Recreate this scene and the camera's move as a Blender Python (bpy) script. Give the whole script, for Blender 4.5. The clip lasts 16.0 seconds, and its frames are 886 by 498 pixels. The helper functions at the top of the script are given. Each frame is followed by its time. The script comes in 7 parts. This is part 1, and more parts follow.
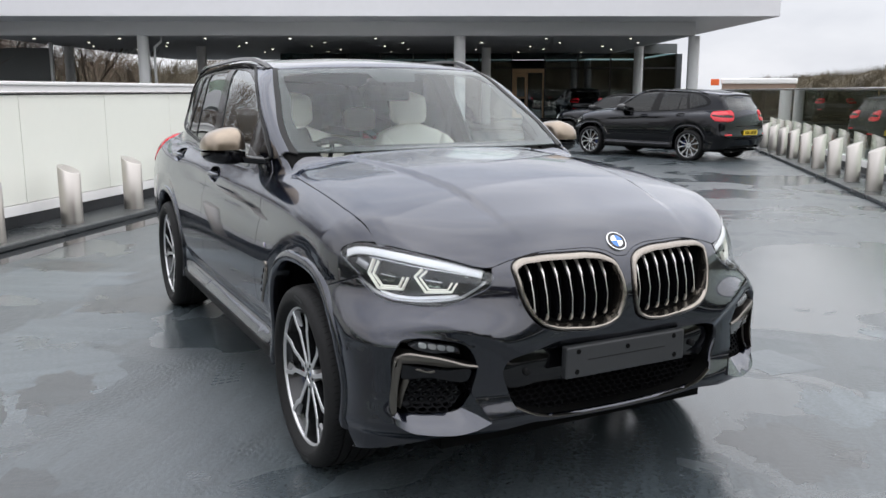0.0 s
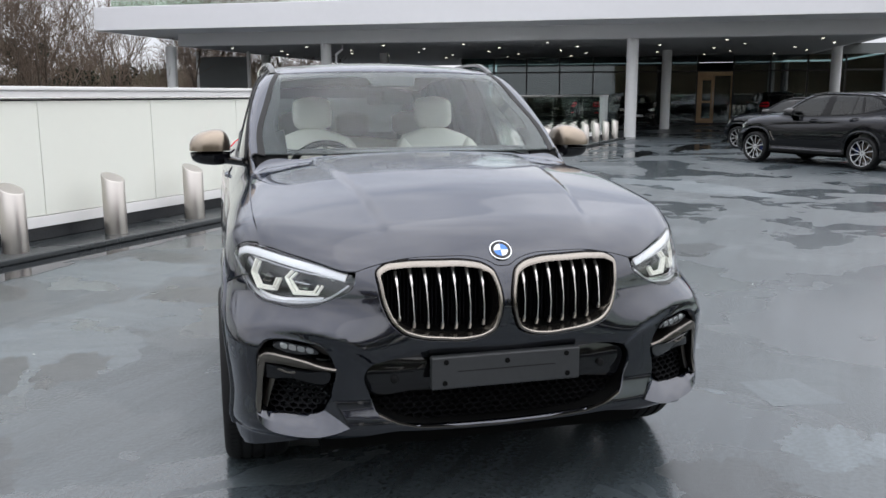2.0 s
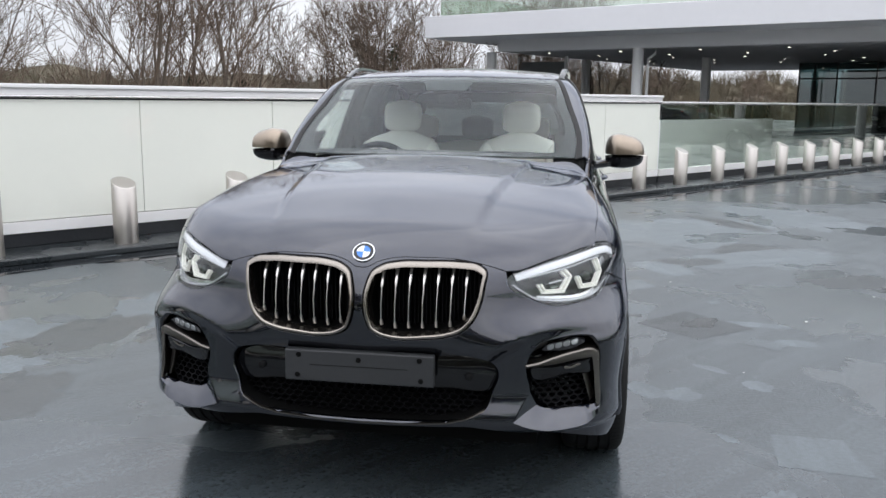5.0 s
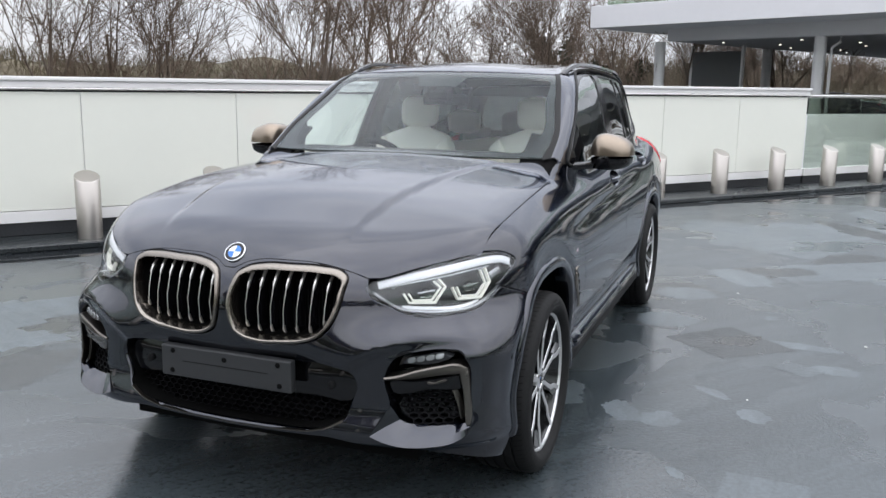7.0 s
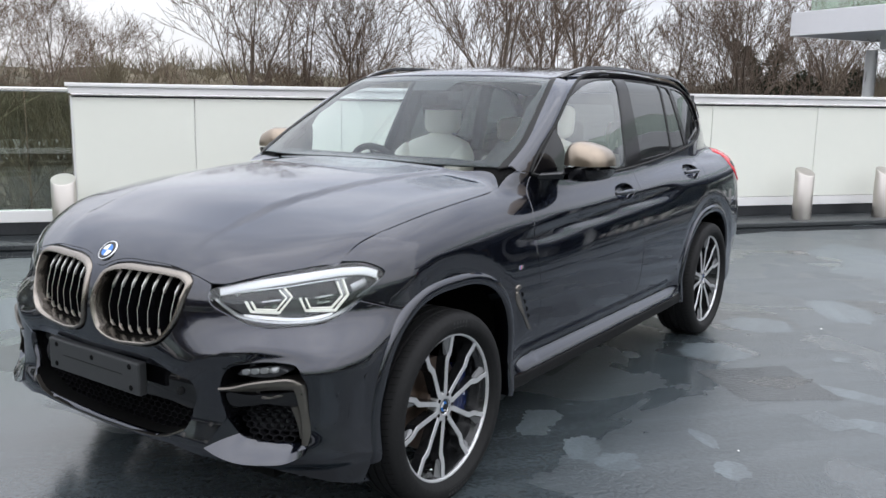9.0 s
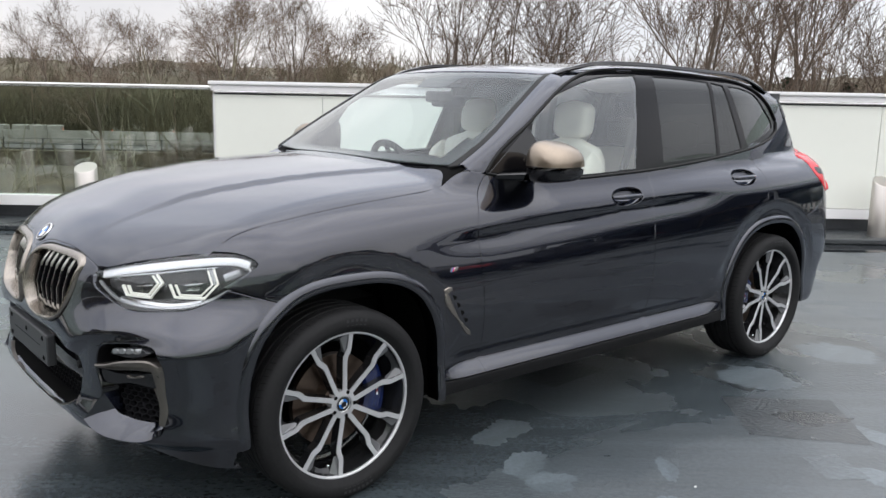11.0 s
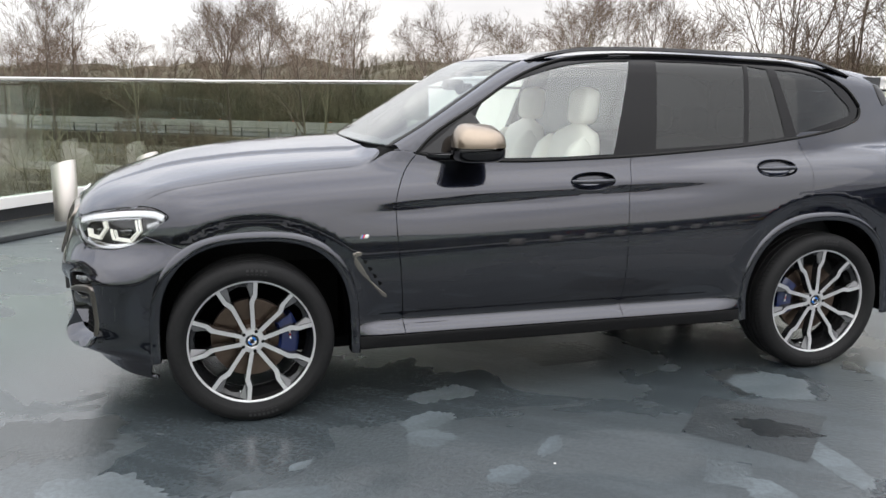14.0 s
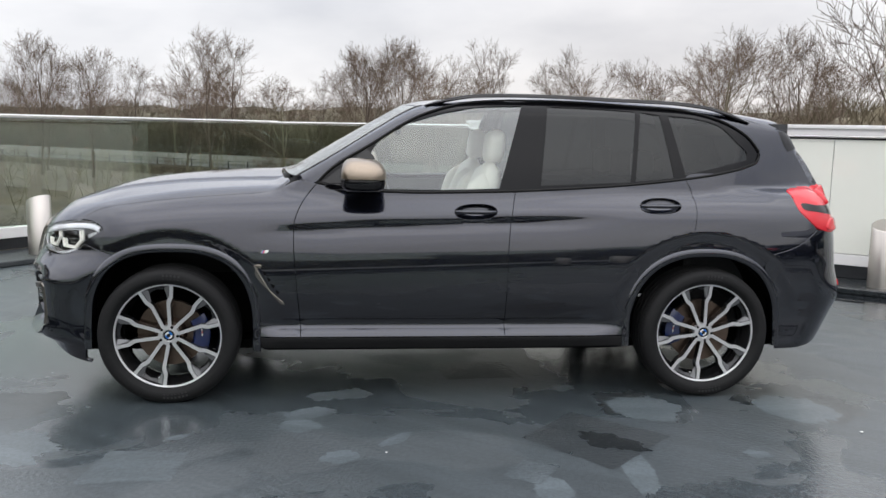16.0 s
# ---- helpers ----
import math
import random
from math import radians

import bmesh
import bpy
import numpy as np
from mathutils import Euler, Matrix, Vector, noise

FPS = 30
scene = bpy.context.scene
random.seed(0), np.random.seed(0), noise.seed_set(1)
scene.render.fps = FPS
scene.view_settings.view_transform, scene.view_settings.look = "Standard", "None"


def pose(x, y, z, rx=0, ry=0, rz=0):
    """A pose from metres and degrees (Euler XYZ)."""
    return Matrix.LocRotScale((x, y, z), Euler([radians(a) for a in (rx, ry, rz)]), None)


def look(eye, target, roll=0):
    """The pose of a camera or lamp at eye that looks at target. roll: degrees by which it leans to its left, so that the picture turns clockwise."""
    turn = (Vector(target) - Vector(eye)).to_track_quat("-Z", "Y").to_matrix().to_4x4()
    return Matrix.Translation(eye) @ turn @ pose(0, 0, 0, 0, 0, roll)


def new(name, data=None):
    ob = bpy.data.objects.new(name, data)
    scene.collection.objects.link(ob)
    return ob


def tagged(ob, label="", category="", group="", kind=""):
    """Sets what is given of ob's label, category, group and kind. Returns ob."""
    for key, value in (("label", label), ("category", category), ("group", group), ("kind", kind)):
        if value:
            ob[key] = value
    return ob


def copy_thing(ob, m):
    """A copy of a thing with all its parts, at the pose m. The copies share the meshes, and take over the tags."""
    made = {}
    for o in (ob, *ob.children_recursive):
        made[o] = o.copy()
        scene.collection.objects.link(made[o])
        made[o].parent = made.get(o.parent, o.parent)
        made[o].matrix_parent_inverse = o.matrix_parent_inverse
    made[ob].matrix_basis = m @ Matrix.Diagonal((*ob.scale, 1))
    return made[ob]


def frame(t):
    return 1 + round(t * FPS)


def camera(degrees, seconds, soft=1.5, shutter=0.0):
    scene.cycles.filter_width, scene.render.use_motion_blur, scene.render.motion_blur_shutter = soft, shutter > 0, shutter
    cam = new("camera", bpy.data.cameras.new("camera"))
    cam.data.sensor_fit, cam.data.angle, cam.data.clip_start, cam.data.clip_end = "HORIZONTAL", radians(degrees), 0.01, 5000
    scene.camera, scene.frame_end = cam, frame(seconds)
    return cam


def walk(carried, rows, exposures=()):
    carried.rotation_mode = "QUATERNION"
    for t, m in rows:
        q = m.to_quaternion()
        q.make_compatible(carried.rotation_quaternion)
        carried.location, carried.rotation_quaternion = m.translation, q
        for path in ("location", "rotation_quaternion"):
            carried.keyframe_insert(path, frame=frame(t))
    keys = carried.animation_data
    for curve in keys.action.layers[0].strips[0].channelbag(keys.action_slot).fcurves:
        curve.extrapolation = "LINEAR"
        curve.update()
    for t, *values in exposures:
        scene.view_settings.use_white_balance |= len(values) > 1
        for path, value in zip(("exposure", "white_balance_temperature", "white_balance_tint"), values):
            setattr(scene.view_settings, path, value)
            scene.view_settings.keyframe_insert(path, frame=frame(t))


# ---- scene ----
cam = camera(55.2, 16.0)
METRES, EYE, TILT, LEAN, TURN = 8.0, 1.5, 0.0, 0.0, 0.0
PATH = [
    (0, (4.485, -1.885, 1.449), (2.741, -0.978, 1.082), -0.0),
    (0.5, (4.655, -1.629, 1.446), (2.847, -0.863, 1.067), -0.6),
    (1, (4.744, -1.377, 1.44), (2.901, -0.701, 1.06), 0.0),
    (1.5, (4.756, -1.121, 1.447), (2.878, -0.537, 1.08), 1.1),
    (2, (4.835, -0.874, 1.442), (2.927, -0.39, 1.086), -0.2),
    (2.5, (4.97, -0.617, 1.46), (3.033, -0.251, 1.117), -1.1),
    (3, (4.991, -0.37, 1.448), (3.035, -0.116, 1.116), -0.6),
    (3.5, (4.963, -0.121, 1.453), (2.995, 0.003, 1.12), -0.7),
    (4, (4.988, 0.156, 1.447), (3.018, 0.127, 1.108), -0.6),
    (6.5, (4.685, 1.435, 1.469), (2.816, 0.825, 1.102), 1.3),
    (7, (4.547, 1.674, 1.487), (2.715, 0.965, 1.113), 0.7),
    (7.5, (4.403, 1.937, 1.496), (2.623, 1.108, 1.114), 1.2),
    (8, (4.224, 2.135, 1.481), (2.493, 1.205, 1.106), 1.4),
    (8.5, (4.011, 2.326, 1.467), (2.323, 1.31, 1.119), 0.8),
    (9, (3.841, 2.555, 1.462), (2.228, 1.427, 1.109), 0.9),
    (9.5, (3.653, 2.759, 1.48), (2.121, 1.527, 1.107), 1.8),
    (10, (3.424, 2.924, 1.474), (1.981, 1.591, 1.099), 1.5),
    (12.5, (2.404, 3.987, 1.46), (1.458, 2.264, 1.091), 0.9),
    (13, (2.12, 4.136, 1.445), (1.307, 2.349, 1.061), 0.4),
    (13.5, (1.833, 4.28, 1.453), (1.171, 2.435, 1.056), 0.2),
    (14, (1.577, 4.498, 1.446), (1.054, 2.606, 1.066), 0.3),
    (14.5, (1.301, 4.65, 1.439), (0.867, 2.73, 1.085), 0.6),
    (15, (1.021, 4.826, 1.452), (0.67, 2.883, 1.134), 0.8),
    (15.5, (0.745, 5.093, 1.448), (0.467, 3.133, 1.16), 0.5),
    (16, (0.472, 5.272, 1.438), (0.268, 3.303, 1.157), 1.1),
]
walk(cam, [(t, look(eye, target, roll)) for t, eye, target, roll in PATH], [(0, 0.13, 6680, 10), (2, 0.12, 6600, 10), (4, 0.10, 6540, 10), (7.5, 0.10, 6520, 10), (9.5, 0.14, 6500, 10), (10, 0.17, 6540, 10), (12.5, 0.12, 6860, 10), (13, 0.24, 6880, 10), (14.5, 0.33, 6860, 10), (15, 0.14, 6850, 10), (15.5, -0.06, 6780, 10), (16, 0.01, 6720, 10)])

# ---- light ----
world = bpy.data.worlds.new("overcast_sky")
scene.world = world
world.use_nodes = True
wn, wl = world.node_tree.nodes, world.node_tree.links
wn.clear()


def wnode(kind, **values):
    n = wn.new(kind)
    for k, v in values.items():
        n.inputs[k].default_value = v
    return n


w_out, w_bg = wn.new("ShaderNodeOutputWorld"), wn.new("ShaderNodeBackground")
w_sky = wn.new("ShaderNodeTexSky")
w_sky.sky_type, w_sky.sun_disc = "NISHITA", False
w_sky.sun_elevation, w_sky.sun_rotation = radians(24), radians(200)
w_coord, w_map = wn.new("ShaderNodeTexCoord"), wn.new("ShaderNodeMapping")
w_map.inputs["Scale"].default_value = (1.0, 1.0, 2.6)
w_noise = wnode("ShaderNodeTexNoise", Scale=2.1, Detail=6.0, Roughness=0.52)
w_ramp = wn.new("ShaderNodeValToRGB")
w_ramp.color_ramp.elements[0].position, w_ramp.color_ramp.elements[0].color = 0.33, (0.53, 0.56, 0.635, 1)
w_ramp.color_ramp.elements[1].position, w_ramp.color_ramp.elements[1].color = 0.66, (0.85, 0.87, 0.925, 1)
w_dim = wnode("ShaderNodeMix")
w_dim.data_type, w_dim.blend_type = "RGBA", "MULTIPLY"
w_dim.inputs[0].default_value = 1.0
w_dim.inputs[7].default_value = (0.12, 0.12, 0.12, 1)
w_mix = wn.new("ShaderNodeMix")
w_mix.data_type = "RGBA"
w_mix.inputs[0].default_value = 0.96
wl.new(w_coord.outputs["Generated"], w_map.inputs["Vector"])
wl.new(w_map.outputs[0], w_noise.inputs["Vector"])
wl.new(w_noise.outputs["Fac"], w_ramp.inputs["Fac"])
wl.new(w_sky.outputs[0], w_dim.inputs[6])
wl.new(w_dim.outputs[2], w_mix.inputs[6])
wl.new(w_ramp.outputs[0], w_mix.inputs[7])
# an overcast sky is brighter overhead than near the horizon
w_sep, w_up = wn.new("ShaderNodeSeparateXYZ"), wn.new("ShaderNodeMapRange")
w_up.inputs["From Min"].default_value, w_up.inputs["From Max"].default_value = 0.12, 0.9
w_up.inputs["To Min"].default_value, w_up.inputs["To Max"].default_value = 1.02, 2.6
wl.new(w_coord.outputs["Generated"], w_sep.inputs[0])
wl.new(w_sep.outputs["Z"], w_up.inputs["Value"])
w_lift = wn.new("ShaderNodeVectorMath")
w_lift.operation = "SCALE"
wl.new(w_mix.outputs[2], w_lift.inputs[0])
wl.new(w_up.outputs[0], w_lift.inputs["Scale"])
wl.new(w_lift.outputs[0], w_bg.inputs["Color"])
w_bg.inputs["Strength"].default_value = 1.12
wl.new(w_bg.outputs[0], w_out.inputs[0])
sun = new("sun", bpy.data.lights.new("sun", "SUN"))
sun.data.energy, sun.data.angle, sun.data.color = 1.2, radians(140), (1.0, 0.985, 0.965)
sun.matrix_world = look((6, 10, 9), (0, 0, 0))


# ---- materials ----
def material(name):
    m = bpy.data.materials.new(name)
    m.use_nodes = True
    return m, m.node_tree.nodes, m.node_tree.links, m.node_tree.nodes["Principled BSDF"]


def plain(name, color, rough=0.5, metal=0.0, grain=0.0, scale=60.0, bump=0.0, spread=0.0, coat=0.0, spec=0.5):
    """A surface with fine grain, a larger cloudy variation and a little relief."""
    m, n, l, b = material(name)
    b.inputs["Base Color"].default_value = (*color, 1)
    b.inputs["Roughness"].default_value, b.inputs["Metallic"].default_value = rough, metal
    b.inputs["Coat Weight"].default_value, b.inputs["Specular IOR Level"].default_value = coat, spec
    b.inputs["Coat Roughness"].default_value = 0.03
    if grain or spread or bump:
        co = n.new("ShaderNodeTexCoord")
        fine, wide = n.new("ShaderNodeTexNoise"), n.new("ShaderNodeTexNoise")
        fine.inputs["Scale"].default_value, fine.inputs["Detail"].default_value = scale, 4
        wide.inputs["Scale"].default_value, wide.inputs["Detail"].default_value = scale / 14, 5
        for t in (fine, wide):
            l.new(co.outputs["Object"], t.inputs["Vector"])
        add = n.new("ShaderNodeMath")
        add.operation = "ADD"
        for k, (t, amount) in enumerate(((fine, grain), (wide, spread))):
            r = n.new("ShaderNodeMapRange")
            r.inputs["From Min"].default_value, r.inputs["From Max"].default_value = 0.3, 0.7
            r.inputs["To Min"].default_value, r.inputs["To Max"].default_value = 0.5 - amount / 2, 0.5 + amount / 2
            l.new(t.outputs["Fac"], r.inputs["Value"])
            l.new(r.outputs[0], add.inputs[k])
        hsv = n.new("ShaderNodeHueSaturation")
        hsv.inputs["Color"].default_value = (*color, 1)
        l.new(add.outputs[0], hsv.inputs["Value"])
        l.new(hsv.outputs[0], b.inputs["Base Color"])
        rr = n.new("ShaderNodeMapRange")
        rr.inputs["To Min"].default_value, rr.inputs["To Max"].default_value = max(0.02, rough - 0.3 * spread), min(1, rough + 0.3 * spread)
        l.new(wide.outputs["Fac"], rr.inputs["Value"])
        l.new(rr.outputs[0], b.inputs["Roughness"])
        if bump:
            bu = n.new("ShaderNodeBump")
            bu.inputs["Strength"].default_value, bu.inputs["Distance"].default_value = bump, 0.01
            l.new(fine.outputs["Fac"], bu.inputs["Height"])
            l.new(bu.outputs[0], b.inputs["Normal"])
    return m


def clear(name, tint=(0.93, 0.96, 0.95), f0=0.04, rough=0.0, rise=5.0):
    """Thin clear sheet: see-through, with gloss that grows towards grazing angles."""
    m, n, l, b = material(name)
    n.remove(b)
    see, gloss, mix, lw = (n.new(k) for k in ("ShaderNodeBsdfTransparent", "ShaderNodeBsdfGlossy", "ShaderNodeMixShader", "ShaderNodeLayerWeight"))
    see.inputs["Color"].default_value = (*tint, 1)
    gloss.inputs["Roughness"].default_value = rough
    gloss.inputs["Color"].default_value = (0.95, 0.97, 0.97, 1)
    lw.inputs["Blend"].default_value = 0.5
    up, span = n.new("ShaderNodeMath"), n.new("ShaderNodeMath")
    up.operation, span.operation = "POWER", "MULTIPLY_ADD"
    up.inputs[1].default_value = rise
    span.inputs[1].default_value, span.inputs[2].default_value = 1 - f0, f0
    l.new(lw.outputs["Facing"], up.inputs[0])
    l.new(up.outputs[0], span.inputs[0])
    l.new(span.outputs[0], mix.inputs[0])
    l.new(see.outputs[0], mix.inputs[1])
    l.new(gloss.outputs[0], mix.inputs[2])
    l.new(mix.outputs[0], n["Material Output"].inputs["Surface"])
    return m


def lamp_glow(name, color, strength):
    m, n, l, b = material(name)
    b.inputs["Emission Color"].default_value, b.inputs["Emission Strength"].default_value = (*color, 1), strength
    return m


def deck_material(name="wet_deck_coating", tone=1.0, coarse=1.0, sheen=1.0):
    """Grey-blue coated deck, rained on: films of water beside damp, rougher coating."""
    m, n, l, b = material(name)
    co = n.new("ShaderNodeTexCoord")

    def noise_at(scale, detail, rough=0.5, distort=0.0):
        t = n.new("ShaderNodeTexNoise")
        for k, v in (("Scale", scale), ("Detail", detail), ("Roughness", rough), ("Distortion", distort)):
            t.inputs[k].default_value = v
        l.new(co.outputs["Object"], t.inputs["Vector"])
        return t

    def ramp(src, a, bb, lo=0.0, hi=1.0):
        r = n.new("ShaderNodeMapRange")
        r.interpolation_type = "SMOOTHSTEP"
        for k, v in (("From Min", a), ("From Max", bb), ("To Min", lo), ("To Max", hi)):
            r.inputs[k].default_value = v
        l.new(src, r.inputs["Value"])
        return r.outputs[0]

    pools, smears, grit, drops = noise_at(0.42, 4, 0.50, 0.6), noise_at(1.5, 4, 0.55, 0.9), noise_at(48, 3), noise_at(200, 2)
    film = n.new("ShaderNodeMath")
    film.operation = "MULTIPLY_ADD"
    film.inputs[1].default_value = 0.35
    l.new(smears.outputs["Fac"], film.inputs[0])
    l.new(pools.outputs["Fac"], film.inputs[2])
    wet = ramp(film.outputs[0], 0.69, 0.73)
    dry = ramp(film.outputs[0], 0.60, 0.565)
    mix, mix2 = n.new("ShaderNodeMix"), n.new("ShaderNodeMix")
    mix.data_type = mix2.data_type = "RGBA"
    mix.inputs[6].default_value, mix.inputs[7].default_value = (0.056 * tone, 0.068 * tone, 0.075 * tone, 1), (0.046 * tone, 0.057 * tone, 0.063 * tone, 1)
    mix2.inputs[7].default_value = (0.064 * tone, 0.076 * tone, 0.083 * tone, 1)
    l.new(wet, mix.inputs[0])
    l.new(mix.outputs[2], mix2.inputs[6])
    l.new(dry, mix2.inputs[0])
    stretch, streaks = n.new("ShaderNodeMapping"), noise_at(1.0, 6, 0.65)
    stretch.inputs["Scale"].default_value = (0.7, 9.0, 1.0)
    stretch.inputs["Rotation"].default_value = (0, 0, radians(12))
    l.new(co.outputs["Object"], stretch.inputs[0])
    l.new(stretch.outputs[0], streaks.inputs["Vector"])
    brushed = n.new("ShaderNodeHueSaturation")
    l.new(mix2.outputs[2], brushed.inputs["Color"])
    l.new(ramp(streaks.outputs["Fac"], 0.32, 0.68, 0.84, 1.16), brushed.inputs["Value"])
    speck = n.new("ShaderNodeHueSaturation")
    l.new(brushed.outputs[0], speck.inputs["Color"])
    l.new(ramp(grit.outputs["Fac"], 0.3, 0.7, 0.82, 1.18), speck.inputs["Value"])
    l.new(speck.outputs[0], b.inputs["Base Color"])
    rough = n.new("ShaderNodeMath")
    rough.operation = "MULTIPLY_ADD"
    rough.inputs[1].default_value = 0.10
    l.new(dry, rough.inputs[0])
    l.new(ramp(wet, 0, 1, 0.35 * sheen, 0.19 * sheen), rough.inputs[2])
    l.new(rough.outputs[0], b.inputs["Roughness"])
    b.inputs["Specular IOR Level"].default_value = 0.72
    bump, bump2 = n.new("ShaderNodeBump"), n.new("ShaderNodeBump")
    bump.inputs["Distance"].default_value, bump2.inputs["Distance"].default_value = 0.006, 0.002
    rough_spots = noise_at(0.9, 5, 0.6, 0.4)
    grainy = n.new("ShaderNodeMath")
    grainy.operation = "MULTIPLY"
    l.new(ramp(wet, 0, 1, 1.0 * coarse, 0.32 * coarse), grainy.inputs[0])
    l.new(ramp(rough_spots.outputs["Fac"], 0.46, 0.62, 0.22, 1.0), grainy.inputs[1])
    l.new(grainy.outputs[0], bump.inputs["Strength"])
    l.new(grit.outputs["Fac"], bump.inputs["Height"])
    l.new(ramp(wet, 0, 1, 0.45, 0.08), bump2.inputs["Strength"])
    l.new(drops.outputs["Fac"], bump2.inputs["Height"])
    l.new(bump.outputs[0], bump2.inputs["Normal"])
    l.new(bump2.outputs[0], b.inputs["Normal"])
    return m


def brushed_steel():
    m, n, l, b = material("brushed_stainless_steel")
    co, mp, t = n.new("ShaderNodeTexCoord"), n.new("ShaderNodeMapping"), n.new("ShaderNodeTexNoise")
    mp.inputs["Scale"].default_value = (90, 90, 2)
    t.inputs["Scale"].default_value, t.inputs["Detail"].default_value = 3, 4
    l.new(co.outputs["Object"], mp.inputs[0])
    l.new(mp.outputs[0], t.inputs["Vector"])
    r = n.new("ShaderNodeMapRange")
    r.inputs["To Min"].default_value, r.inputs["To Max"].default_value = 0.26, 0.46
    l.new(t.outputs["Fac"], r.inputs["Value"])
    l.new(r.outputs[0], b.inputs["Roughness"])
    b.inputs["Base Color"].default_value, b.inputs["Metallic"].default_value = (0.48, 0.45, 0.42, 1), 1
    bu = n.new("ShaderNodeBump")
    bu.inputs["Strength"].default_value, bu.inputs["Distance"].default_value = 0.12, 0.002
    l.new(t.outputs["Fac"], bu.inputs["Height"])
    l.new(bu.outputs[0], b.inputs["Normal"])
    return m


DECK, STEEL = deck_material(), brushed_steel()
WHITE = plain("white_render", (0.78, 0.78, 0.77), 0.45, grain=0.03, spread=0.05, scale=30)
COPING = plain("white_coated_coping", (0.82, 0.81, 0.80), 0.32, grain=0.02, spread=0.06, scale=12)
PANEL = plain("back_painted_panel", (0.83, 0.84, 0.765), 0.10, grain=0.01, spread=0.04, scale=9)
UPSTAND = plain("black_membrane", (0.022, 0.024, 0.027), 0.35, grain=0.3, spread=0.4, scale=40, bump=0.3)
GLASS = clear("balustrade_glass", (0.80, 0.85, 0.80), 0.085, rise=3.2)
ROOFGLASS = clear("roof_glass", (0.70, 0.86, 0.89), 0.10)
RAIL = plain("polished_handrail", (0.80, 0.79, 0.77), 0.24, 1.0, grain=0.05, spread=0.1, scale=20)
SOFFIT = plain("grey_soffit", (0.40, 0.40, 0.41), 0.6, grain=0.03, spread=0.08, scale=8)
FASCIA = plain("fascia_white", (0.74, 0.74, 0.76), 0.4, grain=0.02, spread=0.04, scale=4)
BEAM = plain("beam_grey", (0.66, 0.66, 0.67), 0.5, grain=0.02, spread=0.06, scale=5)
COLUMN = plain("column_white", (0.72, 0.72, 0.72), 0.4, grain=0.02, spread=0.05, scale=6)
DARKMETAL = plain("dark_mullion", (0.02, 0.02, 0.022), 0.4, 0.5)
SHOWGLASS = clear("showroom_glass", (0.44, 0.55, 0.55), 0.085)
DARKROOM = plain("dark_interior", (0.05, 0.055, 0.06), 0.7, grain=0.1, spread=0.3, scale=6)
TIMBER = plain("oak_panel", (0.46, 0.30, 0.16), 0.45, grain=0.2, spread=0.3, scale=30)
GREYWALL = plain("grey_screen_panel", (0.11, 0.12, 0.12), 0.5, grain=0.04, spread=0.1, scale=5)
LIGHTDISC = lamp_glow("downlight_disc", (1.0, 0.93, 0.82), 2.6)


# ---- builders ----
def box_bm(bm, x0, x1, y0, y1, z0, z1, bevel=0.0):
    vs = [bm.verts.new((x, y, z)) for x in (x0, x1) for y in (y0, y1) for z in (z0, z1)]
    fs = [bm.faces.new([vs[i] for i in f]) for f in ((0, 1, 3, 2), (4, 6, 7, 5), (0, 4, 5, 1), (2, 3, 7, 6), (0, 2, 6, 4), (1, 5, 7, 3))]
    if bevel:
        bmesh.ops.bevel(bm, geom=list({e for f in fs for e in f.edges}), offset=bevel, segments=2, affect="EDGES", profile=0.5)


def mesh_of(name, bm, mat, smooth=False):
    me = bpy.data.meshes.new(name)
    bmesh.ops.recalc_face_normals(bm, faces=bm.faces[:])
    bm.to_mesh(me)
    bm.free()
    me.materials.append(mat)
    if smooth:
        me.polygons.foreach_set("use_smooth", [True] * len(me.polygons))
    return me


def part(name, bm, mat, parent=None, label="", smooth=False, m=None):
    """One mesh object under a thing, or standing alone."""
    ob = new(name, bm if isinstance(bm, bpy.types.Mesh) else mesh_of(name, bm, mat, smooth))
    ob.parent = parent
    if m is not None:
        ob.matrix_basis = m
    return tagged(ob, label)


def empty(name, label, category, m=None, group="", kind=""):
    ob = new(name)
    ob.empty_display_size = 0.2
    if m is not None:
        ob.matrix_basis = m
    return tagged(ob, label, category, group, kind)


def boxes(*dims, bevel=0.0):
    bm = bmesh.new()
    for d in dims:
        box_bm(bm, *d, bevel=bevel)
    return bm


def tube_bm(bm, path, radius, sides=8, cap=True):
    """A round bar along a list of points; radius may be a list."""
    path = [Vector(p) for p in path]
    rings = []
    for i, p in enumerate(path):
        d = (path[min(i + 1, len(path) - 1)] - path[max(i - 1, 0)]).normalized()
        side = d.cross(Vector((0, 0, 1)) if abs(d.z) < 0.95 else Vector((1, 0, 0))).normalized()
        up = side.cross(d)
        r = radius[i] if isinstance(radius, (list, tuple)) else radius
        rings.append([bm.verts.new(p + r * (math.cos(a) * side + math.sin(a) * up)) for a in (2 * math.pi * k / sides for k in range(sides))])
    for a, b in zip(rings, rings[1:]):
        for k in range(sides):
            bm.faces.new((a[k], a[(k + 1) % sides], b[(k + 1) % sides], b[k]))
    if cap:
        bm.faces.new(rings[0][::-1])
        bm.faces.new(rings[-1])


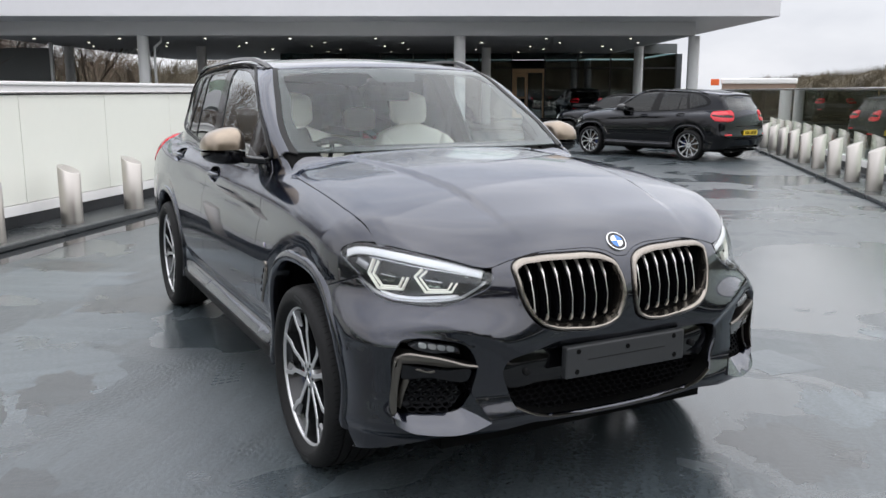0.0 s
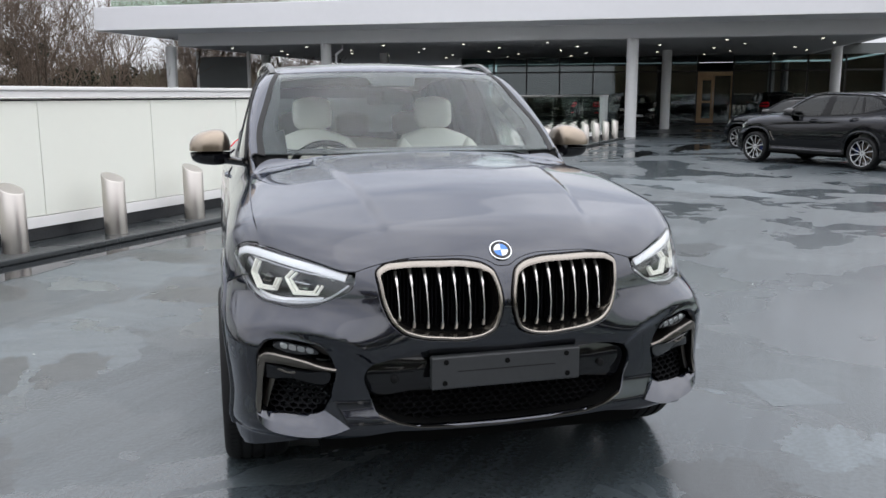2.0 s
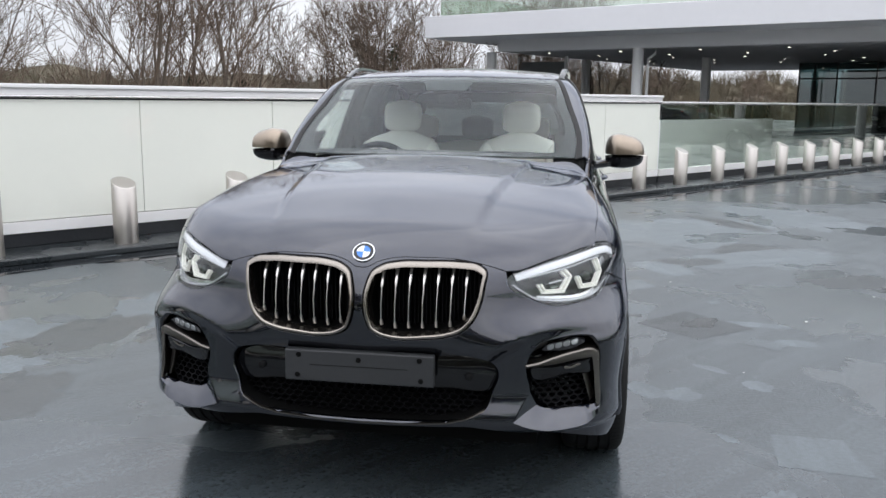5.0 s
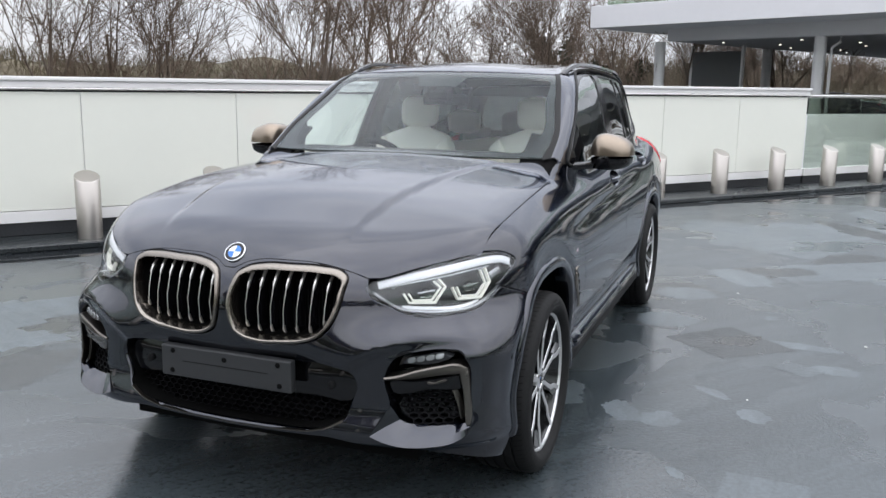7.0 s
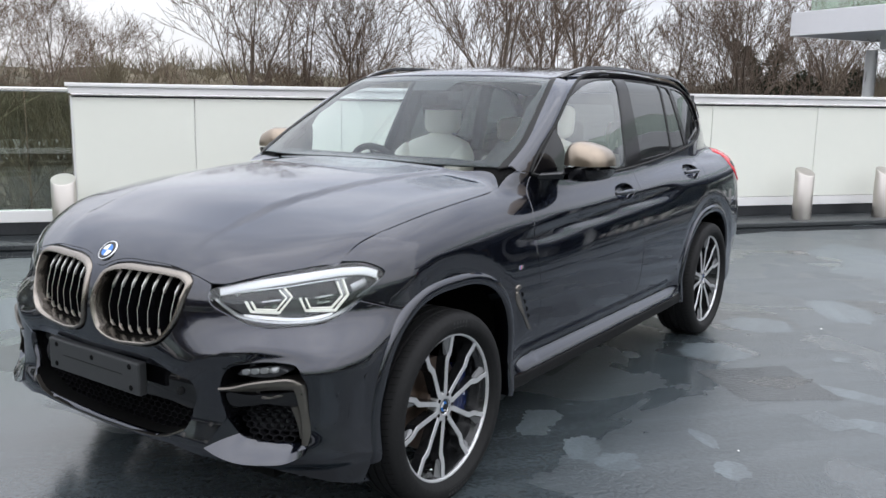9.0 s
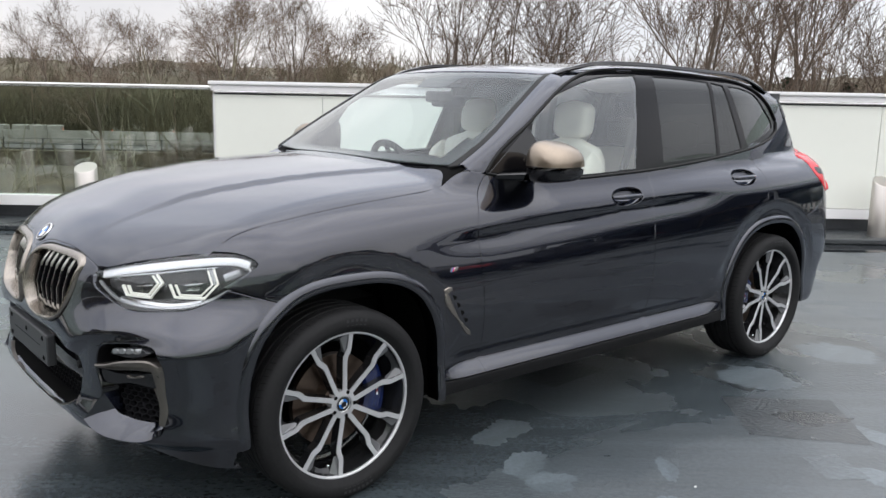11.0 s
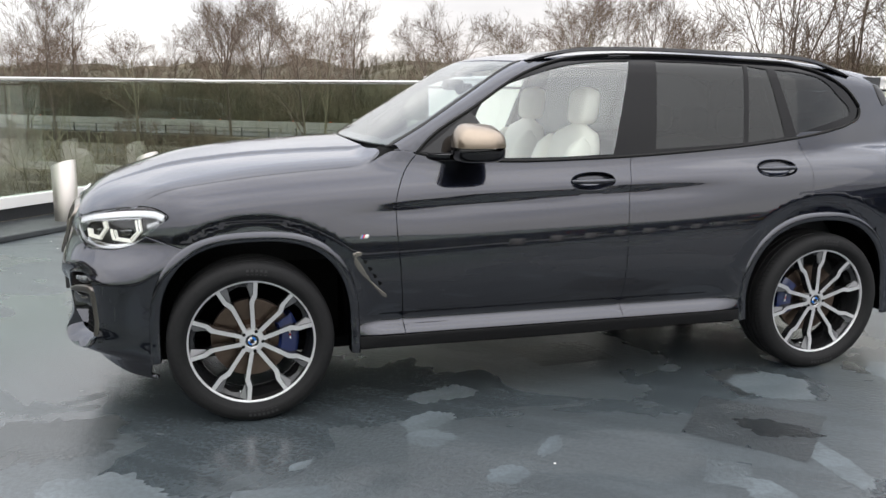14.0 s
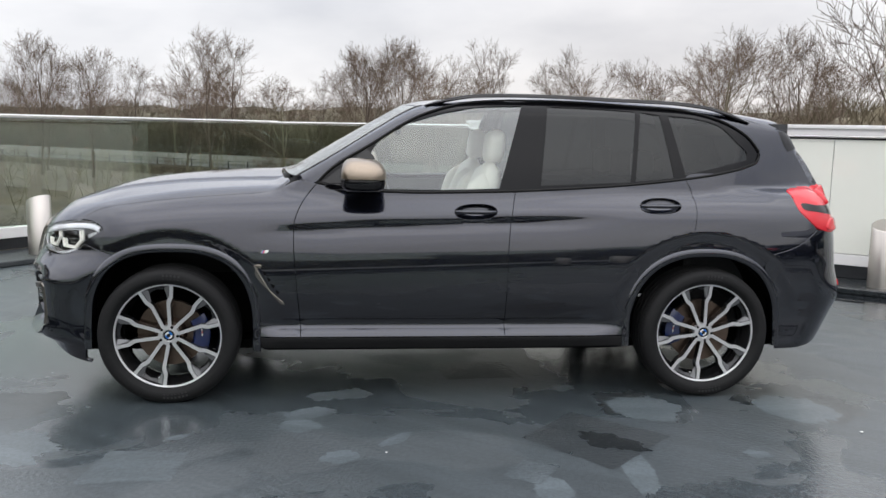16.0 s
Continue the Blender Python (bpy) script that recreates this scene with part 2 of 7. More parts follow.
def lathe_bm(bm, profile, sides=32, axis="z", at=(0, 0, 0), close=False):
    """Turns a profile of (radius, height) round an axis."""
    rings = []
    for r, h in profile:
        ring = []
        for k in range(sides):
            a = 2 * math.pi * k / sides
            c, s = r * math.cos(a), r * math.sin(a)
            v = {"z": (c, s, h), "y": (c, h, s), "x": (h, c, s)}[axis]
            ring.append(bm.verts.new((v[0] + at[0], v[1] + at[1], v[2] + at[2])))
        rings.append(ring)
    for a, b in zip(rings, rings[1:]):
        for k in range(sides):
            bm.faces.new((a[k], a[(k + 1) % sides], b[(k + 1) % sides], b[k]))
    if close:
        bm.faces.new(rings[0][::-1])
        bm.faces.new(rings[-1])
    return rings


# ---- the roof deck ----
# Site frame: x runs along the parapet away from the building, y across the deck from the bollard line.
SITE = pose(-7.457, 0.503, 0, 0, 0, -39.12)
GROUND_Z = -6.5
X_END, X_FAR, Y_RIGHT = 12.0, -60.0, 9.75
WELL_X, WELL_Y = -2.97, -6.6

bm = bmesh.new()
for x0, x1, y0, y1 in ((X_FAR, X_END, -0.8, Y_RIGHT), (X_FAR, -19.0, WELL_Y, -0.8), (X_FAR, WELL_X, -30, WELL_Y)):
    bm.faces.new([bm.verts.new((x, y, 0)) for x, y in ((x0, y0), (x1, y0), (x1, y1), (x0, y1))])
floor = part("floor", bm, DECK, m=SITE)
tagged(floor, "dark grey-blue coated roof deck, wet with rain puddles", "floor", kind="structure")
bm = boxes((X_FAR, X_END + 0.2, -0.9, Y_RIGHT + 0.2, -0.6, -0.02), (X_FAR, WELL_X, -30, WELL_Y, -0.6, -0.02))
tagged(part("floor_slab", bm, UPSTAND, m=SITE), "concrete slab under the roof deck coating", "slab", kind="structure")

KERB = 0.06
KERBCOAT = deck_material("dark_kerb_coating", 0.42, 1.6, 1.25)
for nm, (x0, x1, y0, y1) in (("kerb_left", (-18.0, X_END, -0.8, 0.24)), ("kerb_front", (X_END - 0.75, X_END, 0.24, Y_RIGHT - 0.75)), ("kerb_right", (X_FAR, X_END, Y_RIGHT - 0.75, Y_RIGHT))):
    k = part("kerb", boxes((x0, x1, y0, y1, 0.002, KERB), bevel=0.012), KERBCOAT, m=SITE)
    tagged(k, "low dark coated kerb along the parapet", "kerb", kind="structure")


def bollard_mesh(r=0.112):
    """Cut on the slant at the top: high on the parapet's side (-y)."""
    bm = bmesh.new()
    rings = []
    for lift, rr in ((0.0, r), (1.0, r), (1.0, r - 0.006)):
        ring = []
        for k in range(40):
            a = 2 * math.pi * k / 40
            z = lift * (0.575 - 0.43 * rr * math.sin(a)) + (0.004 if rr < r else 0)
            ring.append(bm.verts.new((rr * math.cos(a), rr * math.sin(a), z)))
        rings.append(ring)
    for a, b in zip(rings, rings[1:]):
        for k in range(40):
            bm.faces.new((a[k], a[(k + 1) % 40], b[(k + 1) % 40], b[k]))
    bm.faces.new(rings[-1])
    me = mesh_of("bollard", bm, STEEL, True)
    for p in me.polygons:
        if p.normal.z > 0.5:
            p.use_smooth = False
    return me


B_MESH = bollard_mesh()


def bollard(x, y, turn, z=KERB, stout=1.0):
    ob = new("bollard", B_MESH)
    ob.matrix_basis = SITE @ pose(x, y, z, 0, 0, turn) @ Matrix.Diagonal((stout, stout, 1, 1))
    tagged(ob, "brushed stainless steel bollard with a slanted top, on the kerb", "bollard", "bollards along the parapet")


for k in range(-2, 23):
    bollard(8.75 - 1.19 * k, 0, 0)
for k in range(7):
    bollard(X_END - 0.5, 1.25 + 1.2 * k, -90, stout=1.06)
for k in range(10, 24):
    bollard(10.9 - 1.19 * k, Y_RIGHT - 0.5, 180)
for k in range(10):
    bollard(-4.6 - 1.5 * k, WELL_Y - 0.9, 0, 0.0)

# solid white parapet
wall = empty("wall_left", "white parapet of back-painted panels under a white coping", "parapet wall", SITE, kind="structure")
PX0, PX1, PY = WELL_X, 8.68, -0.35
part("core", boxes((PX0, PX1, PY - 0.30, PY - 0.02, 0.30, 1.42)), WHITE, wall)
part("coping", boxes((PX0 - 0.02, PX1 + 0.05, PY - 0.37, PY + 0.055, 1.508, 1.545), bevel=0.006), COPING, wall, "white coated metal coping")
part("coping_fascia", boxes((PX0 - 0.01, PX1 + 0.03, PY - 0.34, PY + 0.03, 1.446, 1.508), bevel=0.003), COPING, wall, "white band under the coping")
part("rail_strip", boxes((PX0, PX1, PY + 0.002, PY + 0.035, 1.424, 1.444), bevel=0.006), RAIL, wall, "thin polished rail under the coping")
part("shadow_gap", boxes((PX0, PX1, PY - 0.25, PY - 0.008, 1.406, 1.424)), DARKMETAL, wall)
part("base_trim", boxes((PX0, PX1, PY - 0.34, PY + 0.012, 0.186, 0.292), bevel=0.005), COPING, wall)
part("upstand", boxes((PX0, PX1, PY - 0.33, PY - 0.004, KERB + 0.004, 0.186)), UPSTAND, wall, "black membrane upstand")
edges = [PX0] + [7.53 - 1.5 * k for k in range(6, -1, -1)] + [PX1]
for a, b in zip(edges, edges[1:]):
    if b - a > 0.1:
        part("panel", boxes((a + 0.004, b - 0.004, PY - 0.02, PY, 0.30, 1.405), bevel=0.002), PANEL, wall)
part("end_panel", boxes((PX1, PX1 + 0.015, PY - 0.30, PY - 0.005, 0.30, 1.42)), WHITE, wall)
back = tagged(part("wall_return", boxes((WELL_X, WELL_X + 0.3, WELL_Y, PY - 0.36, -3.0, 1.44)), WHITE, m=SITE), "white return wall beside the ramp", "wall", kind="structure")


def balustrade(x0, x1, joints, m, top=1.46, bottom=0.30, foot=True, label="frameless glass balustrade with a polished handrail"):
    """Glass along local x at y = 0."""
    ob = empty("balustrade", label, "balustrade", m, kind="structure")
    part("handrail", boxes((x0, x1, -0.035, 0.035, top, top + 0.045), bevel=0.012), RAIL, ob, "polished metal handrail")
    cuts = [x0, *joints, x1]
    for a, b in zip(cuts, cuts[1:]):
        part("pane", boxes((a + 0.006, b - 0.006, -0.008, 0.008, bottom, top + 0.005)), GLASS, ob)
    if foot:
        part("base_trim", boxes((x0, x1, -0.10, 0.03, 0.186, bottom), bevel=0.005), COPING, ob)
        part("upstand", boxes((x0, x1, -0.16, 0.010, KERB + 0.004, 0.186)), UPSTAND, ob)
    return ob


balustrade(PX1 + 0.016, X_END, [9.1, 10.6], SITE @ pose(0, PY, 0), top=1.45)
balustrade(-17.8, PX0 - 0.03, [-17.8 + 1.5 * k for k in range(1, 10)], SITE @ pose(0, PY, 0), top=1.40)
balustrade(PY, Y_RIGHT, [PY + 1.5 * k for k in range(1, 7)], SITE @ pose(X_END, 0, 0, 0, 0, 90) @ pose(0, 0, 0, 0, 0, 0))
balustrade(-X_END, 45.0, [-X_END + 1.5 * k for k in range(1, 38)], SITE @ pose(0, Y_RIGHT, 0, 0, 0, 180))
# the ramp's far side
balustrade(-19.0, WELL_X, [-19.0 + 1.6 * k for k in range(1, 10)], SITE @ pose(0, WELL_Y, 0), top=1.40, bottom=0.9, foot=False)
tagged(part("ramp_wall", boxes((-19.0, WELL_X, WELL_Y - 0.14, WELL_Y + 0.14, -3.2, 0.9)), WHITE, m=SITE), "white wall on the far side of the ramp", "wall", kind="structure")
tagged(part("ramp_wall", boxes((-19.3, -19.0, WELL_Y, -0.8, -3.2, 0.0)), WHITE, m=SITE), "white end wall of the ramp", "wall", kind="structure")
tagged(part("ramp", boxes((-19.0, WELL_X, WELL_Y, -0.9, -3.4, -3.2)), DECK, m=SITE), "dark ramp floor below the deck", "ramp", kind="structure")

# ---- showroom building ----
CAN = Matrix(((0.457, -0.889, 0, -28.9), (0.889, 0.457, 0, -5.3), (0, 0, 1, 0), (0, 0, 0, 1)))
CL, CD, INSET = 29.3, 26.0, 2.1
canopy = empty("canopy", "white flat canopy roof with a deep fascia and grey soffit", "canopy", CAN, kind="structure")
part("fascia", boxes((0, CL, 0, CD, 3.8, 4.62), bevel=0.02), FASCIA, canopy)
part("beam", boxes((INSET, CL - INSET, INSET, CD - 0.5, 3.34, 3.81)), BEAM, canopy)
part("soffit", boxes((INSET + 0.3, CL - INSET - 0.3, INSET + 0.3, CD - 0.8, 3.32, 3.36)), SOFFIT, canopy)
roof_rail = balustrade(0.4, CL - 6, [2.2 * k for k in range(1, 11)], CAN @ pose(0, 0.5, 0), top=5.62, bottom=4.62, foot=False, label="pale glass balustrade on the canopy roof")
balustrade(0.5, 18, [2.2 * k for k in range(1, 8)], CAN @ pose(0.4, 0, 0, 0, 0, 90), top=5.62, bottom=4.62, foot=False, label="pale glass balustrade on the canopy roof")
bm = bmesh.new()
lathe_bm(bm, [(0.20, 0), (0.20, 3.34)], 28)
COL_ME = mesh_of("column", bm, COLUMN, True)
for x, y in ((1.6, 2.4), (7.95, 2.4), (19.04, 2.4), (27.3, 2.5), (2.4, 9.3), (8.1, 9.3), (20.4, 10.2), (27.0, 9.6)):
    ob = new("column", COL_ME)
    ob.matrix_basis = CAN @ pose(x, y, 0)
    tagged(ob, "round white column under the canopy", "column", "canopy columns", "structure")
bm = bmesh.new()
lathe_bm(bm, [(0.0, 0), (0.04, 0), (0.052, 0.004), (0.052, 0.012)], 12)
LAMP_ME = mesh_of("downlight", bm, LIGHTDISC)
for i in range(8):
    for j in range(5):
        ob = new("downlight", LAMP_ME)
        ob.matrix_basis = CAN @ pose(3.6 + 3.1 * i + 0.9 * (j % 2), 3.6 + 2.7 * j, 3.308)
        tagged(ob, "small round downlight set in the soffit", "ceiling light", "downlights in the soffit")

# glazed showroom front behind the columns
GY, GX0, GX1 = 16.0, 10.3, 30.4
front = empty("showroom_front", "dark glazed showroom front with slim mullions under the canopy", "glazed facade", CAN, kind="structure")
step = (GX1 - GX0) / 12
for k in range(12):
    a = GX0 + step * k
    if k == 7:
        continue
    part("pane", boxes((a + 0.03, a + step - 0.03, GY - 0.01, GY + 0.01, 0.08, 2.55)), SHOWGLASS, front)
    part("pane", boxes((a + 0.03, a + step - 0.03, GY - 0.01, GY + 0.01, 2.62, 3.31)), SHOWGLASS, front)
for k in range(13):
    a = GX0 + step * k
    part("mullion", boxes((a - 0.03, a + 0.03, GY - 0.06, GY + 0.06, 0.0, 3.32)), DARKMETAL, front)
part("header", boxes((GX0, GX1, GY - 0.07, GY + 0.07, 3.32, 3.80)), GREYWALL, front, "grey panel over the glazing")
part("transom", boxes((GX0, GX1, GY - 0.055, GY + 0.055, 2.55, 2.62)), DARKMETAL, front)
part("threshold", boxes((GX0, GX1, GY - 0.058, GY + 0.058, 0.0, 0.08)), DARKMETAL, front)
door = empty("door_1", "oak-framed entrance doors in the showroom front", "door", CAN @ pose(GX0 + 7 * step, GY, 0), kind="structure")
part("door_frame", boxes((0.03, 0.09, -0.05, 0.05, 0, 2.55), (step - 0.09, step - 0.03, -0.05, 0.05, 0, 2.55), (0.09, step - 0.09, -0.05, 0.05, 2.35, 2.55)), TIMBER, door)
part("door_leaf", boxes((0.10, 0.26, -0.025, 0.025, 0.01, 2.34), (step / 2 - 0.16, step / 2 - 0.01, -0.025, 0.025, 0.01, 2.34), (0.26, step / 2 - 0.16, -0.025, 0.025, 0.01, 0.30), (0.26, step / 2 - 0.16, -0.025, 0.025, 2.14, 2.34), (0.26, step / 2 - 0.16, -0.02, 0.02, 1.05, 1.15)), TIMBER, door, "light oak framed door leaf")
part("door_pane", boxes((0.262, step / 2 - 0.162, -0.006, 0.006, 0.302, 1.048), (0.262, step / 2 - 0.162, -0.006, 0.006, 1.152, 2.138)), SHOWGLASS, door)
part("door_leaf", boxes((step / 2 + 0.01, step - 0.10, -0.015, 0.015, 0.01, 2.34)), SHOWGLASS, door, "glass door leaf")
part("pull_handle", boxes((step / 2 - 0.09, step / 2 - 0.06, -0.08, -0.05, 0.8, 1.6), bevel=0.008), STEEL, door)
side = empty("showroom_side", "glazed end wall of the showroom", "glazed facade", CAN, kind="structure")
for a, b in ((16.1, 19), (19.1, 22), (22.1, 25.5)):
    part("pane", boxes((GX0 - 0.01, GX0 + 0.01, a, b, 0.08, 3.3)), SHOWGLASS, side)
    part("mullion", boxes((GX0 - 0.06, GX0 + 0.06, b, b + 0.1, 0, 3.32)), DARKMETAL, side)
tagged(part("showroom_ceiling", boxes((GX0 + 0.1, GX1, GY + 0.1, 25.2, 3.40, 3.50)), SOFFIT, m=CAN), "grey ceiling inside the showroom", "ceiling", kind="structure")
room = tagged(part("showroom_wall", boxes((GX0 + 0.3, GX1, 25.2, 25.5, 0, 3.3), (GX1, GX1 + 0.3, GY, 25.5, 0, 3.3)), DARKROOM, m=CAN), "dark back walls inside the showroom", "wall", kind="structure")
screen = empty("screen_wall", "dark grey screen panel between two thin posts", "screen", CAN @ pose(0.75, 6.0, 0), kind="structure")
part("screen_panel", boxes((0.06, 2.3, -0.05, 0.05, 0.0, 3.1)), GREYWALL, screen)
for x in (0.0, 2.36):
    part("post", boxes((x - 0.06, x + 0.06, -0.06, 0.06, 0, 3.34), bevel=0.01), COLUMN, screen)
bm = bmesh.new()
tube_bm(bm, [(8.35, 2.35, 0), (8.35, 2.35, 2.6), (8.35, 2.4, 2.95), (8.52, 2.6, 3.15), (8.52, 2.6, 3.34)], 0.05, 10)
tagged(part("drain_pipe", bm, COLUMN, m=CAN, smooth=True), "white rainwater pipe with a swan neck beside a column", "drain pipe")

# ---- ground below the deck ----
EARTH = plain("scrub_earth", (0.085, 0.068, 0.045), 0.9, grain=0.6, spread=0.9, scale=3.0, bump=0.4)
ASPHALT = plain("wet_asphalt", (0.055, 0.055, 0.057), 0.35, grain=0.2, spread=0.3, scale=8, bump=0.2)
CONCRETE = plain("concrete_barrier", (0.32, 0.31, 0.29), 0.7, grain=0.15, spread=0.3, scale=10)
GRASS = plain("winter_grass", (0.075, 0.085, 0.035), 0.9, grain=0.6, spread=0.8, scale=2.0)
bm = bmesh.new()
rnd = random.Random(4)
N = 40
grid = []
for i in range(N + 1):
    row = []
    for j in range(N + 1):
        u, v = (i / N * 2 - 1), (j / N * 2 - 1)
        x, y = 1400 * u * abs(u) ** 1.5, 1400 * v * abs(v) ** 1.5
        far = math.hypot(x, y)
        z = GROUND_Z + (0.25 * noise.noise((x * 0.05, y * 0.05, 0)) if far > 30 else 0) + 2.4 * max(0, min(1, (far - 120) / 300))
        row.append(bm.verts.new((x, y, z)))
    grid.append(row)
for i in range(N):
    for j in range(N):
        bm.faces.new((grid[i][j], grid[i + 1][j], grid[i + 1][j + 1], grid[i][j + 1]))
tagged(part("ground", bm, EARTH, smooth=True), "brown winter scrub ground below the roof deck", "ground", kind="structure")
tagged(part("podium_wall", boxes((X_FAR, X_END - 0.1, -0.85, Y_RIGHT, GROUND_Z - 0.5, -0.6)), WHITE, m=SITE), "outer wall of the building under the deck", "wall", kind="structure")

# far road on a low bank, with a concrete barrier beyond it
ROAD = SITE @ pose(10, -84, -4.9, 0, 0, 0)
tagged(part("road_bank", boxes((-140, 330, -14, 6.5, -2.2, -0.15), bevel=0.1), EARTH, m=ROAD), "low earth bank under the far road", "bank", kind="structure")
tagged(part("road", boxes((-140, 330, -3.6, 5.2, -0.3, 0.0)), ASPHALT, m=ROAD), "wet asphalt road beyond the deck", "road", kind="structure")
barrier = empty("road_barrier", "long pale concrete barrier beside the far road", "barrier", ROAD)
for k in range(75):
    part("segment", boxes((-90 + 5 * k, -85.08 + 5 * k, -4.55, -4.05, 0.0, 0.5), (-90 + 5 * k, -85.08 + 5 * k, -4.42, -4.18, 0.5, 1.35), bevel=0.03), CONCRETE, barrier)
fence = empty("road_fence", "dark post and rail fence along the near side of the road", "fence", ROAD)
for k in range(60):
    part("post", boxes((-60 + 4 * k, -59.88 + 4 * k, 5.6, 5.72, -0.4, 1.1)), DARKMETAL, fence)
part("rail", boxes((-60, 176, 5.63, 5.69, 0.98, 1.04)), DARKMETAL, fence)
part("rail", boxes((-60, 176, 5.63, 5.69, 0.45, 0.50)), DARKMETAL, fence)
rb = random.Random(8)
for k in range(6):
    blk = part("concrete_block", boxes((-0.8, 0.8, -0.6, 0.6, 0, 1.0), bevel=0.12), CONCRETE, m=ROAD @ pose(40 + 2.0 * k + rb.uniform(-0.2, 0.2), -6.2, 0.85, 0, 0, rb.uniform(-8, 8)))
    tagged(blk, "pale concrete block behind the road barrier", "concrete block", "concrete blocks behind the barrier")
tagged(part("block_plinth", boxes((36, 54, -7.4, -5.2, -0.2, 0.85)), CONCRETE, m=ROAD), "low concrete plinth behind the barrier", "plinth")
ORANGE = plain("cone_orange", (0.75, 0.13, 0.03), 0.5, grain=0.05, spread=0.1, scale=20)
CONEWHITE = plain("cone_band", (0.8, 0.8, 0.78), 0.4)


def cone():
    ob = empty("traffic_cone", "orange traffic cone with a white band on the barrier", "traffic cone", group="cones beside the road")
    bm = bmesh.new()
    lathe_bm(bm, [(0.2, 0.03), (0.15, 0.2), (0.03, 0.75), (0.0, 0.75)], 14)
    part("cone_body", bm, ORANGE, ob, smooth=True)
    part("base", boxes((-0.22, 0.22, -0.22, 0.22, 0, 0.035), bevel=0.01), ORANGE, ob)
    bm = bmesh.new()
    lathe_bm(bm, [(0.139, 0.26), (0.086, 0.48)], 14)
    part("band", bm, CONEWHITE, ob, "white reflective band", smooth=True)
    return ob


first = cone()
first.matrix_basis = ROAD @ pose(20, -4.3, 1.35) @ Matrix.Diagonal((0.6, 0.6, 0.6, 1))
for k in range(1, 22):
    copy_thing(first, ROAD @ pose(20 + 6.5 * k + rnd.uniform(-1.5, 1.5), -4.3, 1.35, 0, 0, rnd.uniform(0, 90)) @ Matrix.Diagonal((0.6, 0.6, 0.6, 1)))
bm = bmesh.new()
bmesh.ops.create_icosphere(bm, subdivisions=4, radius=1)
for v in bm.verts:
    k = 1 + 0.25 * noise.noise(v.co * 2.5)
    v.co = Vector((v.co.x * 4.2 * k, v.co.y * 2.6 * k, max(-0.1, v.co.z) * 1.3 * k))
tagged(part("spoil_heap", bm, EARTH, m=SITE @ pose(30, -24, GROUND_Z), smooth=True), "heap of dark dug earth below the deck", "earth heap")

# ---- winter trees ----
BARK = plain("grey_brown_bark", (0.115, 0.090, 0.070), 0.9, grain=0.4, spread=0.5, scale=6, bump=0.3)
TWIG = plain("fine_twigs", (0.15, 0.108, 0.078), 0.9, grain=0.3, spread=0.6, scale=1.5)
PALEBARK = plain("pale_bark", (0.22, 0.20, 0.14), 0.85, grain=0.4, spread=0.5, scale=6, bump=0.3)
IVY = plain("dark_ivy", (0.022, 0.032, 0.014), 0.7, grain=0.5, spread=0.7, scale=3)
SCRUB = plain("brown_scrub", (0.100, 0.082, 0.052), 0.95, grain=0.5, spread=0.8, scale=0.8)
DARKSCRUB = plain("dark_scrub", (0.086, 0.075, 0.046), 0.95, grain=0.5, spread=0.8, scale=0.8)


class Sticks:
    """Collects three-sided tapered sticks into one mesh."""

    def __init__(self):
        self.v, self.f = [], []

    def add(self, a, b, ra, rb, sides=3):
        d = (b - a).normalized()
        s = d.orthogonal().normalized()
        u = d.cross(s)
        n0 = len(self.v)
        for p, r in ((a, ra), (b, rb)):
            for k in range(sides):
                t = 2 * math.pi * k / sides
                self.v.append(p + r * (math.cos(t) * s + math.sin(t) * u))
        for k in range(sides):
            self.f.append((n0 + k, n0 + (k + 1) % sides, n0 + sides + (k + 1) % sides, n0 + sides + k))

    def mesh(self, name, mat):
        me = bpy.data.meshes.new(name)
        me.from_pydata([tuple(p) for p in self.v], [], self.f)
        me.materials.append(mat)
        me.polygons.foreach_set("use_smooth", [True] * len(me.polygons))
        return me


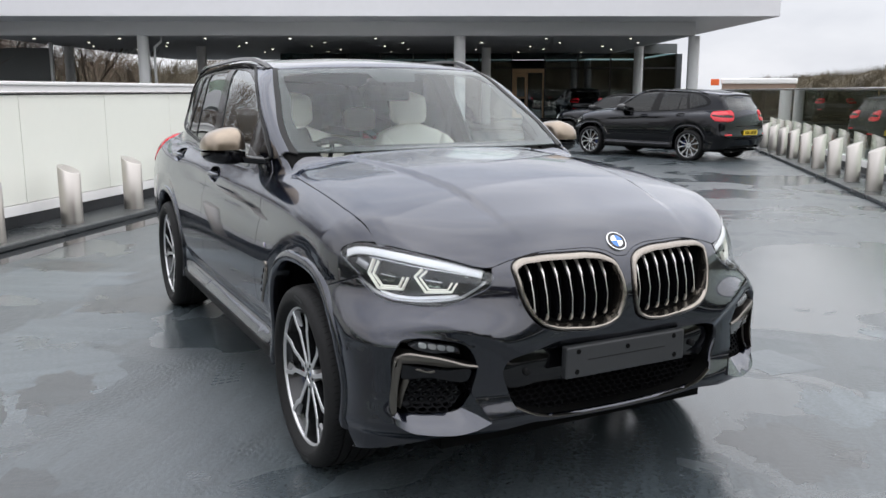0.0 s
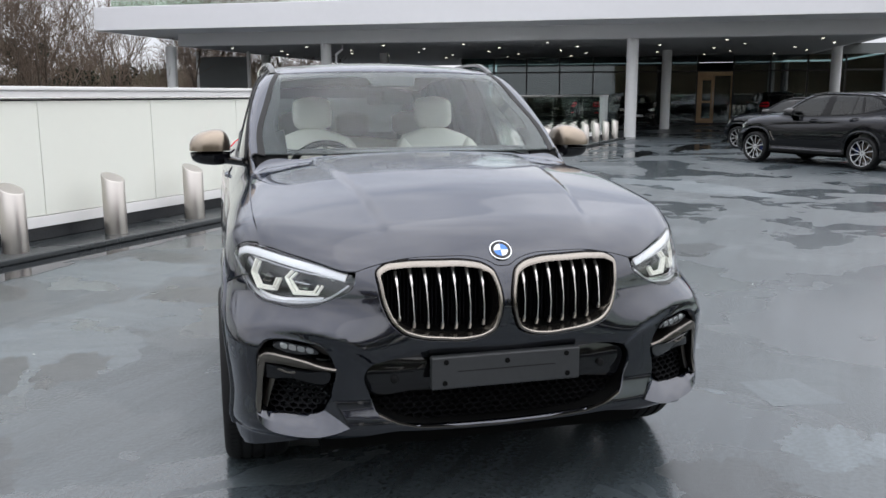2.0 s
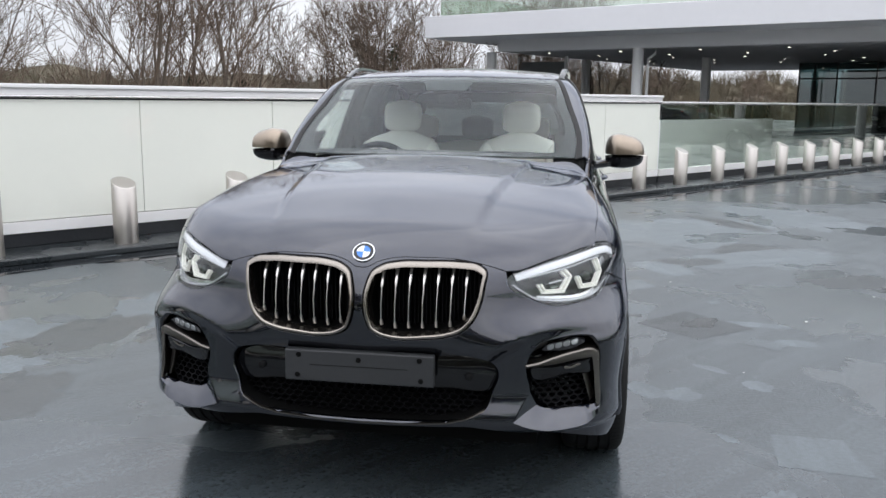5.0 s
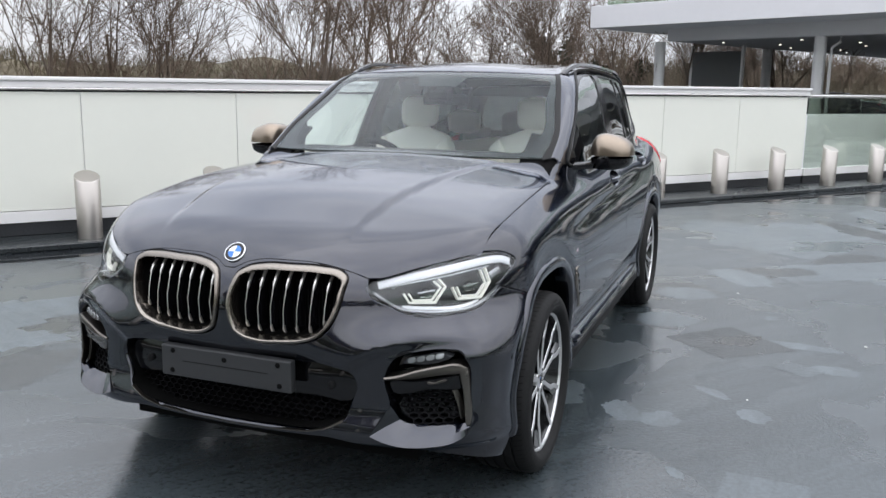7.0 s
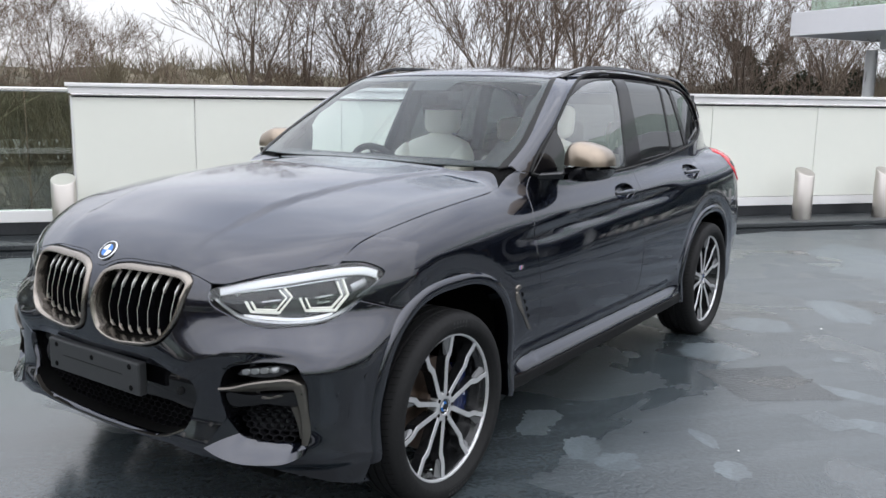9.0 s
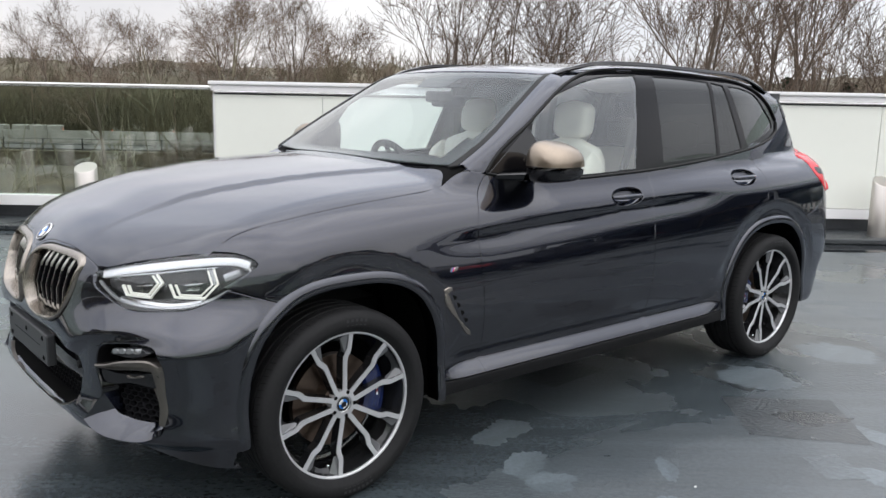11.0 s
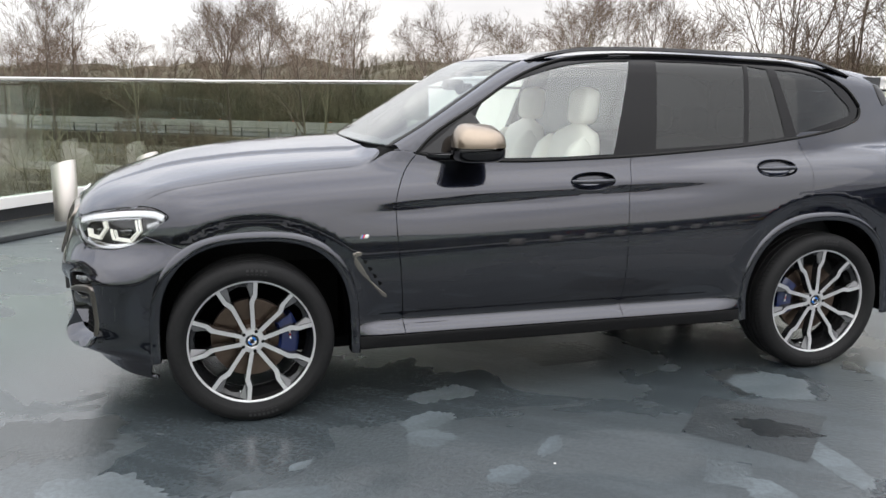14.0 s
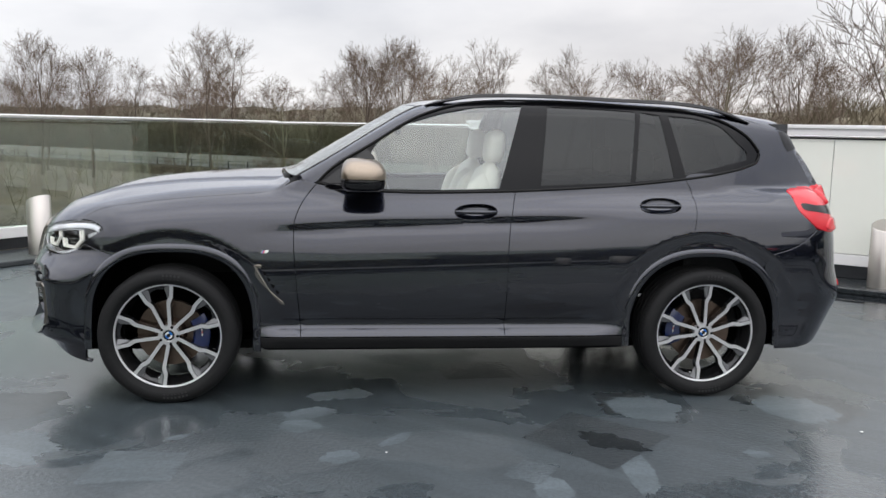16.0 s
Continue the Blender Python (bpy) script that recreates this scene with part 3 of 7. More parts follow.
def grow(r, height, spread, wood, twigs, start_radius, counts=(6, 6, 5, 4)):
    """A bare tree: a stem that forks into rising limbs and ever finer twigs."""

    def branch(p, d, length, rad, level):
        steps = (6, 5, 4, 3, 2)[level]
        pts, q, dd = [p], p, d
        bend = Vector((r.gauss(0, 1), r.gauss(0, 1), 0)) * 0.05
        for k in range(steps):
            wob = Vector((r.gauss(0, 1), r.gauss(0, 1), r.gauss(0, 0.6))) * (0.05 + 0.05 * level)
            dd = (dd + wob + bend * (level > 0) + Vector((0, 0, 0.055 if level else 0.05))).normalized()
            nq = q + dd * length / steps
            r0, r1 = rad * (1 - 0.7 * k / steps), rad * (1 - 0.7 * (k + 1) / steps)
            (wood if level < 2 else twigs).add(q, nq, max(r0, 0.0115), max(r1, 0.0075), 8 if level == 0 else 5 if level == 1 else 3)
            q = nq
            pts.append(q)
        if level == len(counts):
            return
        n = counts[level] + r.randint(-1, 1)
        for k in range(n):
            u = (0.26 if level == 0 else 0.22) + (0.98 - 0.28) * (k + r.random()) / n
            i = min(steps - 1, int(u * steps))
            at = pts[i].lerp(pts[i + 1], u * steps - i)
            along = (pts[i + 1] - pts[i]).normalized()
            side = along.orthogonal().normalized()
            side.rotate(Matrix.Rotation(2.4 * k + r.uniform(-0.7, 0.7), 3, along))
            nd = (along + side * spread * r.uniform(0.7, 1.22)).normalized()
            branch(at, nd, length * r.uniform(0.5, 0.72) * (1.05 - 0.35 * u), max(0.006, rad * (1 - 0.7 * u) * r.uniform(0.5, 0.68)), level + 1)

    d = Vector((r.gauss(0, 0.05), r.gauss(0, 0.05), 1)).normalized()
    branch(Vector((0, 0, -0.3)), d, height * 0.80, start_radius, 0)


def tree_kind(seed, height, spread, counts, bark, label, start=0.17):
    r = random.Random(seed)
    wood, twigs = Sticks(), Sticks()
    grow(r, height, spread, wood, twigs, start, counts)
    ob = empty("tree", label, "tree", group="bare trees beyond the parapet")
    part("trunk", wood.mesh("trunk", bark), bark, ob)
    part("crown", twigs.mesh("crown", TWIG), TWIG, ob, "bare fine twigs")
    return ob, len(twigs.f) * 2


KINDS = []
for seed, h, sp, dep, bark in ((3, 14, 0.60, (9, 7, 6, 5), BARK), (8, 12.5, 0.74, (9, 7, 6, 5), BARK), (15, 15, 0.50, (9, 7, 6, 4), BARK), (21, 12, 0.78, (8, 7, 6, 5), PALEBARK), (34, 14, 0.58, (9, 6, 6, 5), BARK)):
    KINDS.append(tree_kind(seed, h, sp, dep, bark, "tall leafless winter tree with fine brown twigs"))
placed = 0


def plant(kind, x, y, size, turn, z=GROUND_Z):
    """x, y in the site frame."""
    global placed
    ob = KINDS[kind][0]
    m = SITE @ pose(x, y, z, 0, 0, turn) @ Matrix.Diagonal((size, size, size, 1))
    if not ob.get("set"):
        ob["set"] = 1
        ob.matrix_basis = m
    else:
        c = copy_thing(ob, pose(0, 0, 0))
        c.matrix_basis = m
    placed += 1


rt = random.Random(12)
# close row behind the white parapet, then a looser row beyond the road
for k in range(14):
    plant(rt.choice((0, 2, 4, 2)), 6.5 - 2.6 * k + rt.uniform(-1, 1), -17 - rt.uniform(0, 12), rt.uniform(0.8, 1.0), rt.uniform(0, 360))
for k in range(22):
    plant(rt.choice((0, 1, 3, 4)), 16 + 10.5 * k + rt.uniform(-3, 3), -62 - rt.uniform(0, 16), rt.uniform(1.05, 1.4), rt.uniform(0, 360))
for k in range(20):
    plant(rt.choice((0, 1, 3, 4)), 20 + 12 * k + rt.uniform(-4, 4), -96 - rt.uniform(0, 10), rt.uniform(1.2, 1.55), rt.uniform(0, 360))
for k in range(4):
    plant(rt.choice((1, 3)), 18 + 13.0 * k + rt.uniform(-2, 2), -26 - rt.uniform(0, 10), rt.uniform(0.4, 0.52), rt.uniform(0, 360))
for k in range(5):
    plant(rt.choice((0, 1, 2)), -30 - 13 * k + rt.uniform(-2, 2), -36 - rt.uniform(0, 12), rt.uniform(0.8, 1.0), rt.uniform(0, 360))
for k in range(16):
    plant(rt.choice((1, 3)), 40 - 14 * k + rt.uniform(-3, 3), 62 + rt.uniform(0, 14), rt.uniform(0.6, 0.82) * (1.3 if k > 6 else 1.0), rt.uniform(0, 360), GROUND_Z)


def thicket(name, mat, label, rows, seed, height, count, thick=0.02):
    """A dense band of upright and slanting stems."""
    r = random.Random(seed)
    st = Sticks()
    for x0, x1, y0, y1 in rows:
        for _ in range(count):
            x, y = r.uniform(x0, x1), r.uniform(y0, y1)
            h = height * r.uniform(0.55, 1.0) * (0.8 + 0.35 * noise.noise((x * 0.12, y * 0.12, seed)))
            a = Vector((x, y, 0))
            b = a + Vector((r.gauss(0, 0.16) * h, r.gauss(0, 0.16) * h, h * 0.55))
            c = b + Vector((r.gauss(0, 0.3) * h * 0.5, r.gauss(0, 0.3) * h * 0.5, h * 0.4))
            st.add(a, b, thick * 1.6, thick)
            st.add(b, c, thick, thick * 0.4)
            for _ in range(5):
                p = a.lerp(b, r.uniform(0.3, 1))
                q = p + Vector((r.gauss(0, 0.8), r.gauss(0, 0.8), r.uniform(0.2, 1.3)))
                st.add(p, q, thick * 0.8, thick * 0.3)
    ob = new(name, st.mesh(name, mat))
    ob.matrix_basis = SITE @ pose(0, 0, GROUND_Z)
    tagged(ob, label, "hedge", kind="stuff")


thicket("thicket", SCRUB, "dense brown leafless undergrowth behind the parapet", [(-34, -5, -44, -24), (-5, 14, -34, -22), (-75, -34, -50, -38)], 5, 10.0, 3000, 0.028)
thicket("thicket", DARKSCRUB, "dark tangled hedge beyond the road", [(10, 130, -112, -94), (130, 330, -125, -94), (-60, 10, -60, -40)], 6, 10.5, 4000, 0.06)
thicket("thicket", SCRUB, "low reddish-brown scrub below the deck", [(12, 60, -40, -14)], 9, 2.6, 1300, 0.02)
thicket("thicket", PALEBARK, "thin pale saplings before the road", [(14, 150, -74, -30)], 14, 8.0, 260, 0.04)
thicket("thicket", SCRUB, "brown winter hedge beyond the lower car park", [(-260, 30, 40, 60)], 10, 10.5, 6000, 0.05)


def crest(mat, label, x0, x1, y, height, depth, seed, m=None):
    """Fans of twigs that rise out of a bank of growth and break its edge."""
    r = random.Random(seed * 7 + 1)
    st = Sticks()
    size = height / 10
    for _ in range(int(min(3200, abs(x1 - x0) * 16))):
        x, u = r.uniform(x0, x1), r.uniform(0.2, 1.0)
        top = height * (0.86 + 0.20 * noise.noise((x * 0.07, seed, 0)))
        a = Vector((x, y - depth * u * u, top * math.sin(u * math.pi / 2) - 0.5))
        for _ in range(4):
            b = a + Vector((r.gauss(0, 0.5), r.gauss(0, 0.4), r.uniform(0.8, 2.1))) * size
            st.add(a, b, 0.035 * size, 0.012 * size)
            st.add(a.lerp(b, 0.5), b + Vector((r.gauss(0, 0.5), r.gauss(0, 0.4), r.uniform(0.1, 0.6))) * size, 0.018 * size, 0.010 * size)
    ob = new("undergrowth", st.mesh("undergrowth", mat))
    ob.matrix_basis = SITE @ pose(0, 0, GROUND_Z) if m is None else m
    tagged(ob, label.replace("bank of", "twigs over the bank of"), "hedge", kind="stuff")


def mass(name, mat, label, x0, x1, y, height, depth, seed, m=None):
    """A long uneven bank of growth behind the stems."""
    bm = bmesh.new()
    nx, nz = 160, 7
    rows = []
    for i in range(nx + 1):
        x = x0 + (x1 - x0) * i / nx
        top = height * (0.86 + 0.20 * noise.noise((x * 0.07, seed, 0)) + 0.12 * noise.noise((x * 0.5, seed, 3)))
        rows.append([bm.verts.new((x, y - depth * (k / nz) ** 2 + 0.9 * noise.noise((x * 0.6, k, seed)), top * math.sin(k / nz * math.pi / 2))) for k in range(nz + 1)])
    for a, b in zip(rows, rows[1:]):
        for k in range(nz):
            bm.faces.new((a[k], b[k], b[k + 1], a[k + 1]))
    m = SITE @ pose(0, 0, GROUND_Z) if m is None else m
    ob = part(name, bm, mat, m=m, smooth=False)
    tagged(ob, label, "hedge", kind="stuff")
    crest(mat, label, x0, x1, y, height, depth, seed, m)


mass("far_woods", SCRUB, "brown bank of leafless woods", -180, 14, -38, 9.6, 9, 1)
mass("far_woods", DARKSCRUB, "dark bank of woods beyond the road", -40, 420, -110, 12.2, 12, 2)
mass("far_woods", SCRUB, "far brown bank of leafless woods", -400, 400, -150, 14.5, 25, 7)
mass("far_woods", SCRUB, "tall brown bank of leafless woods behind the canopy", -190, -42, -46, 11.8, 9, 5)


# added out of view so that the bonnet and roof reflect something dark
mass("far_woods", SCRUB, "unseen brown bank of woods added beyond the deck's end to darken reflections", 10, 110, -42, 21, 9, 9, SITE @ pose(0, 0, GROUND_Z, 0, 0, 90))


def right_bank(y, height, seed, mat, label, x0=-420, x1=140):
    bm = bmesh.new()
    rows = []
    for i in range(201):
        x = x0 + (x1 - x0) * i / 200
        top = height * (0.9 + 0.18 * noise.noise((x * 0.05, seed, 0)) + 0.10 * noise.noise((x * 0.4, seed, 3)))
        rows.append([bm.verts.new((x, y + 9 * (k / 6) ** 2 + 0.9 * noise.noise((x * 0.6, k, seed)), top * math.sin(k / 6 * math.pi / 2))) for k in range(7)])
    for a, b in zip(rows, rows[1:]):
        for k in range(6):
            bm.faces.new((a[k], b[k], b[k + 1], a[k + 1]))
    tagged(part("far_woods", bm, mat, m=SITE @ pose(0, 0, GROUND_Z)), label, "hedge", kind="stuff")
    crest(mat, label, x0, x1, y, height, -9, seed)


right_bank(62, 10.6, 11, SCRUB, "brown bank of hedge beyond the lower car park")
right_bank(57, 13.0, 13, SCRUB, "tall brown bank of hedge beyond the lower car park", -420, -48)
right_bank(150, 12, 12, DARKSCRUB, "far dark line of woods")
# pale-roofed shed with a plain orange sign
shed = empty("warehouse", "far pale-roofed warehouse with a plain orange sign", "building", pose(-97, 109, GROUND_Z, 0, 0, 43))
part("wall", boxes((-5.5, 5.5, -5, 5, 0, 9.0)), plain("shed_cladding", (0.30, 0.22, 0.17), 0.7, grain=0.1, spread=0.2, scale=2), shed)
part("roof", boxes((-5.7, 5.7, -5.3, 5.3, 9.0, 9.9), bevel=0.2), WHITE, shed, "pale roof")
part("sign", boxes((-7.2, -5.9, -5.9, -5.6, 8.8, 9.8), bevel=0.05), ORANGE, shed, "plain orange sign")


def leaf_cloud(name, spots, count, size, seed, mat):
    """Small bent leaves scattered round a set of balls (x, y, z, radius)."""
    r = random.Random(seed)
    v, f = [], []
    for _ in range(count):
        x, y, z, rad = r.choice(spots)
        d = Vector((r.gauss(0, 1), r.gauss(0, 1), r.gauss(0, 1))).normalized() * rad * r.random() ** 0.4
        c = Vector((x, y, z)) + d
        a = Vector((r.gauss(0, 1), r.gauss(0, 1), r.gauss(0, 0.5))).normalized() * size * r.uniform(0.6, 1.3)
        b = a.orthogonal().normalized() * size * r.uniform(0.4, 0.8)
        n0 = len(v)
        v += [c - a, c + b, c + a, c - b + Vector((0, 0, -0.3 * size))]
        f += [(n0, n0 + 1, n0 + 2, n0 + 3)]
    me = bpy.data.meshes.new(name)
    me.from_pydata([tuple(p) for p in v], [], f)
    me.materials.append(mat)
    return me


def ivy_tree(x, y, height, seed):
    """A short forked trunk and limbs clad in ivy."""
    r = random.Random(seed)
    wood, spots = Sticks(), []
    top = Vector((0, 0, height * 0.62))
    wood.add(Vector((0, 0, -0.3)), top, 0.28, 0.16, 8)
    spots += [(0, 0, height * u, 0.75) for u in (0.2, 0.3, 0.4, 0.5, 0.6)]
    for k in range(8):
        a = 2.4 * k
        p = Vector((0, 0, height * r.uniform(0.35, 0.62)))
        q = p + Vector((math.cos(a), math.sin(a), r.uniform(0.5, 1.4))) * height * r.uniform(0.14, 0.24)
        wood.add(p, q, 0.10, 0.05, 5)
        for u in (0.3, 0.6, 0.85, 1.0):
            c = p.lerp(q, u)
            spots.append((c.x, c.y, c.z, r.uniform(0.35, 0.75)))
    ob = empty("ivy_tree", "leafless tree clad in dark green ivy", "tree", pose(x, y, GROUND_Z), group="ivy-clad trees")
    part("trunk", wood.mesh("trunk", BARK), BARK, ob)
    part("ivy", leaf_cloud("ivy", spots, 5200, 0.13, seed, IVY), IVY, ob, "dark ivy leaves")


ivy_tree(-50, -11.2, 13.5, 3)
ivy_tree(-52, -8.6, 12.0, 4)
ivy_tree(-47, -22.5, 11.5, 5)

# ---- the car's skin ----
from mathutils.geometry import delaunay_2d_cdt


# Car frame: x to the front, y to the car's left, z up; the middle of the wheelbase on the ground is the origin.
def curve(*pairs, soft=0.012):
    """A smooth function through (argument, value) pairs."""
    xs, ys = np.array(pairs, float).T
    fine = np.arange(xs[0], xs[-1] + 1e-9, 0.004)
    slope = np.gradient(ys, xs)
    k = np.clip(np.searchsorted(xs, fine) - 1, 0, len(xs) - 2)
    h = xs[k + 1] - xs[k]
    u = (fine - xs[k]) / h
    val = (2 * u**3 - 3 * u**2 + 1) * ys[k] + (u**3 - 2 * u**2 + u) * h * slope[k] + (3 * u**2 - 2 * u**3) * ys[k + 1] + (u**3 - u**2) * h * slope[k + 1]
    n = max(1, int(soft / 0.004))
    ker = np.exp(-0.5 * (np.arange(-3 * n, 3 * n + 1) / n) ** 2)
    val = np.convolve(np.pad(val, 3 * n, mode="reflect", reflect_type="odd"), ker / ker.sum(), "valid")
    return lambda q: np.interp(q, fine, val)


def step01(a, b, q):
    u = np.clip((q - a) / (b - a), 0, 1)
    return u * u * (3 - 2 * u)


def smax(a, b, k):
    h = np.maximum(k - np.abs(a - b), 0) / k
    return np.maximum(a, b) + h * h * k / 4


def smin(a, b, k):
    return -smax(-a, -b, k)


SECTION = curve((0.0, 0.62), (0.10, 0.74), (0.20, 0.858), (0.23, 0.882), (0.26, 0.896), (0.30, 0.902), (0.335, 0.899), (0.40, 0.893), (0.44, 0.892), (0.50, 0.899), (0.56, 0.910), (0.64, 0.917), (0.72, 0.917), (0.80, 0.911), (0.85, 0.9045), (0.90, 0.8965), (0.945, 0.888), (0.985, 0.8785), (1.0, 0.8745), (1.03, 0.8645), (1.08, 0.841), (1.14, 0.813), (1.2, 0.786), (1.4, 0.68))
LEDGE = curve((0.0, 0.0), (0.20, 0.0), (0.23, 0.0), (0.26, 0.0), (0.30, 0.005), (0.335, 0.018), (0.348, 0.021), (0.358, 0.015), (0.402, -0.032), (0.415, -0.029), (0.44, -0.014), (0.48, -0.003), (0.51, 0.0), (0.54, 0.0), (0.60, 0.0), (0.80, 0.0), (1.4, 0.0))
WIDEN = curve((-2.6, -0.20), (-2.3, -0.06), (-2.1, -0.022), (-1.9, -0.004), (-1.43, 0.012), (-1.0, 0.004), (0, 0.0), (0.9, 0.0), (1.43, 0.010), (1.8, 0.002), (2.0, -0.012), (2.4, -0.06), soft=0.06)
HOODC = curve((0.0, 1.18), (0.7, 1.180), (0.96, 1.170), (1.21, 1.158), (1.53, 1.131), (1.80, 1.088), (1.94, 1.046), (2.09, 0.998), (2.175, 0.958), (2.24, 0.911), (2.4, 0.76), soft=0.03)
NOSE = curve((0.0, 2.05), (0.2, 2.16), (0.30, 2.215), (0.36, 2.240), (0.45, 2.236), (0.60, 2.244), (0.70, 2.256), (0.80, 2.258), (0.87, 2.250), (0.92, 2.236), (1.0, 2.20), (1.3, 2.05), soft=0.02)
SWEEP = curve((0, 0), (0.2, 0.012), (0.37, 0.042), (0.5, 0.088), (0.6, 0.138), (0.7, 0.210), (0.78, 0.292), (0.85, 0.395), (0.95, 0.57), (1.3, 1.4), soft=0.03)
SWEEP_LOW = curve((0, 0), (0.3, 0.003), (0.40, 0.006), (0.47, 0.012), (0.56, 0.030), (0.65, 0.062), (0.72, 0.096), (0.81, 0.160), (0.86, 0.215), (0.91, 0.32), (0.95, 0.48), (1.3, 1.6), soft=0.02)
SCOOP = curve((-0.40, 0.0), (-0.16, 0.0), (-0.12, 0.0012), (-0.075, 0.007), (-0.056, 0.0125), (-0.048, 0.0128), (-0.040, 0.0115), (-0.004, 0.0004), (0.0, 0.0), (0.02, 0.0), (0.4, 0.0), soft=0.004)
UNDERCUT = curve((0, 0.628), (0.35, 0.622), (0.42, 0.600), (0.5, 0.655), (0.6, 0.692), (0.69, 0.708), (0.81, 0.70), (1.3, 0.70), soft=0.02)
TAIL = curve((0.0, 2.05), (0.3, 2.285), (0.45, 2.362), (0.53, 2.402), (0.58, 2.402), (0.70, 2.366), (0.78, 2.358), (0.9, 2.345), (1.1, 2.285), (1.2, 2.235), (1.37, 2.11), (1.5, 2.03), (1.7, 1.90), soft=0.02)
ROOFC = curve((-2.6, 1.40), (-2.0, 1.532), (-1.75, 1.570), (-1.4, 1.612), (-1.0, 1.638), (-0.5, 1.643), (-0.2, 1.630), (0.05, 1.606), (0.2, 1.588), (0.5, 1.53), (1.2, 1.3), soft=0.04)


def body(x, y, z):
    """Below zero inside the car's skin, above zero outside."""
    y = np.abs(y)
    zl = z + 0.033 * np.clip(x, -1.6, 1.4) * step01(0.5, 0.9, z)
    side = y - SECTION(zl) - WIDEN(x) - LEDGE(zl) * step01(-1.0, -0.78, x) * step01(1.0, 0.84, x)
    dome = 0.0125 * step01(0.020, -0.018, y - (0.60 - 0.115 * x)) * step01(2.2, 1.7, x)
    top = 0.96 * (z - HOODC(x) + (0.105 + 0.03 * step01(1.2, 2.0, x)) * y * y - dome)
    # shoulder crease: a sharp edge over a short upright drop that dies out at both ends
    crest = 0.983 - 0.0385 * x - 0.008 * step01(0.2, 1.0, x)
    side = side + SCOOP(z - crest) * step01(1.10, 0.55, x) * step01(-1.05, -0.55, x)
    for cx in (1.406, -1.413):
        side = side + 0.0105 * step01(0.565, 0.485, np.hypot(x - cx, z - 0.36)) * step01(0.45, 0.62, z)
    square = step01(0.80, 0.62, z)
    cut = 0.022 * step01(0.0, 0.05, UNDERCUT(y) - z) * step01(0.35, 0.47, z) * step01(0.95, 0.75, y)
    cut = cut + 0.060 * step01(0.345, 0.29, z) * step01(0.42, 0.50, y)
    front = 0.93 * (x - NOSE(z) + SWEEP(y) * (1 - square) + SWEEP_LOW(y) * square + cut)
    rear = 0.93 * (-x - TAIL(z) + 0.19 * y * y + 0.10 * y**6)
    low = 0.14 - z
    lower = smax(smax(side, top, 0.13), front, 0.16 - 0.09 * square)
    lower = smax(smax(lower, rear, 0.14), low, 0.03)
    dz = z - 1.14
    taper = 0.060 * np.clip((-x - 1.28) / 0.44, 0, 3) ** 1.6 + 0.05 * np.clip((x - 0.35) / 0.5, 0, 2) ** 2
    gside = 0.96 * (y - 0.812 + 0.022 * step01(-0.2, -1.1, x) + 0.24 * dz + 0.15 * dz * np.abs(dz) + taper)
    groof = z - ROOFC(x) + 0.095 * y * y
    screen = 0.504 * (x - 0.904 + (z - 1.174) / 0.583 + 0.215 * y * y)
    back = 0.8 * (-x - TAIL(z) + 0.17 * y * y)
    green = smax(smax(gside, groof, 0.09), smax(screen, back, 0.02), 0.035)
    green = np.maximum(green, 1.04 - z)
    return smin(lower, green, 0.02)


AX_F, AX_R = 1.2, -1.2


class Way:
    """A way of casting plan coordinates (a, b) on to the skin."""

    def __init__(self, place, near, far, scale=1.0, back=None):
        self.place, self.near, self.far, self.scale, self.back = place, near, far, scale, back

    def __call__(self, a, b, offset=0.0):
        a, b = np.asarray(a, float), np.asarray(b, float)
        lo, hi = np.full(a.shape, self.near), np.full(a.shape, self.far)
        found = np.zeros(a.shape, bool)
        prev = lo.copy()
        for s in np.linspace(self.near, self.far, 90)[1:]:
            now = np.full(a.shape, s)
            inside = body(*self.place(a, b, now)) - offset < 0
            hit = inside & ~found
            lo[hit], hi[hit] = prev[hit], now[hit]
            found |= hit
            prev = np.where(found, prev, now)
        for _ in range(26):
            mid = (lo + hi) / 2
            inside = body(*self.place(a, b, mid)) - offset < 0
            hi, lo = np.where(inside, mid, hi), np.where(inside, lo, mid)
        return np.stack(self.place(a, b, (lo + hi) / 2), -1)


SIDE = Way(lambda a, b, s: (a, s, b), 1.15, 0.0, back=lambda p: (p[..., 0], p[..., 2]))
TOP = Way(lambda a, b, s: (a, b, s), 1.9, 0.4, back=lambda p: (p[..., 0], p[..., 1]))
FRONT = Way(lambda a, b, s: (s, a, b), 2.6, 0.9, back=lambda p: (p[..., 1], p[..., 2]))
REAR = Way(lambda a, b, s: (s, a, b), -2.7, -1.0, back=lambda p: (p[..., 1], p[..., 2]))
WRAP = Way(lambda a, b, s: (AX_F + s * np.cos(np.radians(a)), s * np.sin(np.radians(a)), b), 1.3, 0.3, 0.0185, back=lambda p: (np.degrees(np.arctan2(p[..., 1], p[..., 0] - AX_F)), p[..., 2]))
WRAPR = Way(lambda a, b, s: (AX_R - s * np.cos(np.radians(a)), s * np.sin(np.radians(a)), b), 1.5, 0.3, 0.0195, back=lambda p: (np.degrees(np.arctan2(p[..., 1], AX_R - p[..., 0])), p[..., 2]))


def normals_at(p, e=0.0015):
    g = np.stack([body(*(p + e * d).T) - body(*(p - e * d).T) for d in np.eye(3)], -1)
    return g / np.maximum(np.linalg.norm(g, axis=-1, keepdims=True), 1e-9)


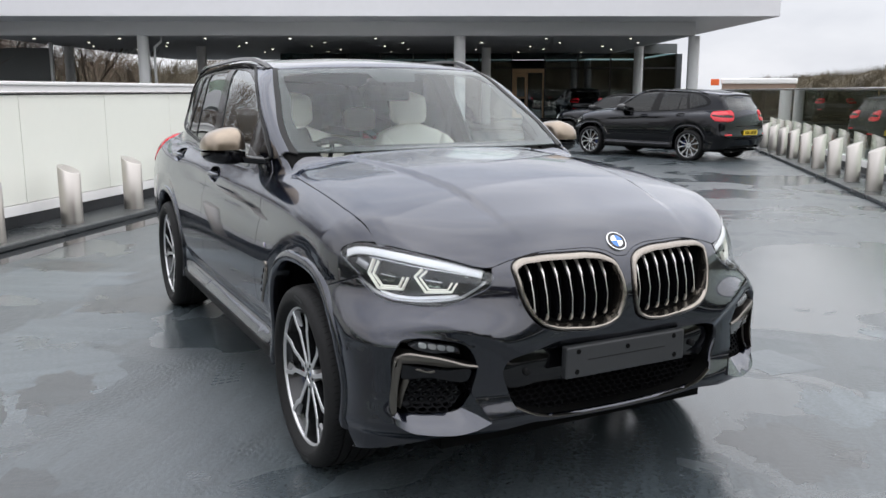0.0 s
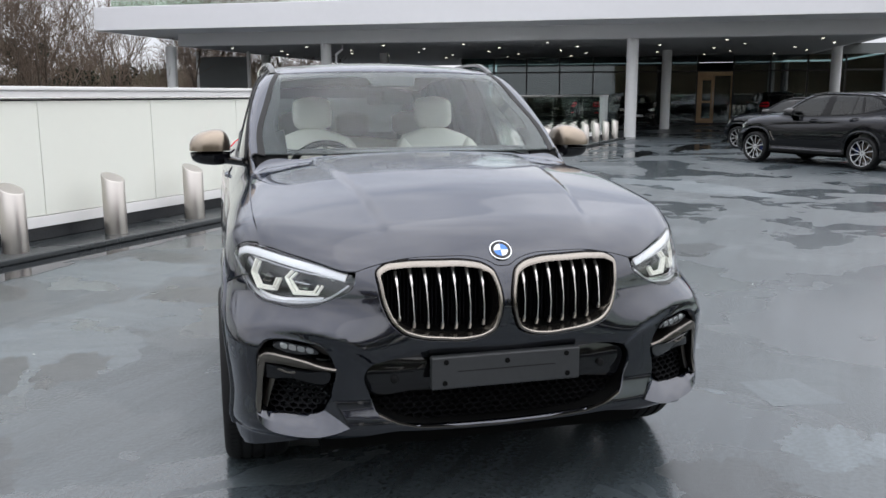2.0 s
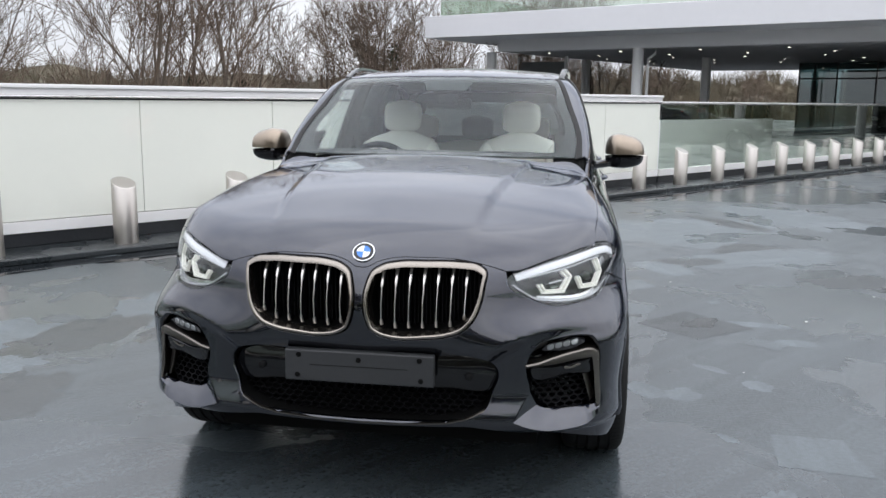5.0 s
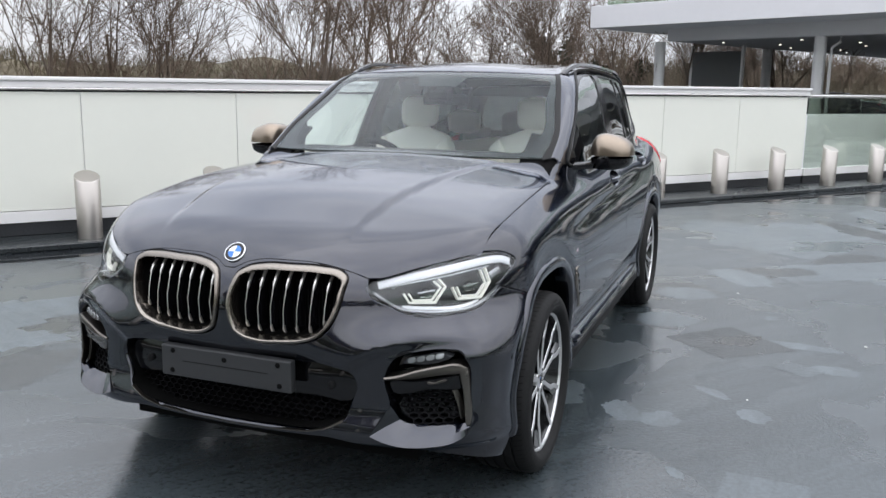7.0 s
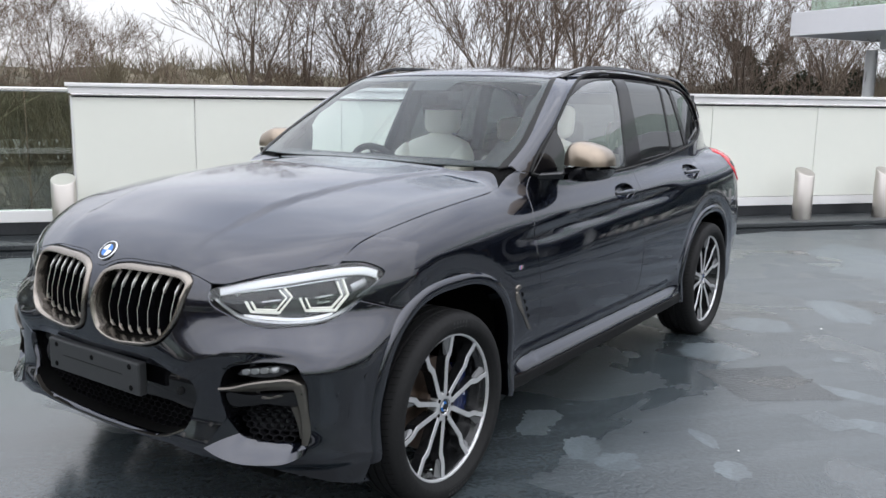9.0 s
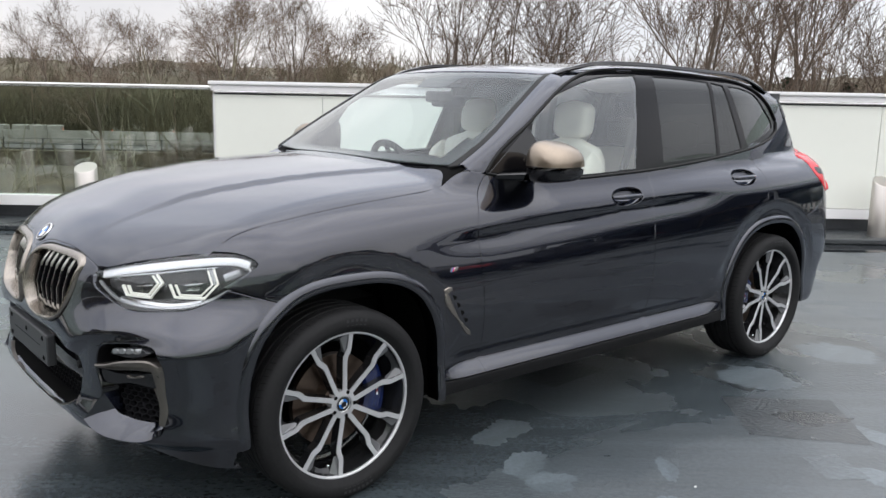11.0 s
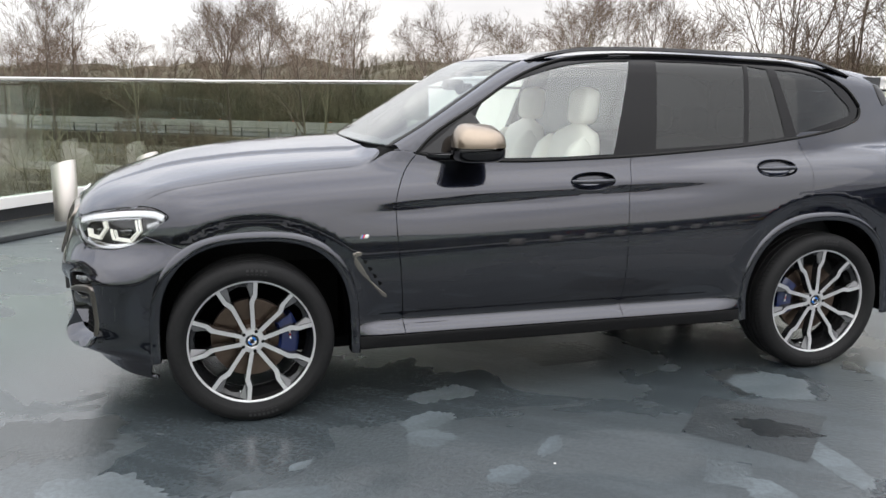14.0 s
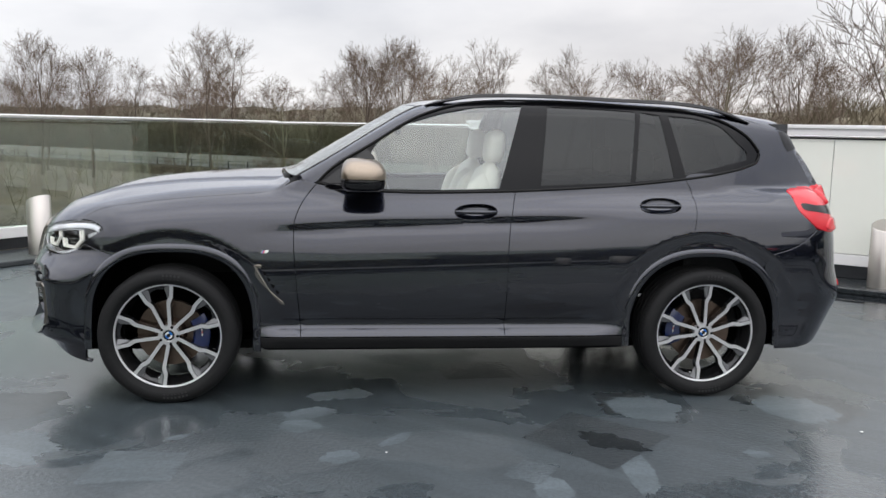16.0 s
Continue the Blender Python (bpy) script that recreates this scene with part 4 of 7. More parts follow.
def loop(*points, ds=0.016, scale=1.0, closed=True):
    """Runs smoothly through points; one with a third value is a corner."""
    p = np.array([q[:2] for q in points], float) * (scale, 1)
    sharp = [len(q) > 2 for q in points]
    n = len(p)
    out = []
    for i in range(n if closed else n - 1):
        j = (i + 1) % n
        a, b, before, after = p[i], p[j], p[i - 1], p[(j + 1) % n]
        d = np.linalg.norm(b - a)
        first, last = sharp[i] or (not closed and i == 0), sharp[j] or (not closed and j == n - 1)
        d0, d1 = np.linalg.norm(a - before) + 1e-9, np.linalg.norm(after - b) + 1e-9
        ta = (b - a) if first else ((a - before) / d0 * d + (b - a) / d * d0) / (d0 + d) * d
        tb = (b - a) if last else ((b - a) / d * d1 + (after - b) / d1 * d) / (d + d1) * d
        for u in np.arange(max(1, round(d / ds))) / max(1, round(d / ds)):
            out.append((2 * u**3 - 3 * u**2 + 1) * a + (u**3 - 2 * u**2 + u) * ta + (3 * u**2 - 2 * u**3) * b + (u**3 - u**2) * tb)
    if not closed:
        out.append(p[-1])
    return np.array(out) / (scale, 1)


def inset(lp, d, scale=1.0):
    """The loop moved to its inside by d."""
    q = lp * (scale, 1)
    area = np.sum(q[:, 0] * np.roll(q[:, 1], -1) - np.roll(q[:, 0], -1) * q[:, 1])
    t = np.roll(q, -1, 0) - np.roll(q, 1, 0)
    t /= np.maximum(np.linalg.norm(t, axis=1, keepdims=True), 1e-9)
    return (q + d * np.sign(area) * np.stack([-t[:, 1], t[:, 0]], -1)) / (scale, 1)


def within(q, lp):
    x, y = q[:, 0][:, None], q[:, 1][:, None]
    x0, y0 = lp.T
    x1, y1 = np.roll(lp, -1, 0).T
    cross = ((y0 > y) != (y1 > y)) & (x < (x1 - x0) * (y - y0) / np.where(y1 == y0, 1e-12, y1 - y0) + x0)
    return cross.sum(1) % 2 == 1


def skin_mesh(way, outline, holes=(), h=0.03, offset=0.0, skirt=0.014, edge=0.0025, gap=0.002):
    """Points, triangles and normals of a panel of the skin, with a turned-in rim."""
    sc = (way.scale, 1)
    loops = [inset(outline, gap, way.scale) * sc] + [inset(q, -gap, way.scale) * sc for q in holes]
    lo, hi = loops[0].min(0), loops[0].max(0)
    gx, gy = np.meshgrid(np.arange(lo[0] + h / 3, hi[0], h), np.arange(lo[1] + h / 3, hi[1], h))
    gx[::2] += h / 2
    q = np.stack([gx.ravel(), gy.ravel()], -1)
    keep = within(q, loops[0])
    for lp in loops[1:]:
        keep &= ~within(q, lp)
    q = q[keep]
    rim = np.concatenate(loops)
    if len(q):
        q = q[np.array([np.min(((rim - s) ** 2).sum(1)) for s in q]) > (0.45 * h) ** 2]
    pts = np.concatenate([rim, q])
    edges, at = [], 0
    for lp in loops:
        edges += [(at + k, at + (k + 1) % len(lp)) for k in range(len(lp))]
        at += len(lp)
    v2, _, faces, *_ = delaunay_2d_cdt([Vector(s) for s in pts], edges, [], 0, 1e-6)
    v2 = np.array([tuple(s) for s in v2])
    tri = np.array([f for f in faces if len(f) == 3])
    mid = v2[tri].mean(1)
    ok = within(mid, loops[0])
    for lp in loops[1:]:
        ok &= ~within(mid, lp)
    tri = tri[ok]
    co = way(v2[:, 0] / way.scale, v2[:, 1])
    nor = normals_at(co)
    co = co + offset * nor
    fn = np.cross(co[tri[:, 1]] - co[tri[:, 0]], co[tri[:, 2]] - co[tri[:, 0]])
    if (fn * nor[tri[:, 0]]).sum() < 0:
        tri = tri[:, ::-1]
    # the rim
    count = {}
    for a, b, c in tri:
        for e in ((a, b), (b, c), (c, a)):
            count[e] = 1
    rim_edges = [e for e in count if (e[1], e[0]) not in count]
    out = np.zeros_like(co)
    for a, b in rim_edges:
        o = np.cross(co[b] - co[a], nor[a])
        o /= max(np.linalg.norm(o), 1e-9)
        out[a] += o
        out[b] += o
    ids = sorted({k for e in rim_edges for k in e})
    oo = out[ids] / np.maximum(np.linalg.norm(out[ids], axis=1, keepdims=True), 1e-9)
    r1 = co[ids] + edge * (oo - nor[ids])
    r2 = r1 - skirt * nor[ids]
    n0, n1 = len(co), len(ids)
    where = {k: i for i, k in enumerate(ids)}
    quads = []
    for a, b in rim_edges:
        i, j = where[a], where[b]
        quads += [(b, a, n0 + i, n0 + j), (n0 + j, n0 + i, n0 + n1 + i, n0 + n1 + j)]
    tilt = (oo + nor[ids]) / np.linalg.norm(oo + nor[ids], axis=1, keepdims=True)
    return np.concatenate([co, r1, r2]), [tuple(int(k) for k in f) for f in tri] + [tuple(int(k) for k in f) for f in quads], np.concatenate([nor, tilt, oo])


def to_mesh(name, data, mat, mirror=False):
    co, faces, nor = data
    if mirror:
        co, nor, faces = co * (1, -1, 1), nor * (1, -1, 1), [f[::-1] for f in faces]
    me = bpy.data.meshes.new(name)
    me.from_pydata(co.tolist(), [], faces)
    me.materials.append(mat)
    me.polygons.foreach_set("use_smooth", [True] * len(faces))
    me.normals_split_custom_set_from_vertices(nor.tolist())
    return me


def skin(name, way, outline, mat, parent, holes=(), label="", both=False, **more):
    """A panel on the car, or a pair of them."""
    data = skin_mesh(way, outline, holes, **more)
    obs = [part(name, to_mesh(name, data, mat, m), mat, parent, label) for m in ((False, True) if both else (False,))]
    return obs if both else obs[0]


def loft(rings, closed=True, cap=False):
    """Faces between rings of equally many points."""
    co = np.concatenate(rings)
    n = len(rings[0])
    faces = []
    for k in range(len(rings) - 1):
        for i in range(n if closed else n - 1):
            j = (i + 1) % n
            faces.append((k * n + i, k * n + j, (k + 1) * n + j, (k + 1) * n + i))
    if cap:
        faces.append(tuple(range((len(rings) - 1) * n, len(rings) * n)))
    return co, faces


def loft_part(name, rings, mat, parent, label="", both=False, closed=True, cap=False, smooth=True):
    co, faces = loft([np.asarray(r, float) for r in rings], closed, cap)
    obs = []
    for m in (False, True) if both else (False,):
        bm = bmesh.new()
        vs = [bm.verts.new(p * ((1, -1, 1) if m else (1, 1, 1))) for p in co]
        for f in faces:
            try:
                bm.faces.new([vs[i] for i in f])
            except ValueError:
                pass
        bmesh.ops.remove_doubles(bm, verts=bm.verts[:], dist=1e-5)
        me = mesh_of(name, bm, mat, smooth)
        me.set_sharp_from_angle(angle=radians(38))
        obs.append(part(name, me, mat, parent, label))
    return obs if both else obs[0]


def cast(way, lp, offset=0.0):
    """A loop laid on the skin, lifted by offset along its normals."""
    co = way(lp[:, 0], lp[:, 1])
    return co + offset * normals_at(co)


# ---- car materials ----
def car_paint(name, color, metal=0.55, ior=1.72):
    m, n, l, b = material(name)
    b.inputs["Base Color"].default_value = (*color, 1)
    b.inputs["Metallic"].default_value, b.inputs["Roughness"].default_value = metal, 0.27
    b.inputs["Specular Tint"].default_value = (0.60, 0.64, 0.74, 1)
    b.inputs["Specular IOR Level"].default_value, b.inputs["Coat IOR"].default_value = 0.0, ior
    b.inputs["Coat Weight"].default_value, b.inputs["Coat Roughness"].default_value = 1.0, 0.015
    co, fl, dust = n.new("ShaderNodeTexCoord"), n.new("ShaderNodeTexNoise"), n.new("ShaderNodeTexNoise")
    fl.inputs["Scale"].default_value, dust.inputs["Scale"].default_value = 1500, 5
    dust.inputs["Detail"].default_value = 6
    for t in (fl, dust):
        l.new(co.outputs["Object"], t.inputs["Vector"])
    hsv, r, r2 = n.new("ShaderNodeHueSaturation"), n.new("ShaderNodeMapRange"), n.new("ShaderNodeMapRange")
    r.inputs["To Min"].default_value, r.inputs["To Max"].default_value = 0.6, 1.4
    r2.inputs["To Min"].default_value, r2.inputs["To Max"].default_value = 0.008, 0.05
    hsv.inputs["Color"].default_value = (*color, 1)
    l.new(fl.outputs["Fac"], r.inputs["Value"])
    l.new(r.outputs[0], hsv.inputs["Value"])
    l.new(hsv.outputs[0], b.inputs["Base Color"])
    l.new(dust.outputs["Fac"], r2.inputs["Value"])
    l.new(r2.outputs[0], b.inputs["Coat Roughness"])
    return m


PAINT = car_paint("graphite_metallic_paint", (0.0130, 0.0152, 0.0250), 1.0)
GLOSSBLACK = plain("gloss_black_trim", (0.004, 0.004, 0.005), 0.04)
SURROUND = plain("black_window_frame", (0.004, 0.004, 0.005), 0.10, spec=0.24)
TRIM = plain("black_rubber_bead", (0.004, 0.004, 0.004), 0.5, spec=0.25)
MATTBLACK = plain("matt_black_plastic", (0.008, 0.008, 0.0085), 0.6, spec=0.2, grain=0.15, spread=0.2, scale=90, bump=0.1)
MESHBLACK = plain("mesh_black", (0.005, 0.005, 0.006), 0.6, spec=0.12)
DEEPBLACK = plain("deep_black", (0.003, 0.003, 0.003), 0.8, spec=0.1)
PLATEGREY = plain("grey_plate_plastic", (0.030, 0.031, 0.033), 0.45, grain=0.1, spread=0.15, scale=60)
CERIUM = plain("cerium_bronze_trim", (0.29, 0.262, 0.232), 0.26, 1.0, grain=0.04, spread=0.1, scale=60)
VENTBRONZE = plain("satin_vent_bronze", (0.17, 0.155, 0.14), 0.34, 1.0, grain=0.04, spread=0.1, scale=60)
MIRRORCAP = plain("bronze_mirror_cap", (0.30, 0.248, 0.196), 0.30, 1.0, grain=0.05, spread=0.08, scale=80, coat=0.3)
BARTIP = plain("grille_bar_edge", (0.62, 0.60, 0.57), 0.3, 1.0, grain=0.04, spread=0.1, scale=60)
CHROME = plain("bright_trim", (0.75, 0.75, 0.75), 0.12, 1.0)
SILVER = plain("machined_alloy", (0.66, 0.66, 0.67), 0.32, 0.7, grain=0.05, spread=0.1, scale=120)
RIMDARK = plain("dark_wheel_paint", (0.016, 0.0165, 0.018), 0.24, 0.4, coat=0.5)
RUBBER = plain("tyre_rubber", (0.0105, 0.0105, 0.011), 0.70, spec=0.25, grain=0.25, spread=0.3, scale=70, bump=0.15)
RUBBERMARK = plain("tyre_lettering", (0.018, 0.018, 0.019), 0.5)
DISC = plain("brake_disc_steel", (0.13, 0.095, 0.075), 0.34, 0.9, grain=0.2, spread=0.5, scale=40)
CALIPER = plain("blue_caliper", (0.006, 0.014, 0.070), 0.25, coat=0.6)
WINDSCREEN = clear("windscreen_glass", (0.86, 0.94, 0.945), 0.018, rise=4.25)
SIDEGLASS = clear("side_glass", (0.93, 0.985, 0.965), 0.145, rise=3.3)
PRIVACY = clear("privacy_glass", (0.06, 0.068, 0.072), 0.047, rise=4.0)
LENS = clear("headlamp_lens", (0.95, 0.96, 0.96), 0.06)
REFLECTOR = plain("headlamp_chrome", (0.72, 0.73, 0.75), 0.16, 1.0)
DRL = lamp_glow("daytime_light_tube", (1.0, 1.0, 0.92), 0.16)
DRL.node_tree.nodes["Principled BSDF"].inputs["Base Color"].default_value = (0.75, 0.75, 0.70, 1)
DRL.node_tree.nodes["Principled BSDF"].inputs["Roughness"].default_value = 0.2
FROST = plain("frosted_bar", (0.80, 0.81, 0.84), 0.25, 0.0, coat=0.3)
LENSGREY = plain("fog_lens", (0.30, 0.31, 0.32), 0.12, 0.6)
LAMPGREY = plain("headlamp_housing", (0.034, 0.035, 0.039), 0.22, 0.3)
LAMPEDGE = plain("headlamp_edge", (0.42, 0.43, 0.45), 0.25, 0.6)
REDLENS = plain("red_tail_lens", (0.62, 0.010, 0.022), 0.16, coat=0.25)
LEATHER = plain("oyster_leather", (0.76, 0.72, 0.64), 0.5, grain=0.08, spread=0.12, scale=120, bump=0.12)
CABIN = plain("dark_cabin_trim", (0.045, 0.046, 0.048), 0.6, grain=0.1, spread=0.2, scale=60)
HEADLINER = plain("grey_headliner", (0.30, 0.30, 0.29), 0.85, grain=0.06, spread=0.1, scale=60)
BADGEBLUE = plain("badge_blue", (0.015, 0.16, 0.55), 0.15, coat=0.6)
BADGEWHITE = plain("badge_white", (0.82, 0.83, 0.84), 0.15, coat=0.6)
BADGERED = plain("badge_red", (0.55, 0.02, 0.03), 0.2)

car = empty("sport_utility_car", "dark graphite metallic sport utility car with bronze mirror caps, parked", "car")

# ---- panel outlines ----
FA, RA = (1.406, 0.36, 0.444, 0.475, 2.75), (-1.413, 0.36, 0.448, 0.463, 2.4)


def arch(c, grow_by, a0, a1, n=22):
    """Points round a wheel arch, by angle from the front."""
    out = []
    for a in np.linspace(a0, a1, n):
        u, v = math.cos(radians(a)), math.sin(radians(a))
        k = (abs(u) ** c[4] + abs(v) ** c[4]) ** (-1 / c[4]) if v > 0 else 1.0 / max(abs(u), 0.5)
        out.append((c[0] + (c[2] + grow_by) * k * u, c[1] + (c[3] + grow_by) * k * v))
    return out


def cornered(pts):
    return [(*pts[0], 1), *pts[1:-1], (*pts[-1], 1)]


SHUT_Y = curve((0.80, 0.748), (0.90, 0.762), (1.1, 0.778), (1.5, 0.792), (1.75, 0.790), (1.95, 0.768), (2.1, 0.74), soft=0.05)
shut = [tuple(p) for p in TOP(np.linspace(0.885, 1.892, 12), SHUT_Y(np.linspace(0.885, 1.892, 12)))]
shut_side = [(p[0], p[2]) for p in shut]
LAMP_TOP = [(28.0, 0.866, 1), (34.5, 0.896), (39, 0.914), (45.5, 0.932), (51, 0.940), (54.5, 0.932), (57.3, 0.904)]
LAMP_LOW = [(54.5, 0.850), (51, 0.802), (47, 0.768), (41.5, 0.758), (35, 0.760), (31, 0.788), (27.4, 0.828), (27.0, 0.852)]
LAMP = loop(*LAMP_TOP, *LAMP_LOW, scale=0.0185, ds=0.010)
lamp_side = [tuple(p) for p in WRAP(np.array([48.2, 51, 54.5, 57.6, 54.5, 52.0]), np.array([0.9375, 0.942, 0.934, 0.904, 0.848, 0.815]))]
lamp_side = [(p[0], p[2]) for p in lamp_side]

LEAD = [(0.757, 0.347, 1), (0.768, 0.50), (0.779, 0.636), (0.792, 0.869), (0.789, 0.948), (0.763, 1.024), (0.704, 1.112), (0.676, 1.143, 1)]
SPLIT = [(-0.321, 0.347, 1), (-0.326, 0.60), (-0.334, 0.876), (-0.350, 1.0), (-0.374, 1.116, 1)]
BELT = [(0.676, 1.143), (0.56, 1.124), (0.42, 1.112), (0.2, 1.104), (-0.1, 1.108), (-0.374, 1.116)]
BELT2 = [(-0.374, 1.116), (-0.7, 1.133), (-1.0, 1.154), (-1.325, 1.186)]
RDOOR = [(-1.325, 1.186, 1), (-1.352, 1.13), (-1.357, 1.06), (-1.342, 0.93), (-1.312, 0.82)]

fender = loop((*shut_side[-1], 1), *lamp_side[0:4], (1.80, 0.868), (1.86, 0.832, 1), (*arch(FA, -0.014, 54, 55, 2)[0], 1), *arch(FA, -0.014, 57, 180, 18), (0.968, 0.347, 1), *LEAD[0:], (0.775, 1.158), (*shut_side[0], 1), *shut_side[1:-1])
skin("front_wing", SIDE, fender, PAINT, car, both=True, h=0.026, gap=0.003, edge=0.0015)
fdoor = loop(*LEAD, *[(x, z) for x, z in BELT[1:-1]], SPLIT[-1], *SPLIT[-2:0:-1], SPLIT[0])


def power(c, k):
    return math.copysign(abs(c) ** k, c)


def cup_loop(x0, z0):
    return loop(*[(x0 + 0.112 * power(math.cos(a), 0.85), z0 + 0.039 * power(math.sin(a), 0.9) - 0.0036 * math.cos(a)) for a in np.linspace(0, 2 * math.pi, 24, endpoint=False)], ds=0.008)


CUPS = [cup_loop(-0.156, 1.007), cup_loop(-1.160, 1.047)]
doors_f = skin("front_door", SIDE, fdoor, PAINT, car, [CUPS[0]], both=True, h=0.026, gap=0.003, edge=0.0015)
rdoor = loop(*SPLIT, *BELT2[1:-1], *RDOOR, *arch(RA, -0.014, 75, 6, 14), (-0.985, 0.347, 1))
doors_r = skin("rear_door", SIDE, rdoor, PAINT, car, [CUPS[1]], both=True, h=0.026, gap=0.003, edge=0.0015)

DLO_TOP = [(0.640, 1.187), (0.392, 1.354), (0.121, 1.512), (-0.097, 1.575), (-0.291, 1.594), (-0.499, 1.598), (-1.082, 1.578), (-1.377, 1.556), (-1.603, 1.492), (-1.751, 1.392), (-1.788, 1.330), (-1.772, 1.290)]
DITCH_X = np.array([0.13, 0.0, -0.2, -0.5, -1.0, -1.4, -1.75, -1.93])
DITCH_Y = curve((-2.2, 0.545), (-1.75, 0.590), (-1.2, 0.615), (-0.5, 0.618), (0.0, 0.600), (0.4, 0.575), soft=0.05)
ditch = [(p[0], p[2]) for p in TOP(DITCH_X, DITCH_Y(DITCH_X))]
PILLAR = [(0.755, 1.168), (0.62, 1.252), (0.40, 1.388), (0.22, 1.496)]
quarter = loop((0.680, 1.147, 1), (0.775, 1.162, 1), *PILLAR, (0.115, 1.545), (*ditch[1], 1), *ditch[2:], (-1.985, 1.46, 1), (-2.02, 1.36), (-2.09, 1.25), (-2.135, 1.165, 1), (-2.01, 1.135), (-1.978, 1.10), (-1.992, 1.02), (-2.035, 0.945), (-2.05, 0.925, 1), (-1.92, 0.838), (-1.80, 0.800), (*arch(RA, -0.014, 133, 134, 2)[0], 1), *arch(RA, -0.014, 130, 79, 8), *[(x, z) for x, z, *_ in RDOOR[::-1]], (-1.55, 1.227), (-1.70, 1.262), *DLO_TOP[::-1])
skin("side_frame", SIDE, quarter, PAINT, car, both=True, h=0.026, gap=0.003, edge=0.0015)

# glazing and its black surround
GLASS_F = loop((0.345, 1.118, 1), (0.398, 1.30), (0.375, 1.345), (0.053, 1.512), (-0.178, 1.560), (-0.420, 1.572, 1), (-0.289, 1.128, 1), (0.0, 1.118))
GLASS_R = loop((-0.512, 1.146, 1), (-0.562, 1.572, 1), (-0.85, 1.566), (-1.064, 1.553, 1), (-1.018, 1.168, 1))
GLASS_V = loop((-1.040, 1.170, 1), (-1.086, 1.551, 1), (-1.198, 1.536, 1), (-1.262, 1.195, 1))
GLASS_Q = loop((-1.325, 1.212, 1), (-1.243, 1.534, 1), (-1.40, 1.522), (-1.553, 1.478), (-1.644, 1.400), (-1.716, 1.312), (-1.712, 1.298, 1))
surround = loop((0.676, 1.147, 1), *DLO_TOP, (-1.70, 1.258), (-1.55, 1.223), (-1.327, 1.190), *BELT2[::-1][1:], *BELT[::-1][1:-1])
skin("window_surround", SIDE, surround, SURROUND, car, [GLASS_F, GLASS_R, GLASS_V, GLASS_Q], "gloss black window surround", both=True, h=0.035, offset=-0.003, gap=0.001)
skin("door_glass", SIDE, inset(GLASS_F, -0.006), SIDEGLASS, car, both=True, label="clear door window", h=0.05, offset=-0.008, skirt=0.003, edge=0.001)
for q in (GLASS_R, GLASS_V, GLASS_Q):
    skin("door_glass", SIDE, inset(q, -0.006), PRIVACY, car, both=True, label="dark privacy window", h=0.05, offset=-0.008, skirt=0.003, edge=0.001)

# thin black bead round the side windows
for m in (1, -1):
    ring = SIDE(surround[:, 0], surround[:, 1]) + (0, 0.001, 0)
    bm = bmesh.new()
    tube_bm(bm, [p * (1, m, 1) for p in ring] + [ring[0] * (1, m, 1)], 0.0075, 6)
    part("window_bead", bm, TRIM, car, "thin black bead round the side windows", smooth=True)

# sill
sill = loop((0.968, 0.341, 1), (0.957, 0.288, 1), (0.5, 0.285), (-0.5, 0.285), (-0.975, 0.290, 1), (-0.984, 0.341, 1), (-0.3, 0.341), (0.4, 0.341))
skin("sill", SIDE, sill, MATTBLACK, car, both=True, h=0.022)
# black strip that stands in for the shade under the sill
under_sill = loop((0.957, 0.288, 1), (0.95, 0.262, 1), (0.0, 0.258), (-0.96, 0.262, 1), (-0.974, 0.290, 1), (0.0, 0.287))
skin("sill_shade", SIDE, under_sill, DEEPBLACK, car, both=True, h=0.03, offset=-0.03)

# arch trims
for c, a0, a1 in ((FA, -9, 191), (RA, -9, 190)):
    outer, inner = arch(c, 0.0, a0, a1, 60), arch(c, -0.042, a0, a1, 60)
    rings = []
    for g, off in ((0.0, 0.0), (-0.004, 0.006), (-0.012, 0.010), (-0.032, 0.010), (-0.040, 0.006), (-0.043, 0.0), (-0.044, -0.06)):
        q = np.array(arch(c, g, a0, a1, 60))
        base = SIDE(np.array(arch(c, -0.015, a0, a1, 60))[:, 0], np.maximum(q[:, 1], 0.22))
        base[:, 0], base[:, 2] = q[:, 0], q[:, 1]
        base[:, 1] = SIDE(q[:, 0], np.maximum(q[:, 1], 0.215))[:, 1] + off
        rings.append(base)
    loft_part("arch_trim", rings, PAINT, car, both=True, closed=False)
    # liner
    liner = []
    for y in (0.90, 0.55):
        q = np.array(arch(c, -0.02, a0, a1, 40))
        liner.append(np.stack([q[:, 0], np.full(len(q), y), q[:, 1]], -1))
    loft_part("arch_liner", liner, DEEPBLACK, car, both=True, closed=False)

# bonnet, roof, windscreen
LIP_Y = np.array([0.0, 0.02, 0.05, 0.10, 0.2, 0.32, 0.39, 0.44, 0.485])
LIP_Z = np.array([0.886, 0.887, 0.903, 0.917, 0.921, 0.917, 0.905, 0.892, 0.877])
lip = FRONT(LIP_Y, LIP_Z)
lamp_top3 = WRAP(np.array([30.0, 33, 37, 41, 44.5, 47.0]), np.array([0.879, 0.893, 0.910, 0.922, 0.932, 0.9360]))
half = [tuple(p[:2]) for p in lip[1:]] + [tuple(p[:2]) for p in lamp_top3] + [tuple(p[:2]) for p in shut[::-1]]
rear_y = np.linspace(0.70, 0.0, 6)
half += [(0.915 - 0.16 * y * y, y) for y in rear_y]
